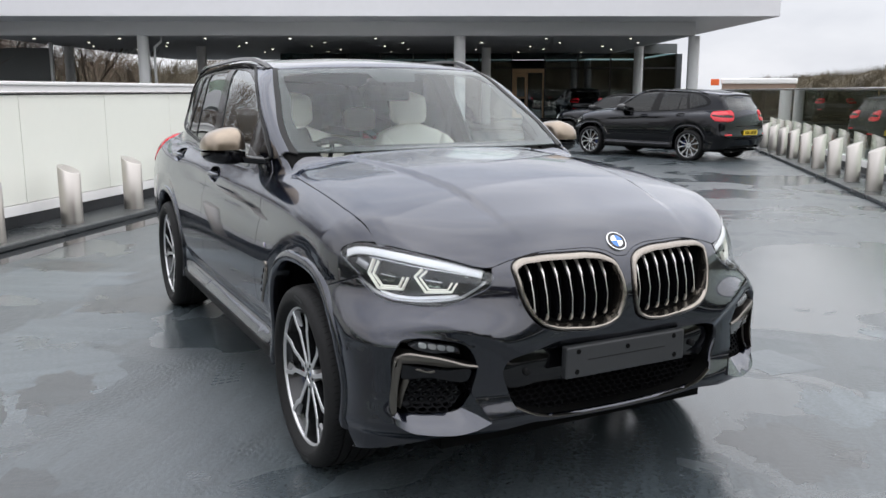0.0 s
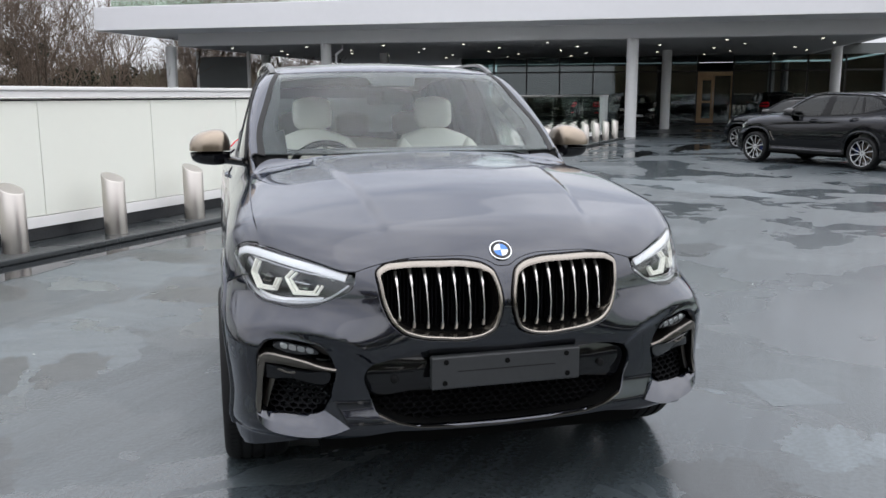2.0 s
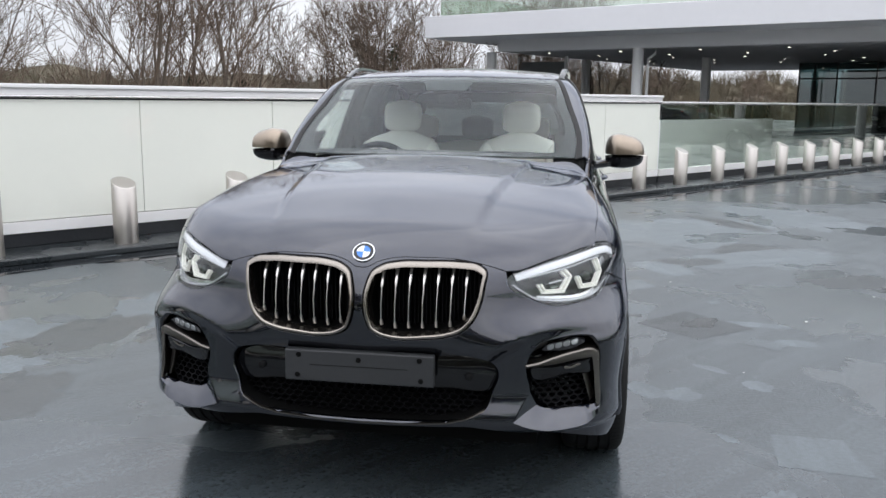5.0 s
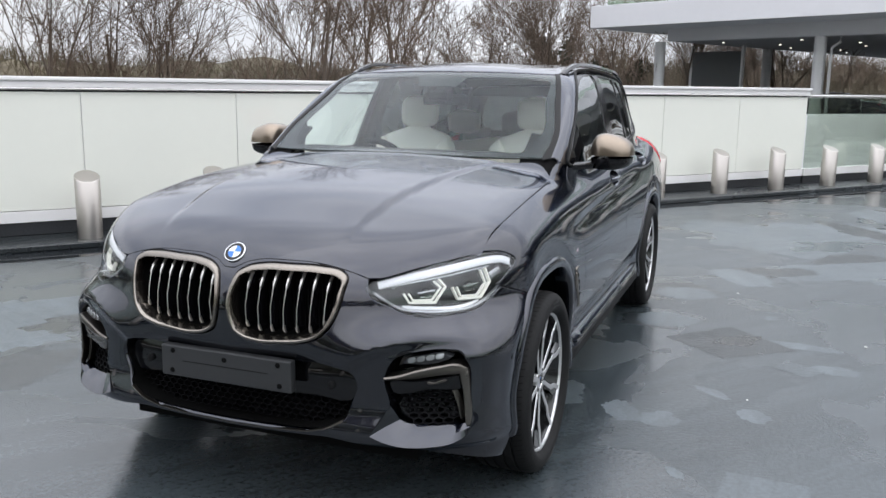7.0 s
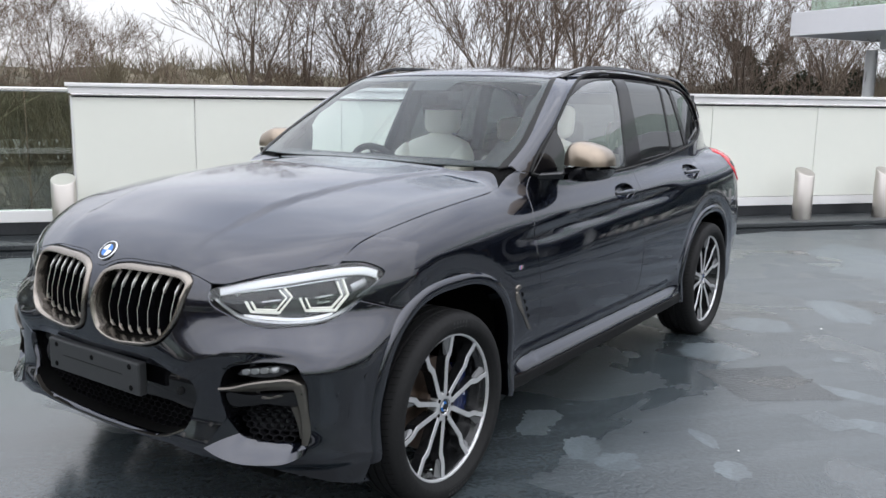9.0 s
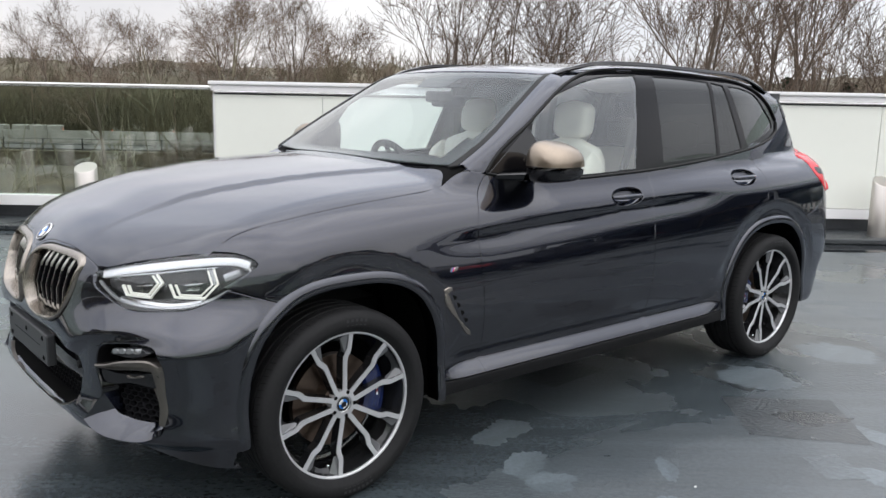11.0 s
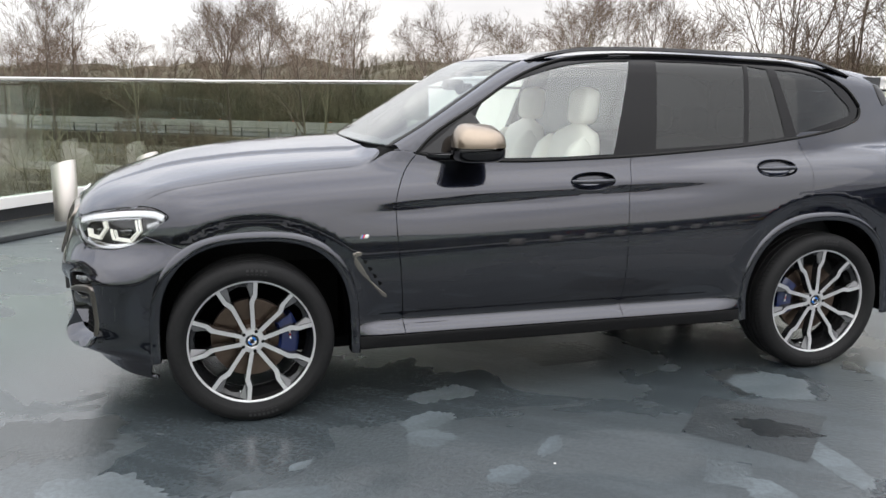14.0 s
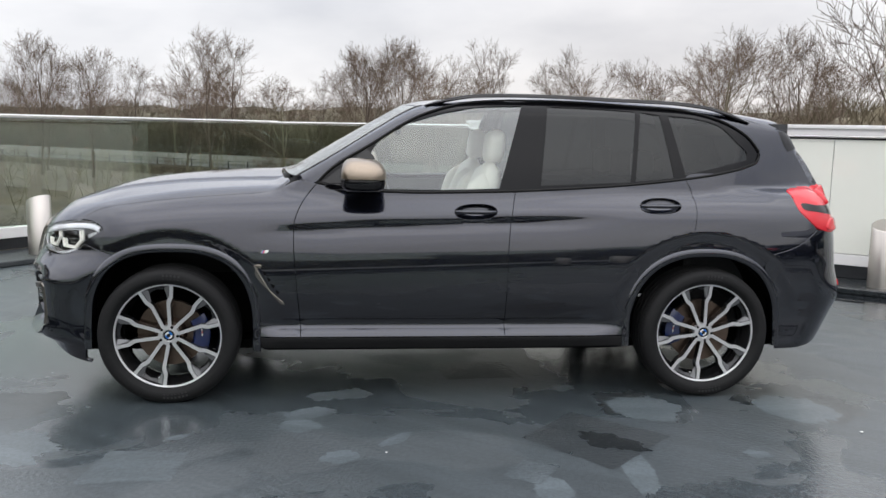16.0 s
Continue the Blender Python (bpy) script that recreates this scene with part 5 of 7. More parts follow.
bonnet = loop(*([(lip[0][0], 0.0)] + [(*p, 1) if k in (len(lip) - 2, len(lip) + 4, len(lip) + 16) else p for k, p in enumerate(half)] + [(x, -y) for x, y in half[-2::-1]]))
skin("bonnet", TOP, bonnet, PAINT, car, h=0.015, skirt=0.03)
cowl_corner = loop((0.95, 0.60, 1), (0.62, 0.60, 1), (0.62, 0.80, 1), (0.80, 0.82, 1), (0.95, 0.80, 1))
skin("cowl_corner", TOP, cowl_corner, DEEPBLACK, car, both=True, h=0.04, offset=-0.014)
screen_trim = loop((0.806, 0.702, 1), (0.62, 0.702), (0.40, 0.652), (0.24, 0.614), (0.125, 0.580, 1), (0.118, 0.604, 1), (0.24, 0.640), (0.40, 0.680), (0.62, 0.730), (0.780, 0.735, 1))
skin("screen_trim", TOP, screen_trim, TRIM, car, both=True, label="black trim strip beside the windscreen", h=0.02, offset=0.0025, skirt=0.006)
WS_B, WS_T = 0.895, 0.218
ws = loop(*[(WS_B - 0.215 * y * y, y) if abs(y) < 0.68 else (WS_B - 0.215 * y * y, y, 1) for y in np.linspace(-0.70, 0.70, 11)], *[(0.62, 0.705), (0.40, 0.655), (0.24, 0.617)], *[(WS_T - 0.20 * y * y, y) if abs(y) < 0.58 else (WS_T - 0.20 * y * y, y, 1) for y in np.linspace(0.588, -0.588, 9)], *[(0.24, -0.617), (0.40, -0.655), (0.62, -0.705)])
frit_hole = loop(*[(WS_B - 0.050 - 0.21 * y * y, y) for y in np.linspace(-0.60, 0.60, 9)], (0.60, 0.648), (0.40, 0.602), (0.20, 0.555), *[(WS_T + 0.045 - 0.20 * y * y, y) for y in (0.46, 0.30, 0.17)], (WS_T + 0.045, 0.135, 1), (WS_T + 0.125, 0.105, 1), (WS_T + 0.125, -0.105, 1), (WS_T + 0.045, -0.135, 1), *[(WS_T + 0.045 - 0.20 * y * y, y) for y in (-0.17, -0.30, -0.46)], (0.20, -0.555), (0.40, -0.602), (0.60, -0.648))
pillar_a = loop((0.790, 0.703, 1), (0.62, 0.708), (0.40, 0.658), (0.24, 0.620), (0.125, 0.585, 1), (0.10, 0.66, 1), (0.22, 0.712), (0.40, 0.748), (0.62, 0.776), (0.735, 0.790, 1))
skin("windscreen_pillar", TOP, pillar_a, PAINT, car, both=True, h=0.02, gap=-0.002, edge=0.0008)
skin("windscreen", TOP, ws, WINDSCREEN, car, label="raked clear windscreen", h=0.045, offset=-0.001, skirt=0.004)
skin("windscreen_border", TOP, ws, TRIM, car, [frit_hole], "black printed glass border", h=0.05, offset=-0.006, skirt=0.002)
roof_half = [(0.205 - 0.20 * y * y, y) for y in (0.0, 0.2, 0.4, 0.57)]
roof_half[-1] = (*roof_half[-1], 1)
dx = np.linspace(0.10, -1.93, 12)
roof_half += [(x, float(DITCH_Y(x)) - 0.002) for x in dx] + [(-1.99, 0.52, 1), (-2.015, 0.3), (-2.02, 0.0)]
roof_loop = loop(*roof_half, *[(p[0], -p[1], *p[2:]) for p in roof_half[-2:0:-1]])
sun_hole = loop((-0.02, -0.44), (-0.06, -0.47), (-0.55, -0.47), (-1.05, -0.47), (-1.10, -0.44), (-1.10, 0.44), (-1.05, 0.47), (-0.55, 0.47), (-0.06, 0.47), (-0.02, 0.44), (0.0, 0.2), (0.0, -0.2))
skin("roof", TOP, roof_loop, PAINT, car, [sun_hole], h=0.04)
skin("glass_roof", TOP, inset(sun_hole, 0.002), GLOSSBLACK, car, label="dark glass roof panel", h=0.05, offset=-0.002)
tail_spoiler = loop((-1.935, 1.46, 1), (-1.955, 1.40), (-1.985, 1.345, 1), (-2.045, 1.36, 1), (-2.0, 1.455, 1))
skin("spoiler_fin", SIDE, tail_spoiler, GLOSSBLACK, car, both=True, h=0.03, offset=0.004)

# rear end
gate = loop((-0.62, 0.82, 1), (-0.68, 1.12, 1), (-0.66, 1.19), (-0.56, 1.44, 1), (0, 1.47), (0.56, 1.44, 1), (0.66, 1.19), (0.68, 1.12, 1), (0.62, 0.82, 1), (0, 0.80))
rear_hole = loop((-0.58, 1.20), (-0.50, 1.41), (0, 1.43), (0.50, 1.41), (0.58, 1.20), (0, 1.17))
skin("tailgate", REAR, gate, PAINT, car, [rear_hole], h=0.045)
skin("rear_window", REAR, inset(rear_hole, 0.003), PRIVACY, car, label="rear window", h=0.06, offset=-0.005)
QLOW = [(-1.745, 0.78), (-1.80, 0.796), (-1.92, 0.834), (-2.045, 0.922)]
qw = []
for x, z in QLOW:
    a, b = WRAPR.back(SIDE(np.array([x]), np.array([z])))
    qw.append((float(a[0]), z))
rear_arch = []
for x, z in arch(RA, -0.014, 134, 176, 8) + [(-1.846, 0.262)]:
    a, b = WRAPR.back(SIDE(np.array([x]), np.array([z])))
    rear_arch.append((float(a[0]), z))
hb = [(*rear_arch[-1], 1), *rear_arch[-2:0:-1], (*qw[0], 1), *qw[1:-1], (*qw[-1], 1), (30, 0.918), (22, 0.80, 1)]
bump_r = loop(*hb, (0, 0.79), *[(-p[0], *p[1:]) for p in hb[::-1]], (-48, 0.266), (-40, 0.290), (-31, 0.325), (-24, 0.352), (0, 0.36), (24, 0.352), (31, 0.325), (40, 0.290), (48, 0.266), scale=WRAPR.scale)
skin("rear_bumper", WRAPR, bump_r, PAINT, car, h=0.035)
valance = loop((26, 0.352), (0, 0.37), (-26, 0.352), (-24, 0.31), (0, 0.31), (24, 0.31), scale=WRAPR.scale)
skin("rear_valance", WRAPR, valance, MATTBLACK, car, h=0.05, offset=-0.03)
tail = loop((48.8, 1.066), (47.8, 1.102), (46.4, 1.126), (43, 1.141), (34, 1.149), (27, 1.150), (25, 1.11), (25, 0.95), (28, 0.917), (37, 0.911), (43, 0.918), (46.1, 0.943), (48.2, 0.992), (49.2, 1.035), scale=WRAPR.scale)
tails = skin("tail_lamp", WRAPR, tail, REDLENS, car, label="red tail lamp", both=True, h=0.02, offset=0.005, edge=0.005)
pieces = (
    ("lamp_divider", [(48.0, 1.058), (44, 1.056), (36, 1.051), (27, 1.049), (26, 1.012), (33, 1.000), (40, 1.006), (45, 1.022), (48.2, 1.040)], 0.0075, GLOSSBLACK, "dark smoked centre band"),
    ("upper_lens", [(37, 1.066), (36, 1.110), (33, 1.128), (27, 1.138), (25.5, 1.10), (25.5, 1.062), (32, 1.060)], 0.022, REDLENS, "bulging red upper lens"),
    ("lower_lens", [(43, 0.938), (41.5, 0.968), (34, 0.974), (26, 0.974), (25.5, 0.94), (28, 0.922), (37, 0.920)], 0.017, REDLENS, "bulging red lower lens"),
)
for nm, pts, off, mat, lab in pieces:
    data = skin_mesh(WRAPR, loop(*pts, scale=WRAPR.scale), h=0.02, offset=off, skirt=0.003 + off * 0.8, edge=0.002 + off * 0.2)
    for sgn, ob in zip((False, True), tails):
        part(nm, to_mesh(nm, data, mat, sgn), mat, ob, lab)
refl = loop((36, 0.60, 1), (36, 0.63, 1), (28, 0.63, 1), (28, 0.60, 1), scale=WRAPR.scale)
skin("rear_reflector", WRAPR, refl, REDLENS, car, both=True, h=0.02, offset=0.004)

# ---- front end ----
KIDNEY = loop((0.424, 0.882), (0.395, 0.903), (0.336, 0.912), (0.22, 0.914), (0.125, 0.911), (0.069, 0.899), (0.034, 0.876), (0.022, 0.845), (0.022, 0.715), (0.036, 0.682), (0.07, 0.660), (0.131, 0.648), (0.22, 0.653), (0.298, 0.664), (0.353, 0.685), (0.389, 0.722), (0.410, 0.77), (0.422, 0.835), ds=0.010)
INTAKE = loop((0.0, 0.592), (0.25, 0.592), (0.40, 0.597), (0.425, 0.590), (0.468, 0.555), (0.474, 0.535), (0.456, 0.474), (0.432, 0.413), (0.37, 0.381), (0.30, 0.362), (0.15, 0.350), (0.0, 0.347), (-0.15, 0.350), (-0.30, 0.362), (-0.37, 0.381), (-0.432, 0.413), (-0.456, 0.474), (-0.474, 0.535), (-0.468, 0.555), (-0.425, 0.590), (-0.40, 0.597), (-0.25, 0.592), ds=0.012)
VENT = loop((0.605, 0.640), (0.66, 0.655), (0.745, 0.660), (0.788, 0.650), (0.808, 0.615), (0.815, 0.50), (0.819, 0.42), (0.812, 0.374), (0.79, 0.356), (0.73, 0.344), (0.65, 0.343), (0.58, 0.356), (0.527, 0.375, 1), (0.552, 0.425), (0.578, 0.470), (0.574, 0.50), (0.563, 0.545), (0.575, 0.60), ds=0.010)


def front_to_wrap(lp):
    a, b = WRAP.back(FRONT(lp[:, 0], lp[:, 1]))
    return np.stack([a, b], -1)


def flip(lp):
    return lp[::-1] * (-1, 1)


wk, wi, wv = front_to_wrap(KIDNEY), front_to_wrap(INTAKE), front_to_wrap(VENT)
lip_w = [tuple(q) for q in np.stack(WRAP.back(lip), -1)]
arch_w = []
for x, z in arch(FA, -0.014, 54, 0, 12) + [(1.846, 0.30), (1.856, 0.222)]:
    p = SIDE(np.array([x]), np.array([z]))
    arch_w.append((float(WRAP.back(p)[0][0]), z))
low_w = [(54.0, 0.212), (48, 0.238), (42, 0.270), (36, 0.298), (31, 0.318), (27.0, 0.332), (23.0, 0.344), (20.0, 0.350), (16.7, 0.346), (8.5, 0.339), (0.0, 0.336)]
halfb = lip_w[1:-1] + [(*lip_w[-1], 1)] + [(a, z) for a, z in LAMP_LOW[::-1][1:-1]] + [(52.5, 0.822, 1)] + [(*arch_w[0], 1)] + arch_w[1:-1] + [(*arch_w[-1], 1)] + low_w
bumper = loop(lip_w[0], *halfb, *[(-p[0], p[1], *p[2:]) for p in halfb[-2::-1]], scale=WRAP.scale)
skin("front_bumper", WRAP, bumper, PAINT, car, [wk, flip(wk), wi, wv, flip(wv)], h=0.015, skirt=0.02)


edge = [(a, z) for a, z in low_w[2:]] + [(-a, z) for a, z in low_w[-2:1:-1]]
edge = loop(*edge, scale=WRAP.scale, ds=0.015, closed=False)
rim_low = WRAP(edge[:, 0], edge[:, 1])
chin = [rim_low - (0.012, 0, -0.004), rim_low - (0.022, 0, 0.002), np.stack([rim_low[:, 0] - 0.09, rim_low[:, 1] * 0.96, rim_low[:, 2] - 0.012], -1), np.stack([rim_low[:, 0] - 0.30, rim_low[:, 1] * 0.90, np.full(len(edge), 0.285)], -1)]
loft_part("chin_valance", chin, MATTBLACK, car, "matt black lower valance", closed=False)


def recess(name, lp, depth, mat, parent, shrink=0.004, both=True, back=True):
    """A box-like hollow behind an opening of the front."""
    a = FRONT(lp[:, 0], lp[:, 1])
    q = inset(lp, shrink)
    b = FRONT(q[:, 0], q[:, 1]) - (depth, 0, 0)
    b[:, 0] = np.minimum(b[:, 0], a[:, 0] - 0.03)
    return loft_part(name, [a - (0.004, 0, 0), b], mat, parent, both=both, cap=back)


def bar_part(name, pts, half_w, depth, mat, parent, both=False, label=""):
    """An upright or slanting bar: flat face, chamfered, through points (x, y, z), widths in y."""
    rings = []
    for (x, y, z), w in zip(pts, half_w):
        rings.append([(x - depth, y - w * 0.7, z), (x - 0.006, y - w, z), (x, y - w * 0.55, z), (x, y + w * 0.55, z), (x - 0.006, y + w, z), (x - depth, y + w * 0.7, z)])
    return loft_part(name, rings, mat, parent, label, both=both, cap=True)


grilles = []
for sgn in (1, -1):
    g = part("kidney_grille", boxes((2.085, 2.095, 0.05 if sgn > 0 else -0.40, 0.40 if sgn > 0 else -0.05, 0.67, 0.90)), DEEPBLACK, car, "kidney grille with bronze frame and dark upright bars")
    lp = KIDNEY if sgn > 0 else flip(KIDNEY)
    rings = []
    for d, off in ((0.005, -0.030), (0.005, 0.005), (0.008, 0.010), (0.014, 0.011), (0.0175, 0.008), (0.020, -0.004), (0.023, -0.045)):
        q = inset(lp, d)
        q[:, 1] -= np.clip((d - 0.012) / 0.01, 0, 1) * 0.008 * (q[:, 1] > 0.8)
        b = FRONT(q[:, 0], q[:, 1])
        b[:, 0] += off
        rings.append(b)
    loft_part("frame", rings, CERIUM, g, "brushed bronze grille frame")
    q = inset(lp, 0.022)
    a = FRONT(q[:, 0], q[:, 1])
    loft_part("liner", [a - (0.03, 0, 0), a - (0.14, 0, 0)], DEEPBLACK, g)
    for k in range(7):
        y0, y1 = 0.0725 + 0.0472 * k, 0.071 + 0.0467 * k
        zt, zb = np.interp(k, [0, 1, 2, 5, 6], [0.876, 0.889, 0.893, 0.889, 0.874]), np.interp(k, [0, 1, 3, 5, 6], [0.690, 0.680, 0.684, 0.692, 0.716])
        pts, ws_ = [], []
        for u, w, back in ((0, 0.0062, 0.038), (0.10, 0.0065, 0.030), (0.24, 0.0062, 0.026), (0.30, 0.0036, 0.028), (0.6, 0.0034, 0.026), (0.88, 0.0036, 0.030), (0.93, 0.006, 0.030), (1.0, 0.006, 0.038)):
            z, y = zt + (zb - zt) * u, y0 + (y1 - y0) * u
            x = float(FRONT(np.array([y]), np.array([z]))[0, 0]) - back
            pts.append((x, sgn * y, z))
            ws_.append(w)
        ob = bar_part("bar", pts, ws_, 0.05, BARTIP, g, label="black grille bar with a bright front edge")
        ob.data.materials.append(GLOSSBLACK)
        for p in ob.data.polygons:
            p.material_index = 0 if p.normal.x > 0.3 else 1
    for k in range(26):
        y = sgn * (0.045 + 0.0138 * k)
        part("slat", boxes((2.10, 2.125, y - 0.0022, y + 0.0022, 0.672, 0.898)), MESHBLACK, g)

# centre intake: hollow, step, honeycomb, plate
lower = recess("lower_intake", INTAKE, 0.11, DEEPBLACK, car, both=False)


def honeycomb(lp, cell, bar, lift, mat, parent, x_of, stretch=1.0, name="mesh_grille", both=False, tilt=0.0):
    """Six-sided cells with raised walls inside an outline of the front."""
    st = bmesh.new()
    lo, hi = lp.min(0), lp.max(0)
    row = 0
    z = lo[1]
    while z < hi[1] + cell:
        y = lo[0] - cell + (row % 2) * cell * 0.866 * stretch
        while y < hi[0] + cell:
            if within(np.array([[y, z]]), lp)[0]:
                out, inn = [], []
                for k in range(6):
                    a = radians(60 * k + 30)
                    out.append((y + stretch * cell * math.cos(a), z + cell * math.sin(a)))
                    inn.append((y + stretch * (cell - bar) * math.cos(a), z + (cell - bar) * math.sin(a)))
                vo = [st.verts.new((x_of(*p), *p)) for p in out]
                vi = [st.verts.new((x_of(*p), *p)) for p in inn]
                vb = [st.verts.new((x_of(*p) - lift, *p)) for p in inn]
                for k in range(6):
                    j = (k + 1) % 6
                    st.faces.new((vo[k], vo[j], vi[j], vi[k]))
                    st.faces.new((vi[k], vi[j], vb[j], vb[k]))
            y += cell * 1.732 * stretch
        z += cell * 1.5
        row += 1
    me = mesh_of(name, st, mat)
    obs = [part(name, me, mat, parent, "black honeycomb mesh")]
    if both:
        me2 = me.copy()
        me2.transform(Matrix.Diagonal((1, -1, 1, 1)))
        me2.flip_normals()
        obs.append(part(name, me2, mat, parent, "black honeycomb mesh"))
    return obs


MESHY = loop((0.0, 0.462), (0.36, 0.468), (0.435, 0.478), (0.445, 0.46), (0.425, 0.415), (0.37, 0.384), (0.30, 0.366), (0.0, 0.352), (-0.30, 0.366), (-0.37, 0.384), (-0.425, 0.415), (-0.445, 0.46), (-0.435, 0.478), (-0.36, 0.468))
honeycomb(MESHY, 0.0128, 0.0014, 0.02, MESHBLACK, car, lambda y, z: 2.165 - 0.10 * y * y, 1.45)
shelf = loop((0.0, 0.588), (0.25, 0.588), (0.40, 0.592), (0.458, 0.555), (0.468, 0.535), (0.450, 0.476), (0.30, 0.470), (0.0, 0.466), (-0.30, 0.470), (-0.450, 0.476), (-0.468, 0.535), (-0.458, 0.555), (-0.40, 0.592), (-0.25, 0.588))
sa = np.stack([2.195 - 0.10 * shelf[:, 0] ** 2, shelf[:, 0], shelf[:, 1]], -1)
loft_part("intake_crossbar", [sa - (0.06, 0, 0), sa - (0.004, 0, 0), np.concatenate([sa[:, :1], inset(shelf, 0.006)], 1)], GLOSSBLACK, car, cap=True, smooth=False)
chrome_lip = [FRONT(np.linspace(-0.43, 0.43, 40), np.interp(np.abs(np.linspace(-0.43, 0.43, 40)), [0, 0.15, 0.3, 0.37, 0.43], [0.345, 0.348, 0.360, 0.379, 0.411]) + dzz) + (off, 0, 0) for dzz, off in ((0.003, -0.012), (0.0022, 0.002), (-0.0022, 0.002), (-0.005, -0.006))]
loft_part("intake_lip", chrome_lip, VENTBRONZE, car, closed=False)
plate = part("plate_carrier", boxes((2.226, 2.258, -0.26, 0.26, 0.490, 0.602), bevel=0.006), PLATEGREY, car, "blank grey plastic number plate carrier")
for y, z in ((-0.21, 0.583), (0.21, 0.583), (0, 0.574), (-0.215, 0.512), (0.215, 0.512)):
    bm = bmesh.new()
    lathe_bm(bm, [(0.009, 2.2575), (0.009, 2.260), (0.005, 2.2615), (0.0, 2.2605)], 12, "x", (0, y, z))
    part("plate_screw", bm, DEEPBLACK, plate)
part("plate_seam", boxes((2.2575, 2.2595, -0.17, 0.17, 0.5485, 0.5505)), MATTBLACK, plate)
for y in (-0.37, 0.37):
    bm = bmesh.new()
    lathe_bm(bm, [(0.013, 2.172), (0.013, 2.188), (0.009, 2.190), (0.0, 2.190)], 16, "x", (0, y, 0.515))
    part("parking_sensor", bm, MATTBLACK, car, smooth=True)

# side vents with fog lamp and bronze blade
recess("side_intake", VENT, 0.10, GLOSSBLACK, car)
MESHS = loop((0.765, 0.535), (0.59, 0.532), (0.60, 0.456), (0.630, 0.405), (0.76, 0.410), (0.785, 0.45))
honeycomb(MESHS, 0.0115, 0.0018, 0.015, MESHBLACK, car, lambda y, z: float(FRONT(np.array([y]), np.array([z]))[0, 0]) - 0.055, 1.5, "side_mesh", both=True)


def slab(name, lp, front_off, back_off, mat, parent, label="", both=True, round_by=0.004):
    """A solid piece with a front-view outline, following the nose."""
    a = FRONT(lp[:, 0], lp[:, 1])
    q = inset(lp, round_by)
    b = FRONT(q[:, 0], q[:, 1])
    return loft_part(name, [a + (back_off, 0, 0), a + (front_off - round_by, 0, 0), b + (front_off, 0, 0)], mat, parent, label, both=both, cap=True)


fog = loop((0.758, 0.632), (0.735, 0.646), (0.68, 0.640), (0.618, 0.622), (0.612, 0.614), (0.645, 0.608), (0.74, 0.620), ds=0.006)
slab("fog_lamp", fog, -0.020, -0.05, LAMPGREY, car, "clear led fog lamp")
for k in range(4):
    y = 0.642 + 0.027 * k
    f = loop((y - 0.011, 0.616 + 0.004 * k), (y + 0.011, 0.619 + 0.004 * k), (y + 0.011, 0.632 + 0.004 * k), (y - 0.011, 0.629 + 0.004 * k), ds=0.006)
    slab("fog_led", f, -0.016, -0.03, LENSGREY, car, round_by=0.002)
blade = loop((0.808, 0.560, 1), (0.806, 0.596, 1), (0.784, 0.611), (0.724, 0.608), (0.66, 0.594), (0.60, 0.575), (0.561, 0.568, 1), (0.562, 0.557, 1), (0.66, 0.566), (0.736, 0.577), (0.784, 0.578, 1), ds=0.006)
slab("vent_blade", blade, 0.006, -0.06, VENTBRONZE, car, "brushed bronze vent blade", round_by=0.005)
under = loop((0.79, 0.570), (0.736, 0.566), (0.66, 0.556), (0.575, 0.548), (0.582, 0.520), (0.70, 0.524), (0.79, 0.530), ds=0.008)
slab("blade_underside", under, -0.008, -0.06, GLOSSBLACK, car)
tick = loop((0.690, 0.548), (0.715, 0.545), (0.745, 0.557), (0.738, 0.558), (0.712, 0.549), (0.690, 0.551), ds=0.006)
slab("blade_notch", tick, -0.004, -0.02, VENTBRONZE, car, round_by=0.001)
leg = loop((0.808, 0.585, 1), (0.813, 0.50), (0.818, 0.418), (0.816, 0.402, 1), (0.806, 0.404, 1), (0.800, 0.44), (0.794, 0.51), (0.784, 0.580, 1), ds=0.006)
slab("vent_leg", leg, 0.005, -0.06, VENTBRONZE, car, "brushed bronze vent edge", round_by=0.003)
inner_leg = loop((0.748, 0.528, 1), (0.768, 0.528, 1), (0.797, 0.424, 1), (0.782, 0.414, 1), ds=0.007)
slab("vent_inner_leg", inner_leg, -0.028, -0.07, VENTBRONZE, car, "satin grey strut inside the vent", round_by=0.002)


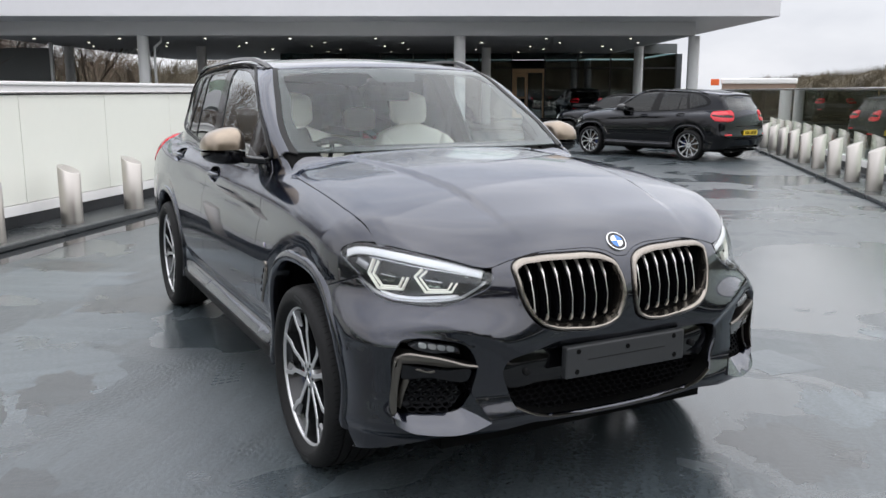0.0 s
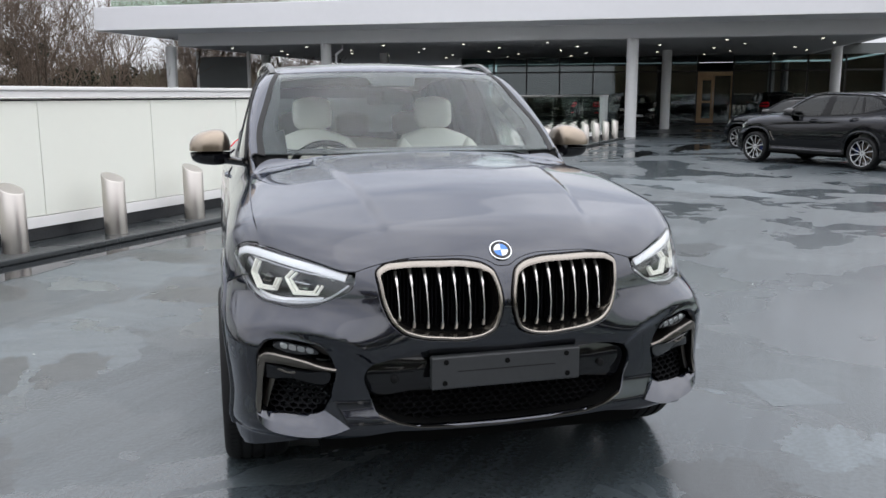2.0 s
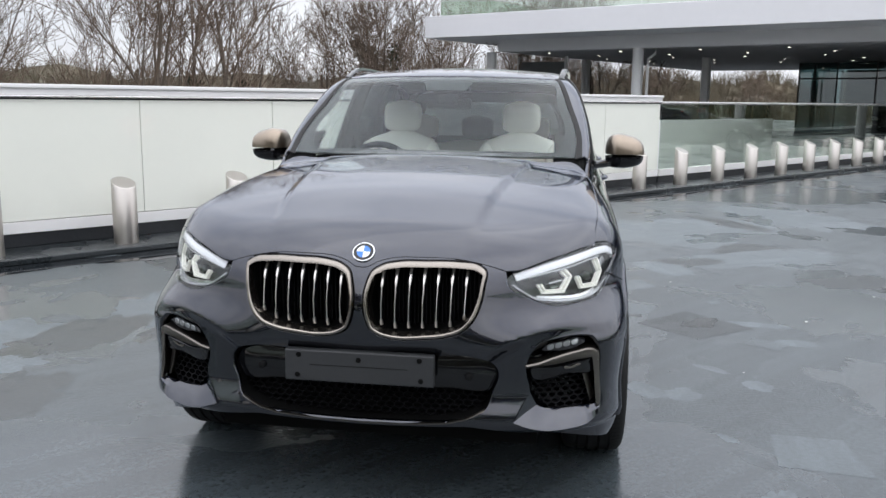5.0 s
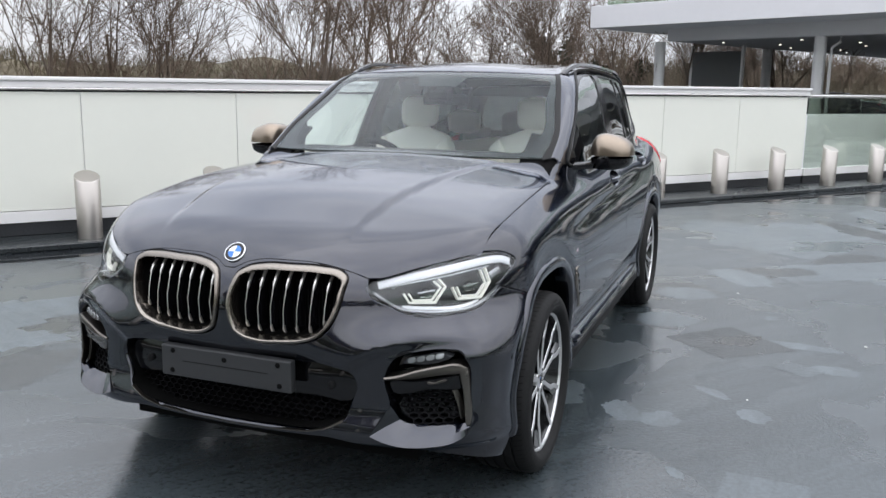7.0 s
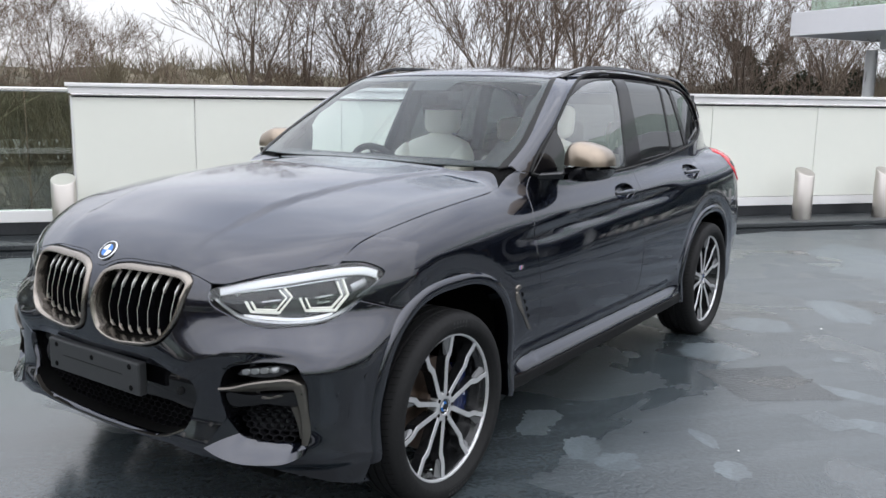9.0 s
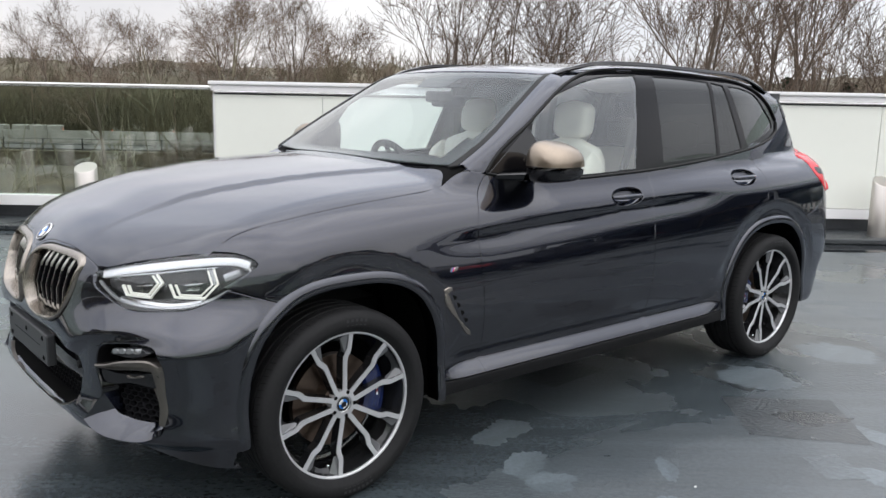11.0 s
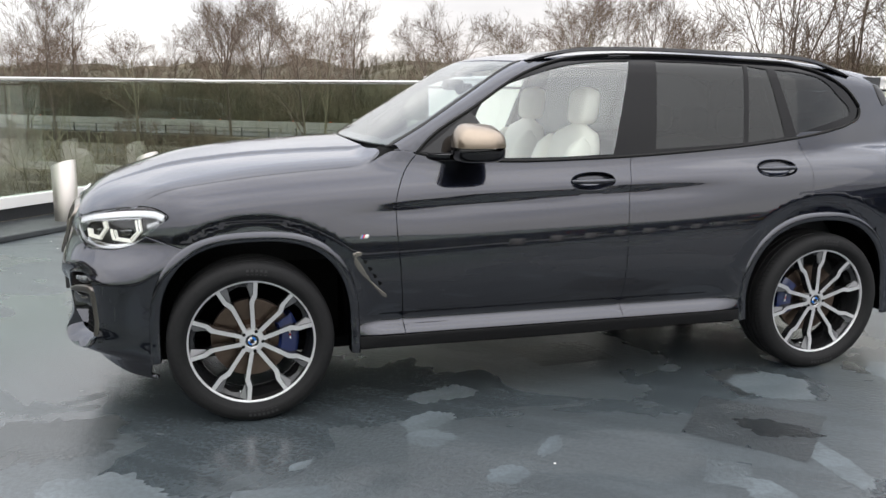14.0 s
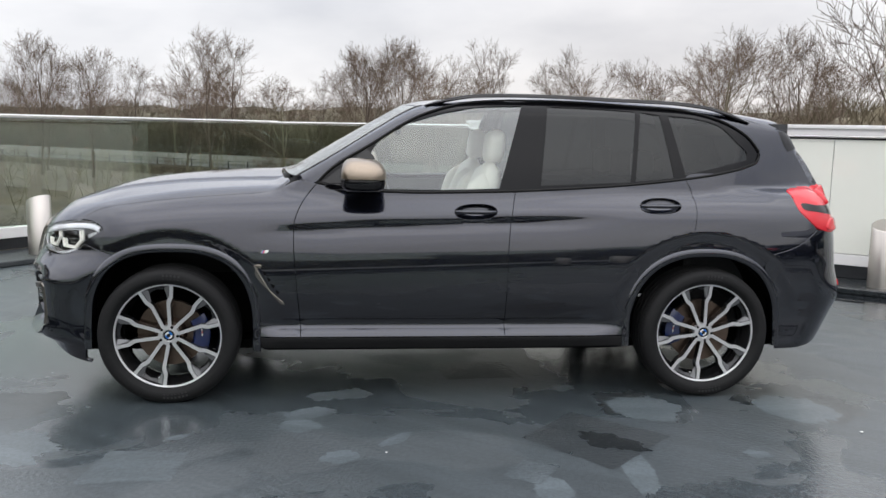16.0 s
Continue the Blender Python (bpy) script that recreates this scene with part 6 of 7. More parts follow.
def winglet():
    """The raised lip under each vent: a fang turning into a broad ledge that faces up."""
    upper = loop((0.600, 0.415), (0.618, 0.405), (0.66, 0.398), (0.73, 0.397), (0.79, 0.402), (0.818, 0.411), ds=0.012, closed=False)
    lower = loop((0.527, 0.375), (0.58, 0.355), (0.645, 0.342), (0.72, 0.343), (0.785, 0.354), (0.812, 0.372), ds=0.012, closed=False)
    u = np.linspace(0, 1, 22)
    ua, la = (np.stack([np.interp(u, np.linspace(0, 1, len(q)), q[:, k]) for k in (0, 1)], -1) for q in (upper, lower))
    proud = np.interp(u, [0, 0.4, 0.8, 1.0], [0.010, 0.020, 0.018, 0.0])
    b = FRONT(la[:, 0], la[:, 1]) + np.stack([proud, 0 * u, 0 * u], -1)
    a = FRONT(ua[:, 0], ua[:, 1]) - np.stack([np.interp(u, [0, 0.3, 0.8, 1.0], [0.040, 0.048, 0.040, 0.004]), 0 * u, 0 * u], -1)
    mid = 0.5 * (a + b) + (0.004, 0, 0.003)
    top = FRONT(np.array([0.578]), np.array([0.468]))[0] - (0.008, 0, 0)
    for m in (1, -1):
        bm = bmesh.new()
        rows = [[bm.verts.new(p * (1, m, 1)) for p in row] for row in (a - (0.03, 0, 0.01), a, mid, b, b - (0.010, 0, 0.006), b - (0.07, 0, 0.004))]
        for r0, r1 in zip(rows, rows[1:]):
            for k in range(len(u) - 1):
                bm.faces.new((r0[k], r0[k + 1], r1[k + 1], r1[k]))
        ft, fb = bm.verts.new(top * (1, m, 1)), bm.verts.new((top - (0.05, 0, 0)) * (1, m, 1))
        bm.faces.new((ft, rows[1][0], rows[2][0], rows[3][0]))
        bm.faces.new((ft, rows[3][0], rows[4][0], rows[5][0], fb))
        bm.faces.new((ft, fb, rows[0][0], rows[1][0]))
        me = mesh_of("bumper_winglet", bm, PAINT, True)
        me.set_sharp_from_angle(angle=radians(20))
        part("bumper_winglet", me, PAINT, car, "upward-facing painted lip under the vent")


winglet()

# headlamps
lamps = []
tub_rings = [cast(WRAP, LAMP, -0.002), cast(WRAP, inset(LAMP, 0.003, WRAP.scale), -0.02)]
deep = cast(WRAP, inset(LAMP, 0.012, WRAP.scale), -0.062)
hl = loft_part("headlamp", tub_rings + [deep], LAMPGREY, car, "clear headlamp with angular light rings", both=True, cap=True)
skin_data = skin_mesh(WRAP, LAMP, h=0.022, offset=0.001, skirt=0.006, edge=0.003)
for sgn, ob in zip((False, True), hl):
    part("lens", to_mesh("lens", skin_data, LENS, sgn), LENS, ob, "clear polycarbonate lens")


def on_lamp(a, b, depth):
    co = WRAP(np.atleast_1d(np.array(a, float)), np.atleast_1d(np.array(b, float)))
    return co - depth * normals_at(co)


def lamp_band(name, pts, half_h, depth, mat, label=""):
    """A flat band along a line inside the lamp."""
    line = loop(*pts, scale=WRAP.scale, ds=0.008, closed=False)
    t = np.gradient(line * (WRAP.scale, 1), axis=0)
    t /= np.linalg.norm(t, axis=1, keepdims=True)
    nrm = np.stack([-t[:, 1] / WRAP.scale, t[:, 0]], -1)
    rings = []
    for s, d in ((-1, depth + 0.012), (-1, depth + 0.002), (-0.75, depth), (0.75, depth), (1, depth + 0.002), (1, depth + 0.012)):
        q = line + s * half_h * nrm
        rings.append(on_lamp(q[:, 0], q[:, 1], d))
    for m, ob in zip((1, -1), hl):
        loft_part(name, [r * (1, m, 1) for r in rings], mat, ob, label, closed=False)


lamp_band("brow_bar", [(28.9, 0.860), (34, 0.881), (40, 0.899), (46, 0.912), (51, 0.917), (54.4, 0.912), (56.2, 0.900)], 0.0125, 0.009, FROST, "pale frosted light bar")
lamp_band("brow_bar", [(31.0, 0.857), (36, 0.871), (41, 0.882), (46, 0.893), (50.6, 0.898)], 0.0028, 0.014, LAMPEDGE, "thin bright line under the light bar")
for k, (ring, inner) in enumerate((([(33.3, 0.833), (34.3, 0.800), (39.0, 0.797), (41.1, 0.848), (39.8, 0.877)], [(34.2, 0.833), (35.0, 0.807), (38.5, 0.805), (40.2, 0.846), (38.9, 0.872)]), ([(42.4, 0.844), (43.4, 0.801), (48.5, 0.797), (50.8, 0.844), (49.9, 0.896)], [(43.4, 0.843), (44.2, 0.808), (47.9, 0.805), (49.8, 0.842), (48.9, 0.890)]))):
    lamp_band("light_ring", [(*p, 1) for p in ring], 0.0036, 0.016, DRL, "six-sided daytime light ring")
    lamp_band("light_ring", [(*p, 1) for p in inner], 0.0030, 0.020, DRL, "six-sided daytime light ring")
    (a0, z0), (a1, z1) = ring[3], ring[4]
    lamp_band("ring_backing", [(a0 - 0.7, z0 - 0.004), (a1 - 0.7, z1)], 0.011, 0.028, LAMPEDGE, "bright upright beside the ring")
lamp_band("lamp_edge", [(28.3, 0.836), (29.4, 0.820), (32.3, 0.788), (36, 0.776), (42, 0.772), (46.5, 0.778), (50.0, 0.796), (53.1, 0.828), (56.3, 0.886), (55.8, 0.903)], 0.0042, 0.010, LAMPEDGE, "bright lower edge")
lamp_band("lamp_floor", [(33, 0.789), (38, 0.783), (44, 0.781), (48, 0.788)], 0.0052, 0.022, REFLECTOR)
lamp_band("lamp_wall", [(51.8, 0.862), (54.6, 0.884)], 0.014, 0.034, LAMPEDGE, "ribbed side reflector")
for a, b in ((37.6, 0.838), (46.6, 0.846)):
    lamp_band("lamp_shutter", [(a - 1.6, b - 0.005), (a + 1.6, b + 0.001)], 0.0026, 0.026, REFLECTOR, "bright shutter edge")
    lamp_band("lamp_shutter", [(a - 1.2, b - 0.022), (a + 1.0, b - 0.020)], 0.0036, 0.028, REFLECTOR)
    c = on_lamp(a, b - 0.010, 0.046)[0]
    for m, ob in zip((1, -1), hl):
        bm = bmesh.new()
        bmesh.ops.create_uvsphere(bm, u_segments=20, v_segments=12, radius=0.021)
        part("projector", bm, GLOSSBLACK, ob, "dark projector lens", smooth=True, m=pose(c[0], c[1] * m, c[2]))
c = on_lamp(31.6, 0.858, 0.030)[0]
for m, ob in zip((1, -1), hl):
    bm = bmesh.new()
    bmesh.ops.create_uvsphere(bm, u_segments=12, v_segments=8, radius=0.009)
    part("marker_bulb", bm, REFLECTOR, ob, smooth=True, m=pose(c[0], c[1] * m, c[2]))


# ---- roundel badge ----
def badge(parent, m, r):
    """A plain roundel: dark ring, blue and pale quarters."""
    ob = part("badge", boxes((-r * 0.3, r * 0.3, -r * 0.3, r * 0.3, -0.003, 0.0)), GLOSSBLACK, parent, "round badge with blue and pale quarters", m=m)
    bm = bmesh.new()
    lathe_bm(bm, [(r, -0.002), (r, 0.002), (r * 0.96, 0.0035), (r * 0.90, 0.003)], 36)
    part("rim", bm, CHROME, ob, smooth=True)
    bm = bmesh.new()
    lathe_bm(bm, [(r * 0.90, 0.0028), (r * 0.62, 0.0034)], 36)
    part("ring", bm, GLOSSBLACK, ob, smooth=True)
    for k in range(4):
        bm = bmesh.new()
        arc = [bm.verts.new((r * 0.62 * math.cos(a), r * 0.62 * math.sin(a), 0.0036)) for a in np.radians(np.linspace(90 * k, 90 * k + 90, 9))]
        bm.faces.new([bm.verts.new((0, 0, 0.0042))] + arc)
        part("quarter", bm, BADGEBLUE if k % 2 else BADGEWHITE, ob)
    return ob


bp = TOP(np.array([2.172]), np.array([0.0]))[0]
bn = normals_at(bp[None])[0]
rot = Vector(bn).to_track_quat("Z", "Y").to_matrix().to_4x4()
badge(car, Matrix.Translation(Vector(bp) + 0.002 * Vector(bn)) @ Matrix.Rotation(math.atan2(bn[0], bn[2]), 4, "Y") @ pose(0, 0, 0, 0, 0, 0), 0.039)

# ---- mirrors ----
def shell(name, fn, mat, parent, nu=28, nv=18, label=""):
    """A closed rounded body from fn(u, v), for both sides of the car."""
    obs = []
    for m in (1, -1):
        bm = bmesh.new()
        rows = []
        for i in range(nv + 1):
            rows.append([bm.verts.new(np.array(fn(2 * math.pi * j / nu, i / nv)) * (1, m, 1)) for j in range(nu)])
        for a, b in zip(rows, rows[1:]):
            for j in range(nu):
                bm.faces.new((a[j], a[(j + 1) % nu], b[(j + 1) % nu], b[j]))
        bmesh.ops.remove_doubles(bm, verts=bm.verts[:], dist=1e-5)
        obs.append(part(name, mesh_of(name, bm, mat, True), mat, parent[0 if m > 0 else 1] if isinstance(parent, list) else parent, label))
    return obs


def mirror_cap(u, v):
    """Rounded box, high at the inner end, from its equator upward and over the front."""
    lat = v * math.pi / 2
    cx, cy = math.cos(u), math.sin(u)
    rad = max(0.0, math.cos(lat)) ** (0.72 if cy > 0 else 0.5)
    x = 0.436 + 0.116 * power(cx, 0.72) * rad
    y = 0.945 + (0.108 if cy > 0 else 0.090) * power(cy, 0.70) * rad
    z = 1.180 + 0.102 * power(math.sin(lat), 0.78) - 0.16 * max(0, y - 0.93) * math.sin(lat) - 0.07 * (0.45 - x) * math.sin(lat)
    return x + 0.06 * max(0.0, 0.95 - y), y, z


def mirror_base(u, v):
    lat = -math.pi / 2 + v * (math.pi / 2 - 0.08)
    cx, cy = math.cos(u), math.sin(u)
    rad = max(0.0, math.cos(lat)) ** 0.42
    x = 0.436 + 0.1145 * power(cx, 0.72) * rad
    y = 0.944 + (0.1065 if cy > 0 else 0.0885) * power(cy, 0.70) * rad
    return x + 0.06 * max(0.0, 0.95 - y), y, 1.178 + (0.070 - 0.12 * max(0.0, y - 0.95)) * power(math.sin(lat), 0.7)


mirrors = shell("door_mirror", mirror_base, GLOSSBLACK, car, label="door mirror with a bronze cap on a black foot")
shell("cap", mirror_cap, MIRRORCAP, mirrors, label="satin bronze mirror cap")
for m, ob in zip((1, -1), mirrors):
    rings = []
    for s in np.linspace(0, 1, 6):
        cx, cy, cz = 0.575 - 0.085 * s, 0.800 + 0.085 * s, 1.128 + 0.006 * s
        rings.append([(cx + 0.060 * power(math.cos(a), 0.7), (cy + 0.012 * math.sin(a) * math.cos(a)) * m, cz + 0.019 * power(math.sin(a), 0.7)) for a in np.linspace(0, 2 * math.pi, 16, endpoint=False)])
    loft_part("mirror_arm", rings, GLOSSBLACK, ob)
    bm = boxes((0.330, 0.334, 0.89, 1.0, 1.135, 1.205), bevel=0.001)
    glass = part("mirror_glass", bm, CHROME, ob)
    if m < 0:
        glass.data.transform(Matrix.Diagonal((1, -1, 1, 1)))
        glass.data.flip_normals()
sail = loop((0.655, 1.150, 1), (0.42, 1.328, 1), (0.392, 1.30), (0.350, 1.118, 1), (0.5, 1.125))
skin("mirror_sail", SIDE, sail, GLOSSBLACK, car, both=True, h=0.03, offset=0.001)

# ---- handles, rails, badges on the side ----
for k, (x0, z0, doors) in enumerate(((-0.156, 1.007, doors_f), (-1.160, 1.047, doors_r))):
    cup, bowl = CUPS[k], []
    for d, depth in ((0.0, 0.001), (0.004, 0.008), (0.010, 0.022), (0.020, 0.034), (0.030, 0.038)):
        q = inset(cup, d)
        c = SIDE(q[:, 0], q[:, 1])
        c[:, 1] -= depth
        bowl.append(c)
    xs = np.linspace(x0 - 0.108, x0 + 0.108, 15)
    base = SIDE(xs, np.full(15, z0 - 0.004))
    rings = []
    for i, p in enumerate(base):
        u = (i / 14) * 2 - 1
        hh, dd = 0.0125 * (1 - 0.35 * u * u), 0.012 + 0.022 * (1 - u**4)
        rings.append([(p[0], p[1] + dd * (0.55 + 0.45 * math.cos(a)) - 0.010, p[2] + hh * power(math.sin(a), 0.8) + 0.004) for a in np.linspace(0, 2 * math.pi, 14, endpoint=False)])
    for m, ob in zip((1, -1), doors):
        loft_part("handle_recess", [r * (1, m, 1) for r in bowl], PAINT, ob, cap=True)
        loft_part("handle", [np.array(r) * (1, m, 1) for r in rings], PAINT, ob, "body-coloured pull handle")

RX = np.linspace(0.10, -1.74, 34)
for m in (1, -1):
    rail_rings = []
    for i, x in enumerate(RX):
        yy = float(DITCH_Y(x)) + 0.014
        zz = float(TOP(np.array([x]), np.array([yy]))[0, 2])
        u = i / 33
        lift = 0.038 * min(1, math.sin(math.pi * min(1, max(0, u))) * 2.4) ** 0.7
        rail_rings.append([(x, m * (yy + dy), zz + dz) for dy, dz in ((-0.016, lift * 0.72), (-0.012, lift + 0.004), (0.008, lift + 0.004), (0.017, lift * 0.66), (0.013, max(-0.004, lift - 0.016)), (-0.012, max(-0.004, lift - 0.016)))])
    rail = loft_part("roof_rail", rail_rings, GLOSSBLACK, car, "gloss black raised roof rail", cap=True)

for m in (False, True):
    vent_l = loop((0.992, 0.722), (0.984, 0.727), (0.955, 0.726), (0.953, 0.719), (0.970, 0.712), (0.868, 0.552), (0.845, 0.530), (0.843, 0.520), (0.852, 0.521), (0.878, 0.546), (0.982, 0.706), ds=0.005)
    d = skin_mesh(SIDE, vent_l, h=0.012, offset=0.006, skirt=0.01, edge=0.003)
    w = part("wing_vent", to_mesh("wing_vent", d, CERIUM, m), CERIUM, car, "slanted bronze wing vent trim")
    for k in range(4):
        u = 0.06 + 0.21 * k
        tx, tz = 0.956 - 0.102 * u, 0.708 - 0.160 * u
        tooth = loop((tx, tz, 1), (tx - 0.015, tz - 0.006, 1), (tx - 0.020, tz - 0.014, 1), (tx - 0.010, tz - 0.022, 1), ds=0.006)
        d2 = skin_mesh(SIDE, tooth, h=0.012, offset=0.0012, skirt=0.003, edge=0.001, gap=0.0)
        part("vent_opening", to_mesh("vent_opening", d2, DEEPBLACK, m), DEEPBLACK, w)
    for k, (mat, x0, x1) in enumerate(((LENSGREY, 0.960, 0.955), (BADGEBLUE, 0.954, 0.950), (BADGERED, 0.949, 0.944), (CHROME, 0.942, 0.926))):
        tag = loop((x0, 0.789, 1), (x0 - 0.008, 0.804, 1), (x1 - 0.008, 0.804, 1), (x1, 0.789, 1), ds=0.01)
        d3 = skin_mesh(SIDE, tag, h=0.01, offset=0.002, skirt=0.002, edge=0.0005, gap=0.0)
        if k == 0:
            tagb = part("wing_badge", to_mesh("wing_badge", d3, mat, m), mat, car, "small striped wing badge")
        else:
            part("stripe", to_mesh("stripe", d3, mat, m), mat, tagb)
    s = SIDE(np.array([1.884]), np.array([0.594]))[0]
    bm = bmesh.new()
    lathe_bm(bm, [(0.011, 0), (0.011, 0.002), (0.0, 0.0025)], 14)
    ns = normals_at(s[None])[0] * ((1, -1, 1) if m else (1, 1, 1))
    part("side_sensor", bm, PAINT, car, m=Matrix.Translation(s * ((1, -1, 1) if m else (1, 1, 1))) @ Vector(ns).to_track_quat("Z", "Y").to_matrix().to_4x4())

# wipers on the cowl
for m0, x0, y0, x1, y1 in ((0, 0.905, 0.05, 0.845, -0.56), (1, 0.850, 0.56, 0.900, 0.02)):
    n = 14
    xs, ys = np.linspace(x0, x1, n), np.linspace(y0, y1, n)
    p = TOP(xs, ys)
    bm = bmesh.new()
    tube_bm(bm, [Vector(q) + Vector((0.030, 0, -0.022)) for q in p], 0.006, 6)
    part("wiper", bm, MATTBLACK, car, smooth=True)
cowl = np.linspace(-0.70, 0.70, 24)
loft_part("cowl_panel", [np.stack([0.935 - 0.17 * cowl**2, cowl, TOP(0.935 - 0.17 * cowl**2, cowl)[:, 2] - 0.030], -1), np.stack([0.87 - 0.215 * cowl**2, cowl, TOP(0.935 - 0.17 * cowl**2, cowl)[:, 2] - 0.030], -1)], MATTBLACK, car, closed=False)

# closed underside and inner shell
bm = boxes((-2.15, 2.0, -0.60, 0.60, 0.21, 0.26), (-0.95, 0.95, -0.74, 0.74, 0.235, 0.27))
part("floor_pan", bm, DEEPBLACK, car)
part("bulkhead", boxes((0.78, 0.84, -0.72, 0.72, 0.26, 1.05), (1.0, 2.04, -0.48, 0.48, 0.27, 0.62)), DEEPBLACK, car)

# ---- wheels ----
# reflected light on the spoke flanks, put in as a lighter grey
RIMLIT = plain("lit_wheel_paint", (0.17, 0.172, 0.178), 0.3, 0.5, coat=0.3)


def wheel(parent, x, side, caliper_turn):
    """A tyre, a five double-spoke rim, brake disc and caliper; local y points outward."""
    hub = 0.355
    m = pose(x, side * 0.81, hub) if side > 0 else pose(x, side * 0.81, hub, 0, 0, 180)
    bm = bmesh.new()
    prof = [(0.270, 0.096), (0.277, 0.104), (0.282, 0.113), (0.294, 0.1205), (0.297, 0.1225), (0.312, 0.1235), (0.326, 0.1205), (0.330, 0.119), (0.343, 0.110), (0.350, 0.100), (0.3545, 0.085)]
    grooves = []
    for c in (0.062, 0.022):
        grooves += [(0.356, c + 0.006), (0.349, c + 0.005), (0.349, c - 0.005), (0.356, c - 0.006)]
    full = prof + grooves + [(0.357, 0.0)] + [(r, -y) for r, y in (prof + grooves)[::-1]]
    lathe_bm(bm, full, 96, "y")
    for v in bm.verts:
        if v.co.z < -0.349:
            v.co.z = max(v.co.z, -0.3545)
    tyre = part("wheel", bm, RUBBER, parent, "black tyre on a two-tone double-spoke alloy wheel", smooth=True, m=m)
    tyre.data.set_sharp_from_angle(angle=radians(35))
    bm = bmesh.new()
    for k in range(90):
        a = 2 * math.pi * k / 90
        for y0, y1, sk in ((0.070, 0.100, 0.02), (-0.100, -0.070, -0.02)):
            vs = [bm.verts.new((r * math.cos(a + da), y, r * math.sin(a + da))) for r, y, da in ((0.3562, y0, 0), (0.3562, y0, 0.006), (0.3525, y1, 0.006 + sk), (0.3525, y1, sk))]
            bm.faces.new(vs)
    tagged(part("tread_cut", bm, DEEPBLACK, tyre), kind="stuff")
    # raised sidewall marks
    bm = bmesh.new()
    for centre, n in ((math.pi / 2 + 0.10, 5), (-math.pi / 2 - 0.1, 7)):
        for k in range(n):
            a = centre + (k - n / 2) * 0.060
            vs = [bm.verts.new((r * math.cos(a + d), 0.1243 - abs(r - 0.312) * 0.12, r * math.sin(a + d))) for r, d in ((0.302, 0), (0.302, 0.034), (0.326, 0.034), (0.326, 0))]
            bm.faces.new(vs)
    tagged(part("sidewall_mark", bm, RUBBERMARK, tyre), kind="stuff")
    bm = bmesh.new()
    lathe_bm(bm, [(0.270, -0.095), (0.250, -0.075), (0.240, -0.03), (0.240, 0.010), (0.246, 0.014), (0.246, 0.030), (0.251, 0.034), (0.251, 0.052), (0.257, 0.060), (0.258, 0.080), (0.266, 0.092)], 72, "y")
    rim = part("rim", bm, RIMDARK, tyre, "dark wheel barrel", smooth=True)
    bm = bmesh.new()
    lathe_bm(bm, [(0.2625, 0.078), (0.2635, 0.0945), (0.2655, 0.0970), (0.2760, 0.0985), (0.2785, 0.096), (0.2785, 0.09)], 96, "y")
    part("rim_lip", bm, SILVER, rim, "machined rim edge", smooth=True)
    shape = [(0.046, 20.5, 0.0098), (0.080, 17.2, 0.0096), (0.120, 15.4, 0.0094), (0.163, 14.4, 0.0096), (0.177, 14.7, 0.0112), (0.196, 17.2, 0.0116), (0.208, 18.2, 0.0098), (0.240, 18.0, 0.0092), (0.2665, 17.9, 0.0098)]
    for k in range(5):
        for s in (1, -1):
            face, mid, back = [], [], []
            for r, a, w in shape:
                ang = radians(90 - 13 - 72 * k + s * a)
                c, d = np.array([math.cos(ang), math.sin(ang)]), np.array([-math.sin(ang), math.cos(ang)])
                y = 0.078 + 0.016 * (r / 0.26) ** 2
                row = []
                for off, yy in ((-w * 1.3, y - 0.040), (-w, y - 0.003), (-w * 0.88, y), (w * 0.88, y), (w, y - 0.003), (w * 1.3, y - 0.040)):
                    p = r * c + off * d
                    row.append((p[0], yy, p[1]))
                face.append(row)
            bm = bmesh.new()
            rows = [[bm.verts.new(p) for p in row] for row in face]
            for a_, b_ in zip(rows, rows[1:]):
                for i in range(5):
                    f = bm.faces.new((a_[i], a_[i + 1], b_[i + 1], b_[i]))
                    f.material_index = 0 if i in (1, 2, 3) else 1
            # dark pocket flank beside the outer spoke end
            bmesh.ops.recalc_face_normals(bm, faces=bm.faces[:])
            me = bpy.data.meshes.new("spoke")
            bm.to_mesh(me)
            bm.free()
            me.materials.append(SILVER)
            me.materials.append(RIMDARK)
            part("spoke", me, SILVER, rim, "machined face with dark flanks")
            q = [radians(90 - 13 - 72 * k + s * t) for t in (14.6, 12.0, 8.6, 15.6)]
            bm = bmesh.new()
            vs = [bm.verts.new((r * math.cos(a), y, r * math.sin(a))) for a, r, y in zip(q, (0.188, 0.198, 0.264, 0.264), (0.082, 0.070, 0.078, 0.090))]
            bm.faces.new(vs if s > 0 else vs[::-1])
            part("spoke_flank", bm, RIMLIT, rim, "flank with its reflected light painted grey")
        ang = [radians(90 - 13 - 72 * k + t) for t in (-17.2, -8, 0, 8, 17.2)]
        bm = bmesh.new()
        o = [bm.verts.new((0.2645 * math.cos(a), 0.084, 0.2645 * math.sin(a))) for a in ang]
        i_ = [bm.verts.new((r * math.cos(a), 0.066, r * math.sin(a))) for a, r in zip(ang, (0.206, 0.240, 0.246, 0.240, 0.206))]
        for a in range(4):
            bm.faces.new((o[a], o[a + 1], i_[a + 1], i_[a]))
        part("spoke_pocket", bm, RIMDARK, rim, smooth=True)
    bm = bmesh.new()
    lathe_bm(bm, [(0.052, 0.040), (0.054, 0.072), (0.051, 0.0785), (0.034, 0.0795), (0.033, 0.074), (0.0, 0.074)], 40, "y")
    part("hub", bm, SILVER, rim, "machined hub", smooth=True).data.set_sharp_from_angle(angle=radians(40))
    bm = bmesh.new()
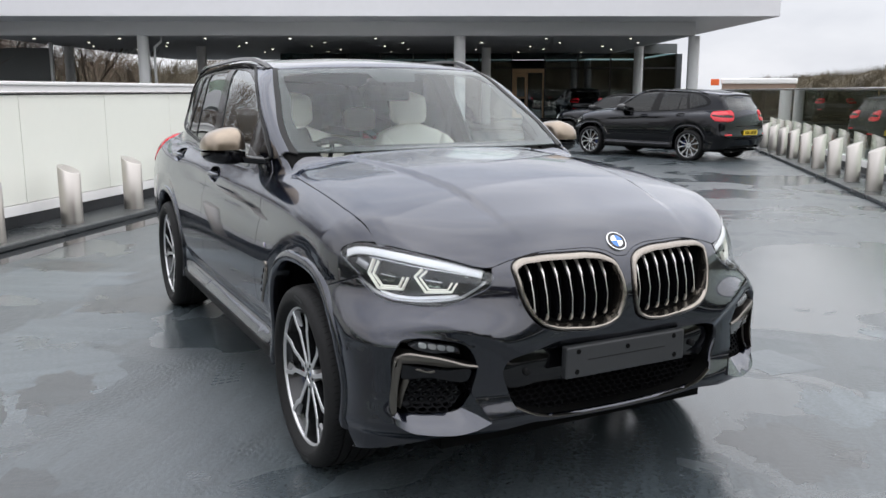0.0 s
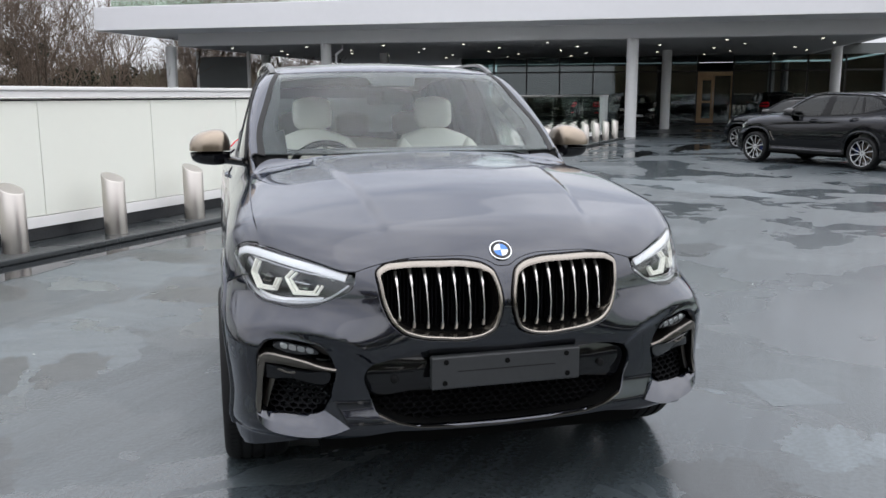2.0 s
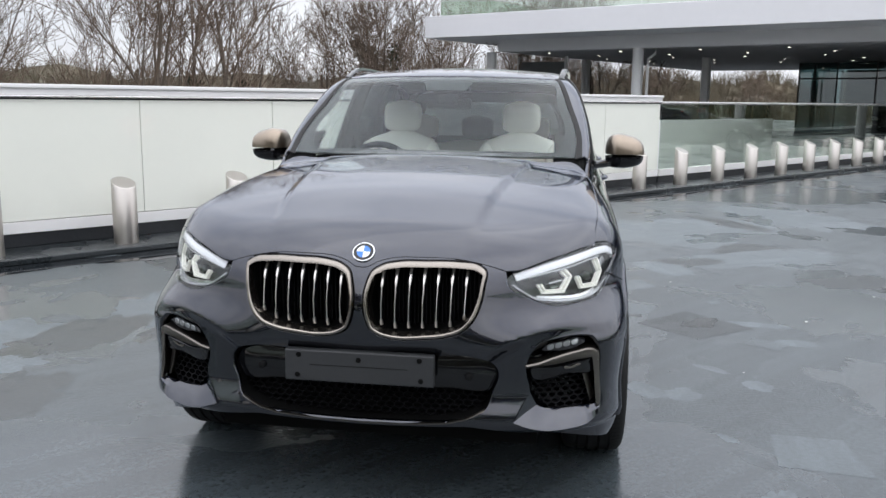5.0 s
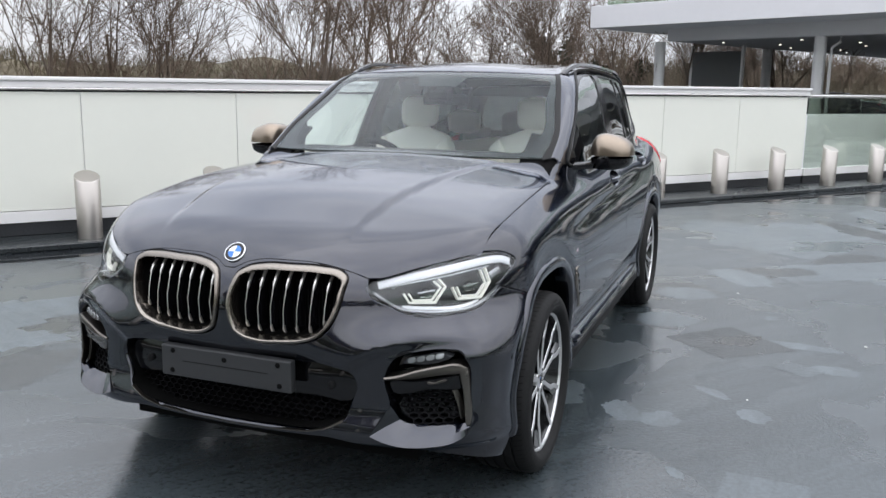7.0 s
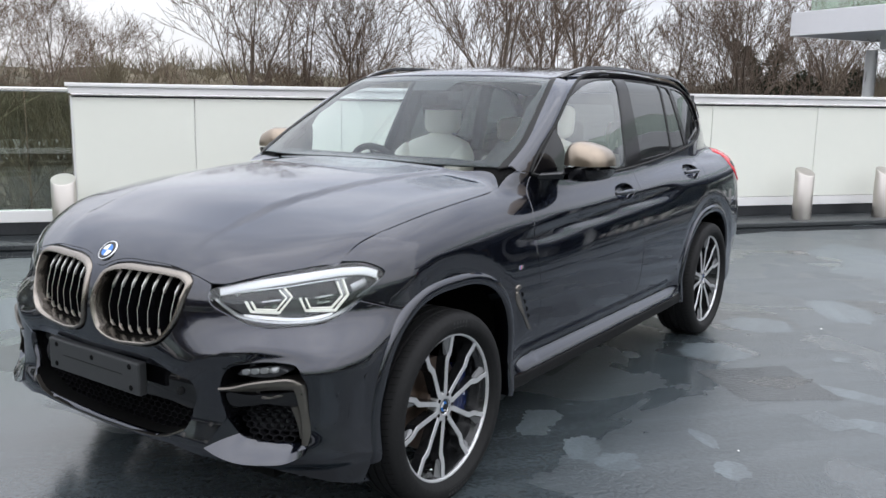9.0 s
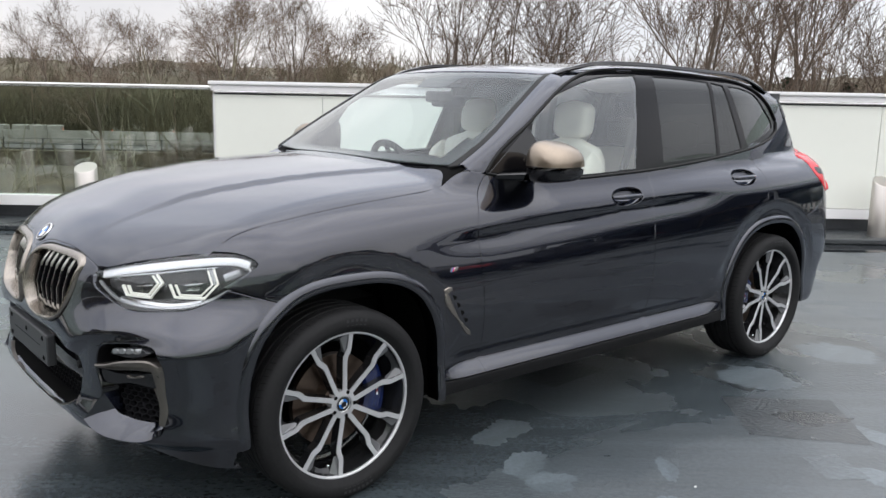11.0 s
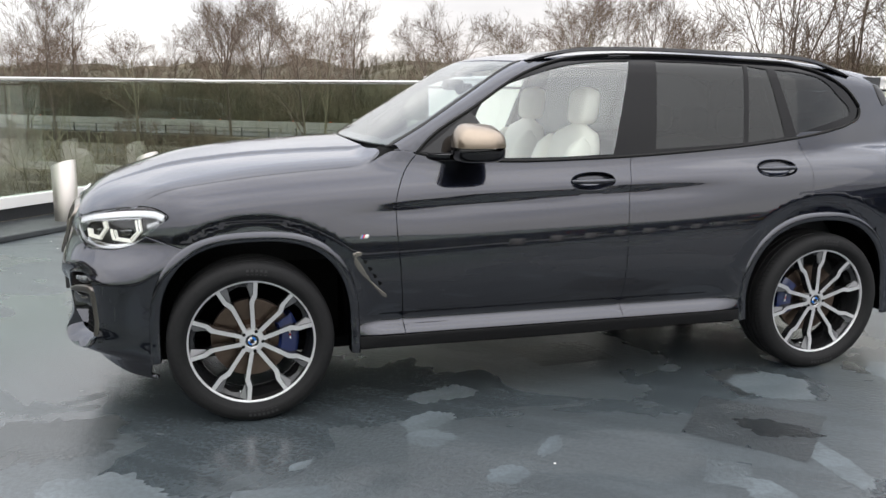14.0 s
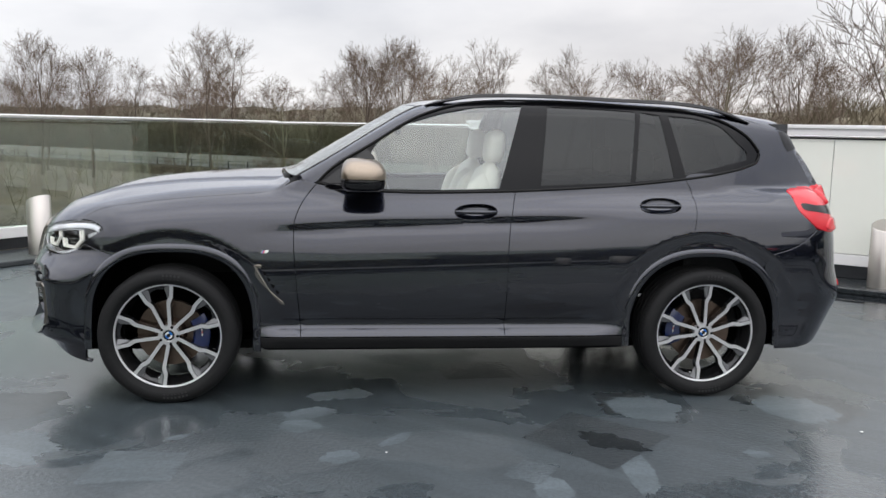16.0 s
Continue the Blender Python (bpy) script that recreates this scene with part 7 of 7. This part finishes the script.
    for k in range(5):
        a = radians(90 + 23 + 72 * k)
        lathe_bm(bm, [(0.0075, 0.0790), (0.0075, 0.0803), (0.0, 0.0803)], 12, "y", (0.0455 * math.cos(a), 0, 0.0455 * math.sin(a)))
    tagged(part("lug_bolt", bm, DEEPBLACK, rim), kind="stuff")
    badge(rim, pose(0, 0.0785, 0, -90, 0, 180), 0.030)
    bm = bmesh.new()
    lathe_bm(bm, [(0.07, 0.012), (0.172, 0.012), (0.172, -0.018), (0.07, -0.018)], 60, "y")
    lathe_bm(bm, [(0.0, 0.045), (0.068, 0.045), (0.082, 0.012)], 40, "y")
    part("brake_disc", bm, DISC, tyre, "brown-tinged brake disc", smooth=True).data.set_sharp_from_angle(angle=radians(30))
    bm = bmesh.new()
    rows = []
    for a in np.radians(np.linspace(caliper_turn - 30, caliper_turn + 30, 13)):
        rows.append([bm.verts.new((r * math.cos(a), y, r * math.sin(a))) for r, y in ((0.118, -0.03), (0.118, 0.040), (0.130, 0.052), (0.185, 0.052), (0.204, 0.040), (0.204, -0.03))])
    for a_, b_ in zip(rows, rows[1:]):
        for i in range(6):
            bm.faces.new((a_[i], a_[(i + 1) % 6], b_[(i + 1) % 6], b_[i]))
    bm.faces.new(rows[0])
    bm.faces.new(rows[-1])
    part("caliper", bm, CALIPER, tyre, "blue brake caliper", smooth=True).data.set_sharp_from_angle(angle=radians(35))
    # plain coloured bars on the caliper, and the valve
    for k, mat in enumerate((BADGEWHITE, BADGERED, BADGEWHITE)):
        a = radians(caliper_turn - 5 + 3.4 * k)
        c = (0.165 * math.cos(a), 0.165 * math.sin(a))
        part("caliper_mark", boxes((-0.008, 0.008, 0.0522, 0.0535, -0.0035, 0.0035)), mat, tyre, m=pose(c[0], 0, c[1], 0, 90 - math.degrees(a), 0))
    a = radians(-76 if side > 0 else -104)
    bm = bmesh.new()
    tube_bm(bm, [(0.248 * math.cos(a), 0.040, 0.248 * math.sin(a)), (0.232 * math.cos(a), 0.066, 0.232 * math.sin(a))], 0.0055, 8)
    part("valve", bm, CHROME, tyre, smooth=True)
    return tyre


wheel(car, 1.432, 1, 178)
wheel(car, 1.432, -1, 2)
wheel(car, -1.432, 1, 8)
wheel(car, -1.432, -1, 172)


# ---- cabin ----
def cushion(name, parent, mat, rings, label=""):
    return loft_part(name, rings, mat, parent, label, cap=True)


def rounded(cx, cy, cz, wx, wy, wz, power_=0.45, n=28, levels=12, lean=0.0):
    """A soft upright block, drawn as stacked rounded rings."""
    rings = []
    for k in range(levels + 1):
        t = -1 + 2 * k / levels
        s = max(0.02, (1 - abs(t) ** 5)) ** 0.5
        rings.append([(cx + wx * s * power(math.cos(a), power_) + lean * wz * t, cy + wy * s * power(math.sin(a), power_), cz + wz * t) for a in np.linspace(0, 2 * math.pi, n, endpoint=False)])
    return rings


def seat(y, x):
    ob = loft_part("front_seat", rounded(x - 0.10, y, 0.925, 0.075, 0.255, 0.335, 0.62, lean=-0.24), LEATHER, car, "cream leather front seat with headrest", cap=True)
    for s in (-1, 1):
        loft_part("side_bolster", rounded(x - 0.04, y + s * 0.205, 0.91, 0.075, 0.055, 0.28, 0.7, lean=-0.24), LEATHER, ob, cap=True)
    loft_part("seat_cushion", rounded(x + 0.20, y, 0.52, 0.28, 0.26, 0.09, 0.5), LEATHER, ob, cap=True)
    loft_part("headrest", rounded(x - 0.20, y, 1.34, 0.055, 0.115, 0.10, 0.6, lean=-0.1), LEATHER, ob, "cream leather headrest", cap=True)
    for s in (-0.05, 0.05):
        bm = bmesh.new()
        tube_bm(bm, [(x - 0.185, y + s, 1.15), (x - 0.195, y + s, 1.28)], 0.007, 8)
        part("headrest_post", bm, CHROME, ob, smooth=True)


seat(0.37, -0.12)
seat(-0.37, -0.12)
bench = loft_part("rear_seat", rounded(-1.10, 0, 0.86, 0.09, 0.62, 0.30, 0.35, lean=-0.2), LEATHER, car, "cream leather rear bench", cap=True)
for y in (-0.40, 0.0, 0.40):
    loft_part("headrest", rounded(-1.20, y, 1.25, 0.05, 0.115, 0.085, 0.6), CABIN if y == 0 else LEATHER, bench, cap=True)
loft_part("seat_cushion", rounded(-0.82, 0, 0.55, 0.26, 0.62, 0.09, 0.4), LEATHER, bench, cap=True)
part("centre_console", boxes((-0.55, 0.45, -0.12, 0.12, 0.27, 0.66), bevel=0.03), CABIN, car)
dash_rings = []
for y in np.linspace(-0.72, 0.72, 19):
    k = 0.02 * math.exp(-((y + 0.37) / 0.2) ** 2)
    dash_rings.append([(0.80 - 0.2 * y * y, y, 1.06), (0.60 - 0.2 * y * y, y, 1.055 + k), (0.44 - 0.1 * y * y, y, 1.04 + k), (0.36 - 0.08 * y * y, y, 0.99), (0.38, y, 0.80), (0.55, y, 0.55)])
loft_part("dashboard", dash_rings, CABIN, car, "dark dashboard", closed=False)
part("centre_screen", boxes((0.40, 0.415, -0.15, 0.15, 1.065, 1.165), bevel=0.006), GLOSSBLACK, car)
bm = bmesh.new()
for k in range(1):
    path = [(0.185 * math.cos(a), 0.185 * math.sin(a), 0) for a in np.linspace(0, 2 * math.pi, 41)]
    tube_bm(bm, path, 0.018, 10, cap=False)
lathe_bm(bm, [(0.0, 0.02), (0.05, 0.018), (0.065, 0.0), (0.0, -0.01)], 20)
for a in (0, 180, 270):
    c, s = math.cos(radians(a)), math.sin(radians(a))
    tube_bm(bm, [(0.05 * c, 0.05 * s, 0.005), (0.18 * c, 0.18 * s, 0.0)], 0.013, 8)
part("steering_wheel", bm, MATTBLACK, car, "dark leather steering wheel", smooth=True, m=pose(0.27, -0.37, 1.03, 0, -66, 0) @ pose(0, 0, 0, 0, 0, 90))
part("rear_view_mirror", boxes((0.205, 0.235, -0.125, 0.125, 1.395, 1.455), bevel=0.014), MATTBLACK, car)
part("mirror_stalk", boxes((0.235, 0.33, -0.055, 0.055, 1.42, 1.475), bevel=0.012), MATTBLACK, car)
part("sensor_pod", boxes((0.20, 0.31, -0.12, 0.12, 1.49, 1.515), bevel=0.01), MATTBLACK, car)
# inner trim: headliner, pillars, doors
hx, hy = np.linspace(0.12, -1.80, 20), np.linspace(-0.60, 0.60, 13)
hl_rings = []
for x in hx:
    z = TOP(np.full(13, x), hy)[:, 2] - 0.045
    hl_rings.append(np.stack([np.full(13, x), hy, z], -1))
loft_part("headliner", hl_rings, HEADLINER, car, "grey fabric headliner", closed=False)
for m in (1, -1):
    inner = [np.array([(x, m * (float(SIDE(np.array([x]), np.array([max(z, 0.9 * step01(-0.75, -0.95, x))]))[0, 1]) - 0.06), max(z, 0.9 * step01(-0.75, -0.95, x))) for x in np.linspace(0.74, -1.75, 26)]) for z in (1.085, 0.95, 0.70, 0.30)]
    loft_part("door_lining", inner, CABIN, car, "dark door lining", closed=False)
    for xb, xt in ((-0.40, -0.50), (-1.30, -1.22), (-1.80, -1.74)):
        rings = []
        for s in np.linspace(0, 1, 8):
            x, z = xb + (xt - xb) * s, 1.10 + 0.47 * s
            y = float(SIDE(np.array([x]), np.array([z]))[0, 1]) - 0.028
            rings.append([(x + 0.06, m * y, z), (x + 0.03, m * (y - 0.045), z), (x - 0.03, m * (y - 0.045), z), (x - 0.06, m * y, z)])
        loft_part("pillar_trim", rings, CABIN, car)
    bm = bmesh.new()
    tube_bm(bm, [(-0.40, m * 0.70, 1.35), (-0.36, m * 0.66, 1.05), (-0.30, m * 0.62, 0.60)], 0.022, 6)
    part("seat_belt", bm, CABIN, car)
part("rear_header", boxes((-2.0, -1.84, -0.56, 0.56, 1.425, 1.50)), CABIN, car)
part("boot_lining", boxes((-2.12, -1.45, 0.50, 0.53, 0.30, 1.17), (-2.12, -1.45, -0.53, -0.50, 0.30, 1.17), (-2.15, -2.12, -0.53, 0.53, 0.30, 1.15)), CABIN, car, "dark boot lining")
part("parcel_cover", boxes((-2.0, -1.32, -0.60, 0.60, 1.02, 1.04)), CABIN, car)

# ---- other parked cars ----
BLACKPAINT = car_paint("black_blue_paint", (0.004, 0.0045, 0.007), 1.0, 1.42)
YELLOW = plain("yellow_plate", (0.72, 0.50, 0.03), 0.4)
SMALL = ("slat", "bar", "plate_screw", "plate_seam", "tread_cut", "sidewall_mark", "lug_bolt", "caliper_mark", "valve", "wiper", "mesh_grille", "side_mesh", "fog_led", "wing_badge", "stripe", "side_sensor", "parking_sensor", "headrest_post", "lamp_shutter", "lamp_floor", "marker_bulb", "projector", "seat_belt", "vent_opening", "spoke_pocket", "quarter", "ring")


def parked(m, label, scale, far=True, plate=None, bronze=False):
    """Another car of the same build, by its size, with no badges when far."""
    ob = copy_thing(car, m @ Matrix.Diagonal((*scale, 1)))
    tagged(ob, label, "car", "other parked cars")
    for c in list(ob.children_recursive):
        kind = c.name.split(".")[0]
        if kind not in SMALL and c.data and c.data.materials and c.data.materials[0] == PAINT:
            c.material_slots[0].link = "OBJECT"
            c.material_slots[0].material = BLACKPAINT
        if kind == "door_glass":
            c.material_slots[0].link = "OBJECT"
            c.material_slots[0].material = PRIVACY
        if far and kind in SMALL:
            bpy.data.objects.remove(c)
        elif kind in ("cap", "frame") and not bronze:
            c.material_slots[0].link = "OBJECT"
            c.material_slots[0].material = GLOSSBLACK
    if plate:
        x, mat, z = plate
        p = part("number_plate", boxes((x - 0.012, x + 0.012, -0.26, 0.26, z, z + 0.11), bevel=0.004), mat, ob, "number plate with dark bars")
        for k in range(7):
            y = -0.20 + 0.058 * k + (0.03 if k > 3 else 0)
            part("plate_bar", boxes((x - 0.0145 if x < 0 else x + 0.0122, x - 0.0122 if x < 0 else x + 0.0145, y, y + 0.036, z + 0.02, z + 0.09)), DEEPBLACK, p)
    return ob


parked(pose(-10.49, 11.49, 0, 0, 0, 192.2), "black compact crossover car with a yellow rear plate", (0.932, 0.965, 0.91), plate=(-2.395, YELLOW, 0.60))
parked(pose(-14.4, 13.7, 0, 0, 0, 190), "dark grey low car parked beside a black crossover", (1.0, 0.97, 0.84))
parked(pose(-31, 24.5, 0, 0, 0, 152), "black car parked under the canopy", (0.95, 0.97, 0.97))
parked(pose(-34.0, 18.8, 0, 0, 0, -24), "black car under the canopy, nose to the deck", (0.98, 0.97, 0.90), plate=(2.285, BADGEWHITE, 0.49))
parked(pose(-37.2, 15.2, 0, 0, 0, -22), "black car under the canopy, nose to the deck", (0.98, 0.97, 0.94))
parked(pose(-46, 5.0, 0, 0, 0, 88), "dark car parked beyond the ramp", (1.0, 0.97, 0.92))
for k, (x, y, a) in enumerate(((-24, 22, 60), (-29, 22, 62), (-35, 21, 58), (-45, 22, 240))):
    parked(SITE @ pose(x, y, GROUND_Z + 0.03, 0, 0, a), "dark car in the lower car park", (0.97, 0.97, 0.90))
tagged(part("lower_car_park", boxes((-120, 30, 11, 40, -0.2, 0.03)), ASPHALT, m=SITE @ pose(0, 0, GROUND_Z)), "wet asphalt car park below the deck", "car park", kind="structure")

# ---- stains, patches and puddles on the deck ----
DRY = deck_material("dry_coating", 1.7, 0.7)
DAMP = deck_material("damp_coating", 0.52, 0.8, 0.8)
# water film: the sky it mirrors is put in as a paler colour
SKYFILM = deck_material("painted_sky_film", 1.55, 0.7, 1.1)
PATCHED = deck_material("patched_coating", 0.55, 3.0)
PALEPATCH = deck_material("pale_patch", 1.4)
WATER = plain("standing_water", (0.010, 0.012, 0.014), 0.03, spec=0.5)


def blot(name, x, y, w, d, turn, mat, label, seed, z=0.002, rough=0.3, m=None, n=110):
    """A thin stain with a wandering edge."""
    bm = bmesh.new()
    ring = []
    for k in range(n):
        a = 2 * math.pi * k / n
        s = 1 + rough * noise.noise((math.cos(a) * 1.4, math.sin(a) * 1.4, seed * 3.7)) + rough * 0.6 * noise.noise((math.cos(a) * 4, math.sin(a) * 4, seed * 1.3)) + rough * 0.30 * noise.noise((math.cos(a) * 11, math.sin(a) * 11, seed * 2.3)) + rough * 0.12 * noise.noise((math.cos(a) * 27, math.sin(a) * 27, seed))
        ring.append(bm.verts.new((w / 2 * s * math.cos(a), d / 2 * s * math.sin(a), 0)))
    bm.faces.new(ring)
    ob = part(name, bm, mat, floor, label, m=SITE.inverted() @ pose(x, y, z, 0, 0, turn) if m is None else m)
    return ob


for k, (x, y, w, d, t) in enumerate(((0.62, 0.82, 0.20, 0.16, 0), (0.50, 0.80, 0.22, 0.20, 20), (0.70, 1.10, 0.26, 0.17, 30), (0.74, 1.28, 0.20, 0.15, -20), (0.28, 1.48, 0.24, 0.07, 50), (0.53, 1.68, 0.20, 0.13, 20), (-1.045, 1.09, 0.37, 0.40, 0), (-1.856, 1.15, 0.36, 0.5, 10), (-0.69, 0.73, 0.13, 0.10, 30), (-0.738, 1.95, 0.13, 0.42, -10), (-0.33, 2.07, 0.16, 0.24, 0), (1.29, 1.41, 0.12, 0.06, 40), (-2.6, 1.5, 0.7, 0.4, 30), (2.4, 1.9, 0.8, 0.5, 30), (1.36, 2.75, 0.35, 0.2, 10), (-1.35, 1.75, 0.12, 0.10, 0))):
    blot("dry_patch", x, y, w, d, t, DRY, "pale dried patch of coating", k + 1, z=0.0003 + 0.00002 * k)
for name, mat, corners in (("repair_patch", PATCHED, ((-0.636, 1.144), (-1.033, 1.506), (-0.632, 1.892), (-0.316, 1.492))), ("repair_patch", PATCHED, ((0.02, 0.20), (-0.44, 0.18), (-0.50, 0.52), (-0.06, 0.55))), ("repair_patch", PALEPATCH, ((-0.415, 1.836), (-0.287, 2.035), (-0.146, 1.93), (-0.262, 1.765))), ("repair_patch", PALEPATCH, ((1.55, 1.56), (1.20, 1.60), (1.22, 1.90), (1.60, 1.92)))):
    bm = bmesh.new()
    pts = []
    for a, b in zip(corners, corners[1:] + corners[:1]):
        for u in np.linspace(0, 1, 16)[:-1]:
            pts.append((a[0] + (b[0] - a[0]) * u + random.uniform(-0.004, 0.004), a[1] + (b[1] - a[1]) * u + random.uniform(-0.004, 0.004)))
    ring = [bm.verts.new((x, y, 0.0008)) for x, y in pts]
    bm.faces.new(ring)
    part(name, bm, mat, floor, "rough square repair in the deck coating", m=SITE.inverted())
# broad damp areas beside the car, and films with the sky's reflection painted pale
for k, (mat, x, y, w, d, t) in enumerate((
    (SKYFILM, -0.3, -1.96, 1.0, 1.5, 89), (SKYFILM, -1.1, -1.55, 0.9, 1.0, 55), (SKYFILM, -2.6, -1.9, 1.6, 1.2, 60), (SKYFILM, 0.9, -2.9, 1.2, 1.5, 70),
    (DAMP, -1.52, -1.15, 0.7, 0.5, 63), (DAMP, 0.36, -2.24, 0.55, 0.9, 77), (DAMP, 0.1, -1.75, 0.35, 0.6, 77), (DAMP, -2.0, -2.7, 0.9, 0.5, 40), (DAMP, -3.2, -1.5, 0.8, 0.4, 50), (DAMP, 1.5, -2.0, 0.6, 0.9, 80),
    (SKYFILM, -4.87, 1.9, 2.2, 2.0, 134), (SKYFILM, -3.3, 2.6, 1.6, 1.0, 120), (SKYFILM, -0.64, 1.46, 0.45, 0.34, 117), (SKYFILM, -6.4, 3.4, 2.6, 1.5, 20), (SKYFILM, -7.5, 6.2, 3.2, 1.4, 10),
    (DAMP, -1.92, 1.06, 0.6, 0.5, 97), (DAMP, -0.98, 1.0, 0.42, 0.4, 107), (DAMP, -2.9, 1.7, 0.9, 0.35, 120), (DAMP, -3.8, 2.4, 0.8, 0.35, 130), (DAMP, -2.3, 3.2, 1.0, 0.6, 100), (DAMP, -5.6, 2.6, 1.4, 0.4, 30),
    (DAMP, 2.25, 0.9, 0.55, 0.5, 153), (SKYFILM, 2.0, 1.5, 0.5, 0.35, 153), (DAMP, 2.9, 2.2, 0.9, 0.5, 120))):
    blot("damp_patch" if mat is DAMP else "sky_film_patch", x, y, w, d, t, mat, "dark damp patch on the coating" if mat is DAMP else "water film with its sky reflection painted pale", 200 + k, z=0.00012 + 0.000006 * k, rough=0.45)
# pale tyre prints
bm = bmesh.new()
for px, py, turn, rows in ((-0.62, -1.55, 64, 9), (0.36, -1.05, 70, 7)):
    m4 = pose(px, py, 0.0009, 0, 0, turn)
    for r_ in range(rows):
        for c_ in range(4):
            q = [m4 @ Vector((0.036 * c_ + a, 0.045 * r_ + 0.012 * c_ + b, 0)) for a, b in ((0, 0), (0.026, 0.006), (0.026, 0.022), (0, 0.016))]
            bm.faces.new([bm.verts.new(v) for v in q])
tagged(part("tyre_print", bm, DRY, floor, "faint pale tyre tread prints", m=SITE.inverted()), kind="stuff")
blot("worn_spot", -0.72, 1.56, 0.34, 0.22, -45, deck_material("worn_patch", 0.28, 4.0, 0.6), "dark worn spot in a repair", 301, z=0.0012, rough=0.5)
rp = random.Random(31)
for k in range(14):
    x = 9.5 - 1.8 * k
    blot("puddle", 0, 0, rp.uniform(1.8, 2.6), rp.uniform(0.36, 0.58), 0, WATER, "shallow puddle along the kerb", 50 + k, rough=0.40, m=pose(x, 0.44 + rp.uniform(-0.05, 0.06), 0.0015 + 0.0005 * (k % 3)))
for k, (x, y, w, d) in enumerate(((-14, 3.0, 3.5, 0.9), (-17, 5.5, 4.0, 0.8), (-11, 2.2, 2.6, 0.7), (-20, 3.6, 5, 0.8), (-13, 6.5, 3.0, 0.7))):
    blot("puddle", 0, 0, w, d, 0, WATER, "shallow puddle on the deck", 80 + k, rough=0.5, m=pose(x, y, 0.0015))
GRITS = plain("pale_litter", (0.7, 0.7, 0.68), 0.6)
for k in range(16):
    bm = bmesh.new()
    bmesh.ops.create_icosphere(bm, subdivisions=1, radius=rp.uniform(0.006, 0.012))
    for v in bm.verts:
        v.co.z = max(-0.003, v.co.z * 0.35) + rp.uniform(0, 0.001)
    ob = part("litter", bm, GRITS, m=pose(rp.uniform(-3.5, 5), rp.choice((-1, 1)) * rp.uniform(1.2, 4.5), 0.003))
    tagged(ob, "tiny pale bit of litter on the deck", "litter", "bits of litter")
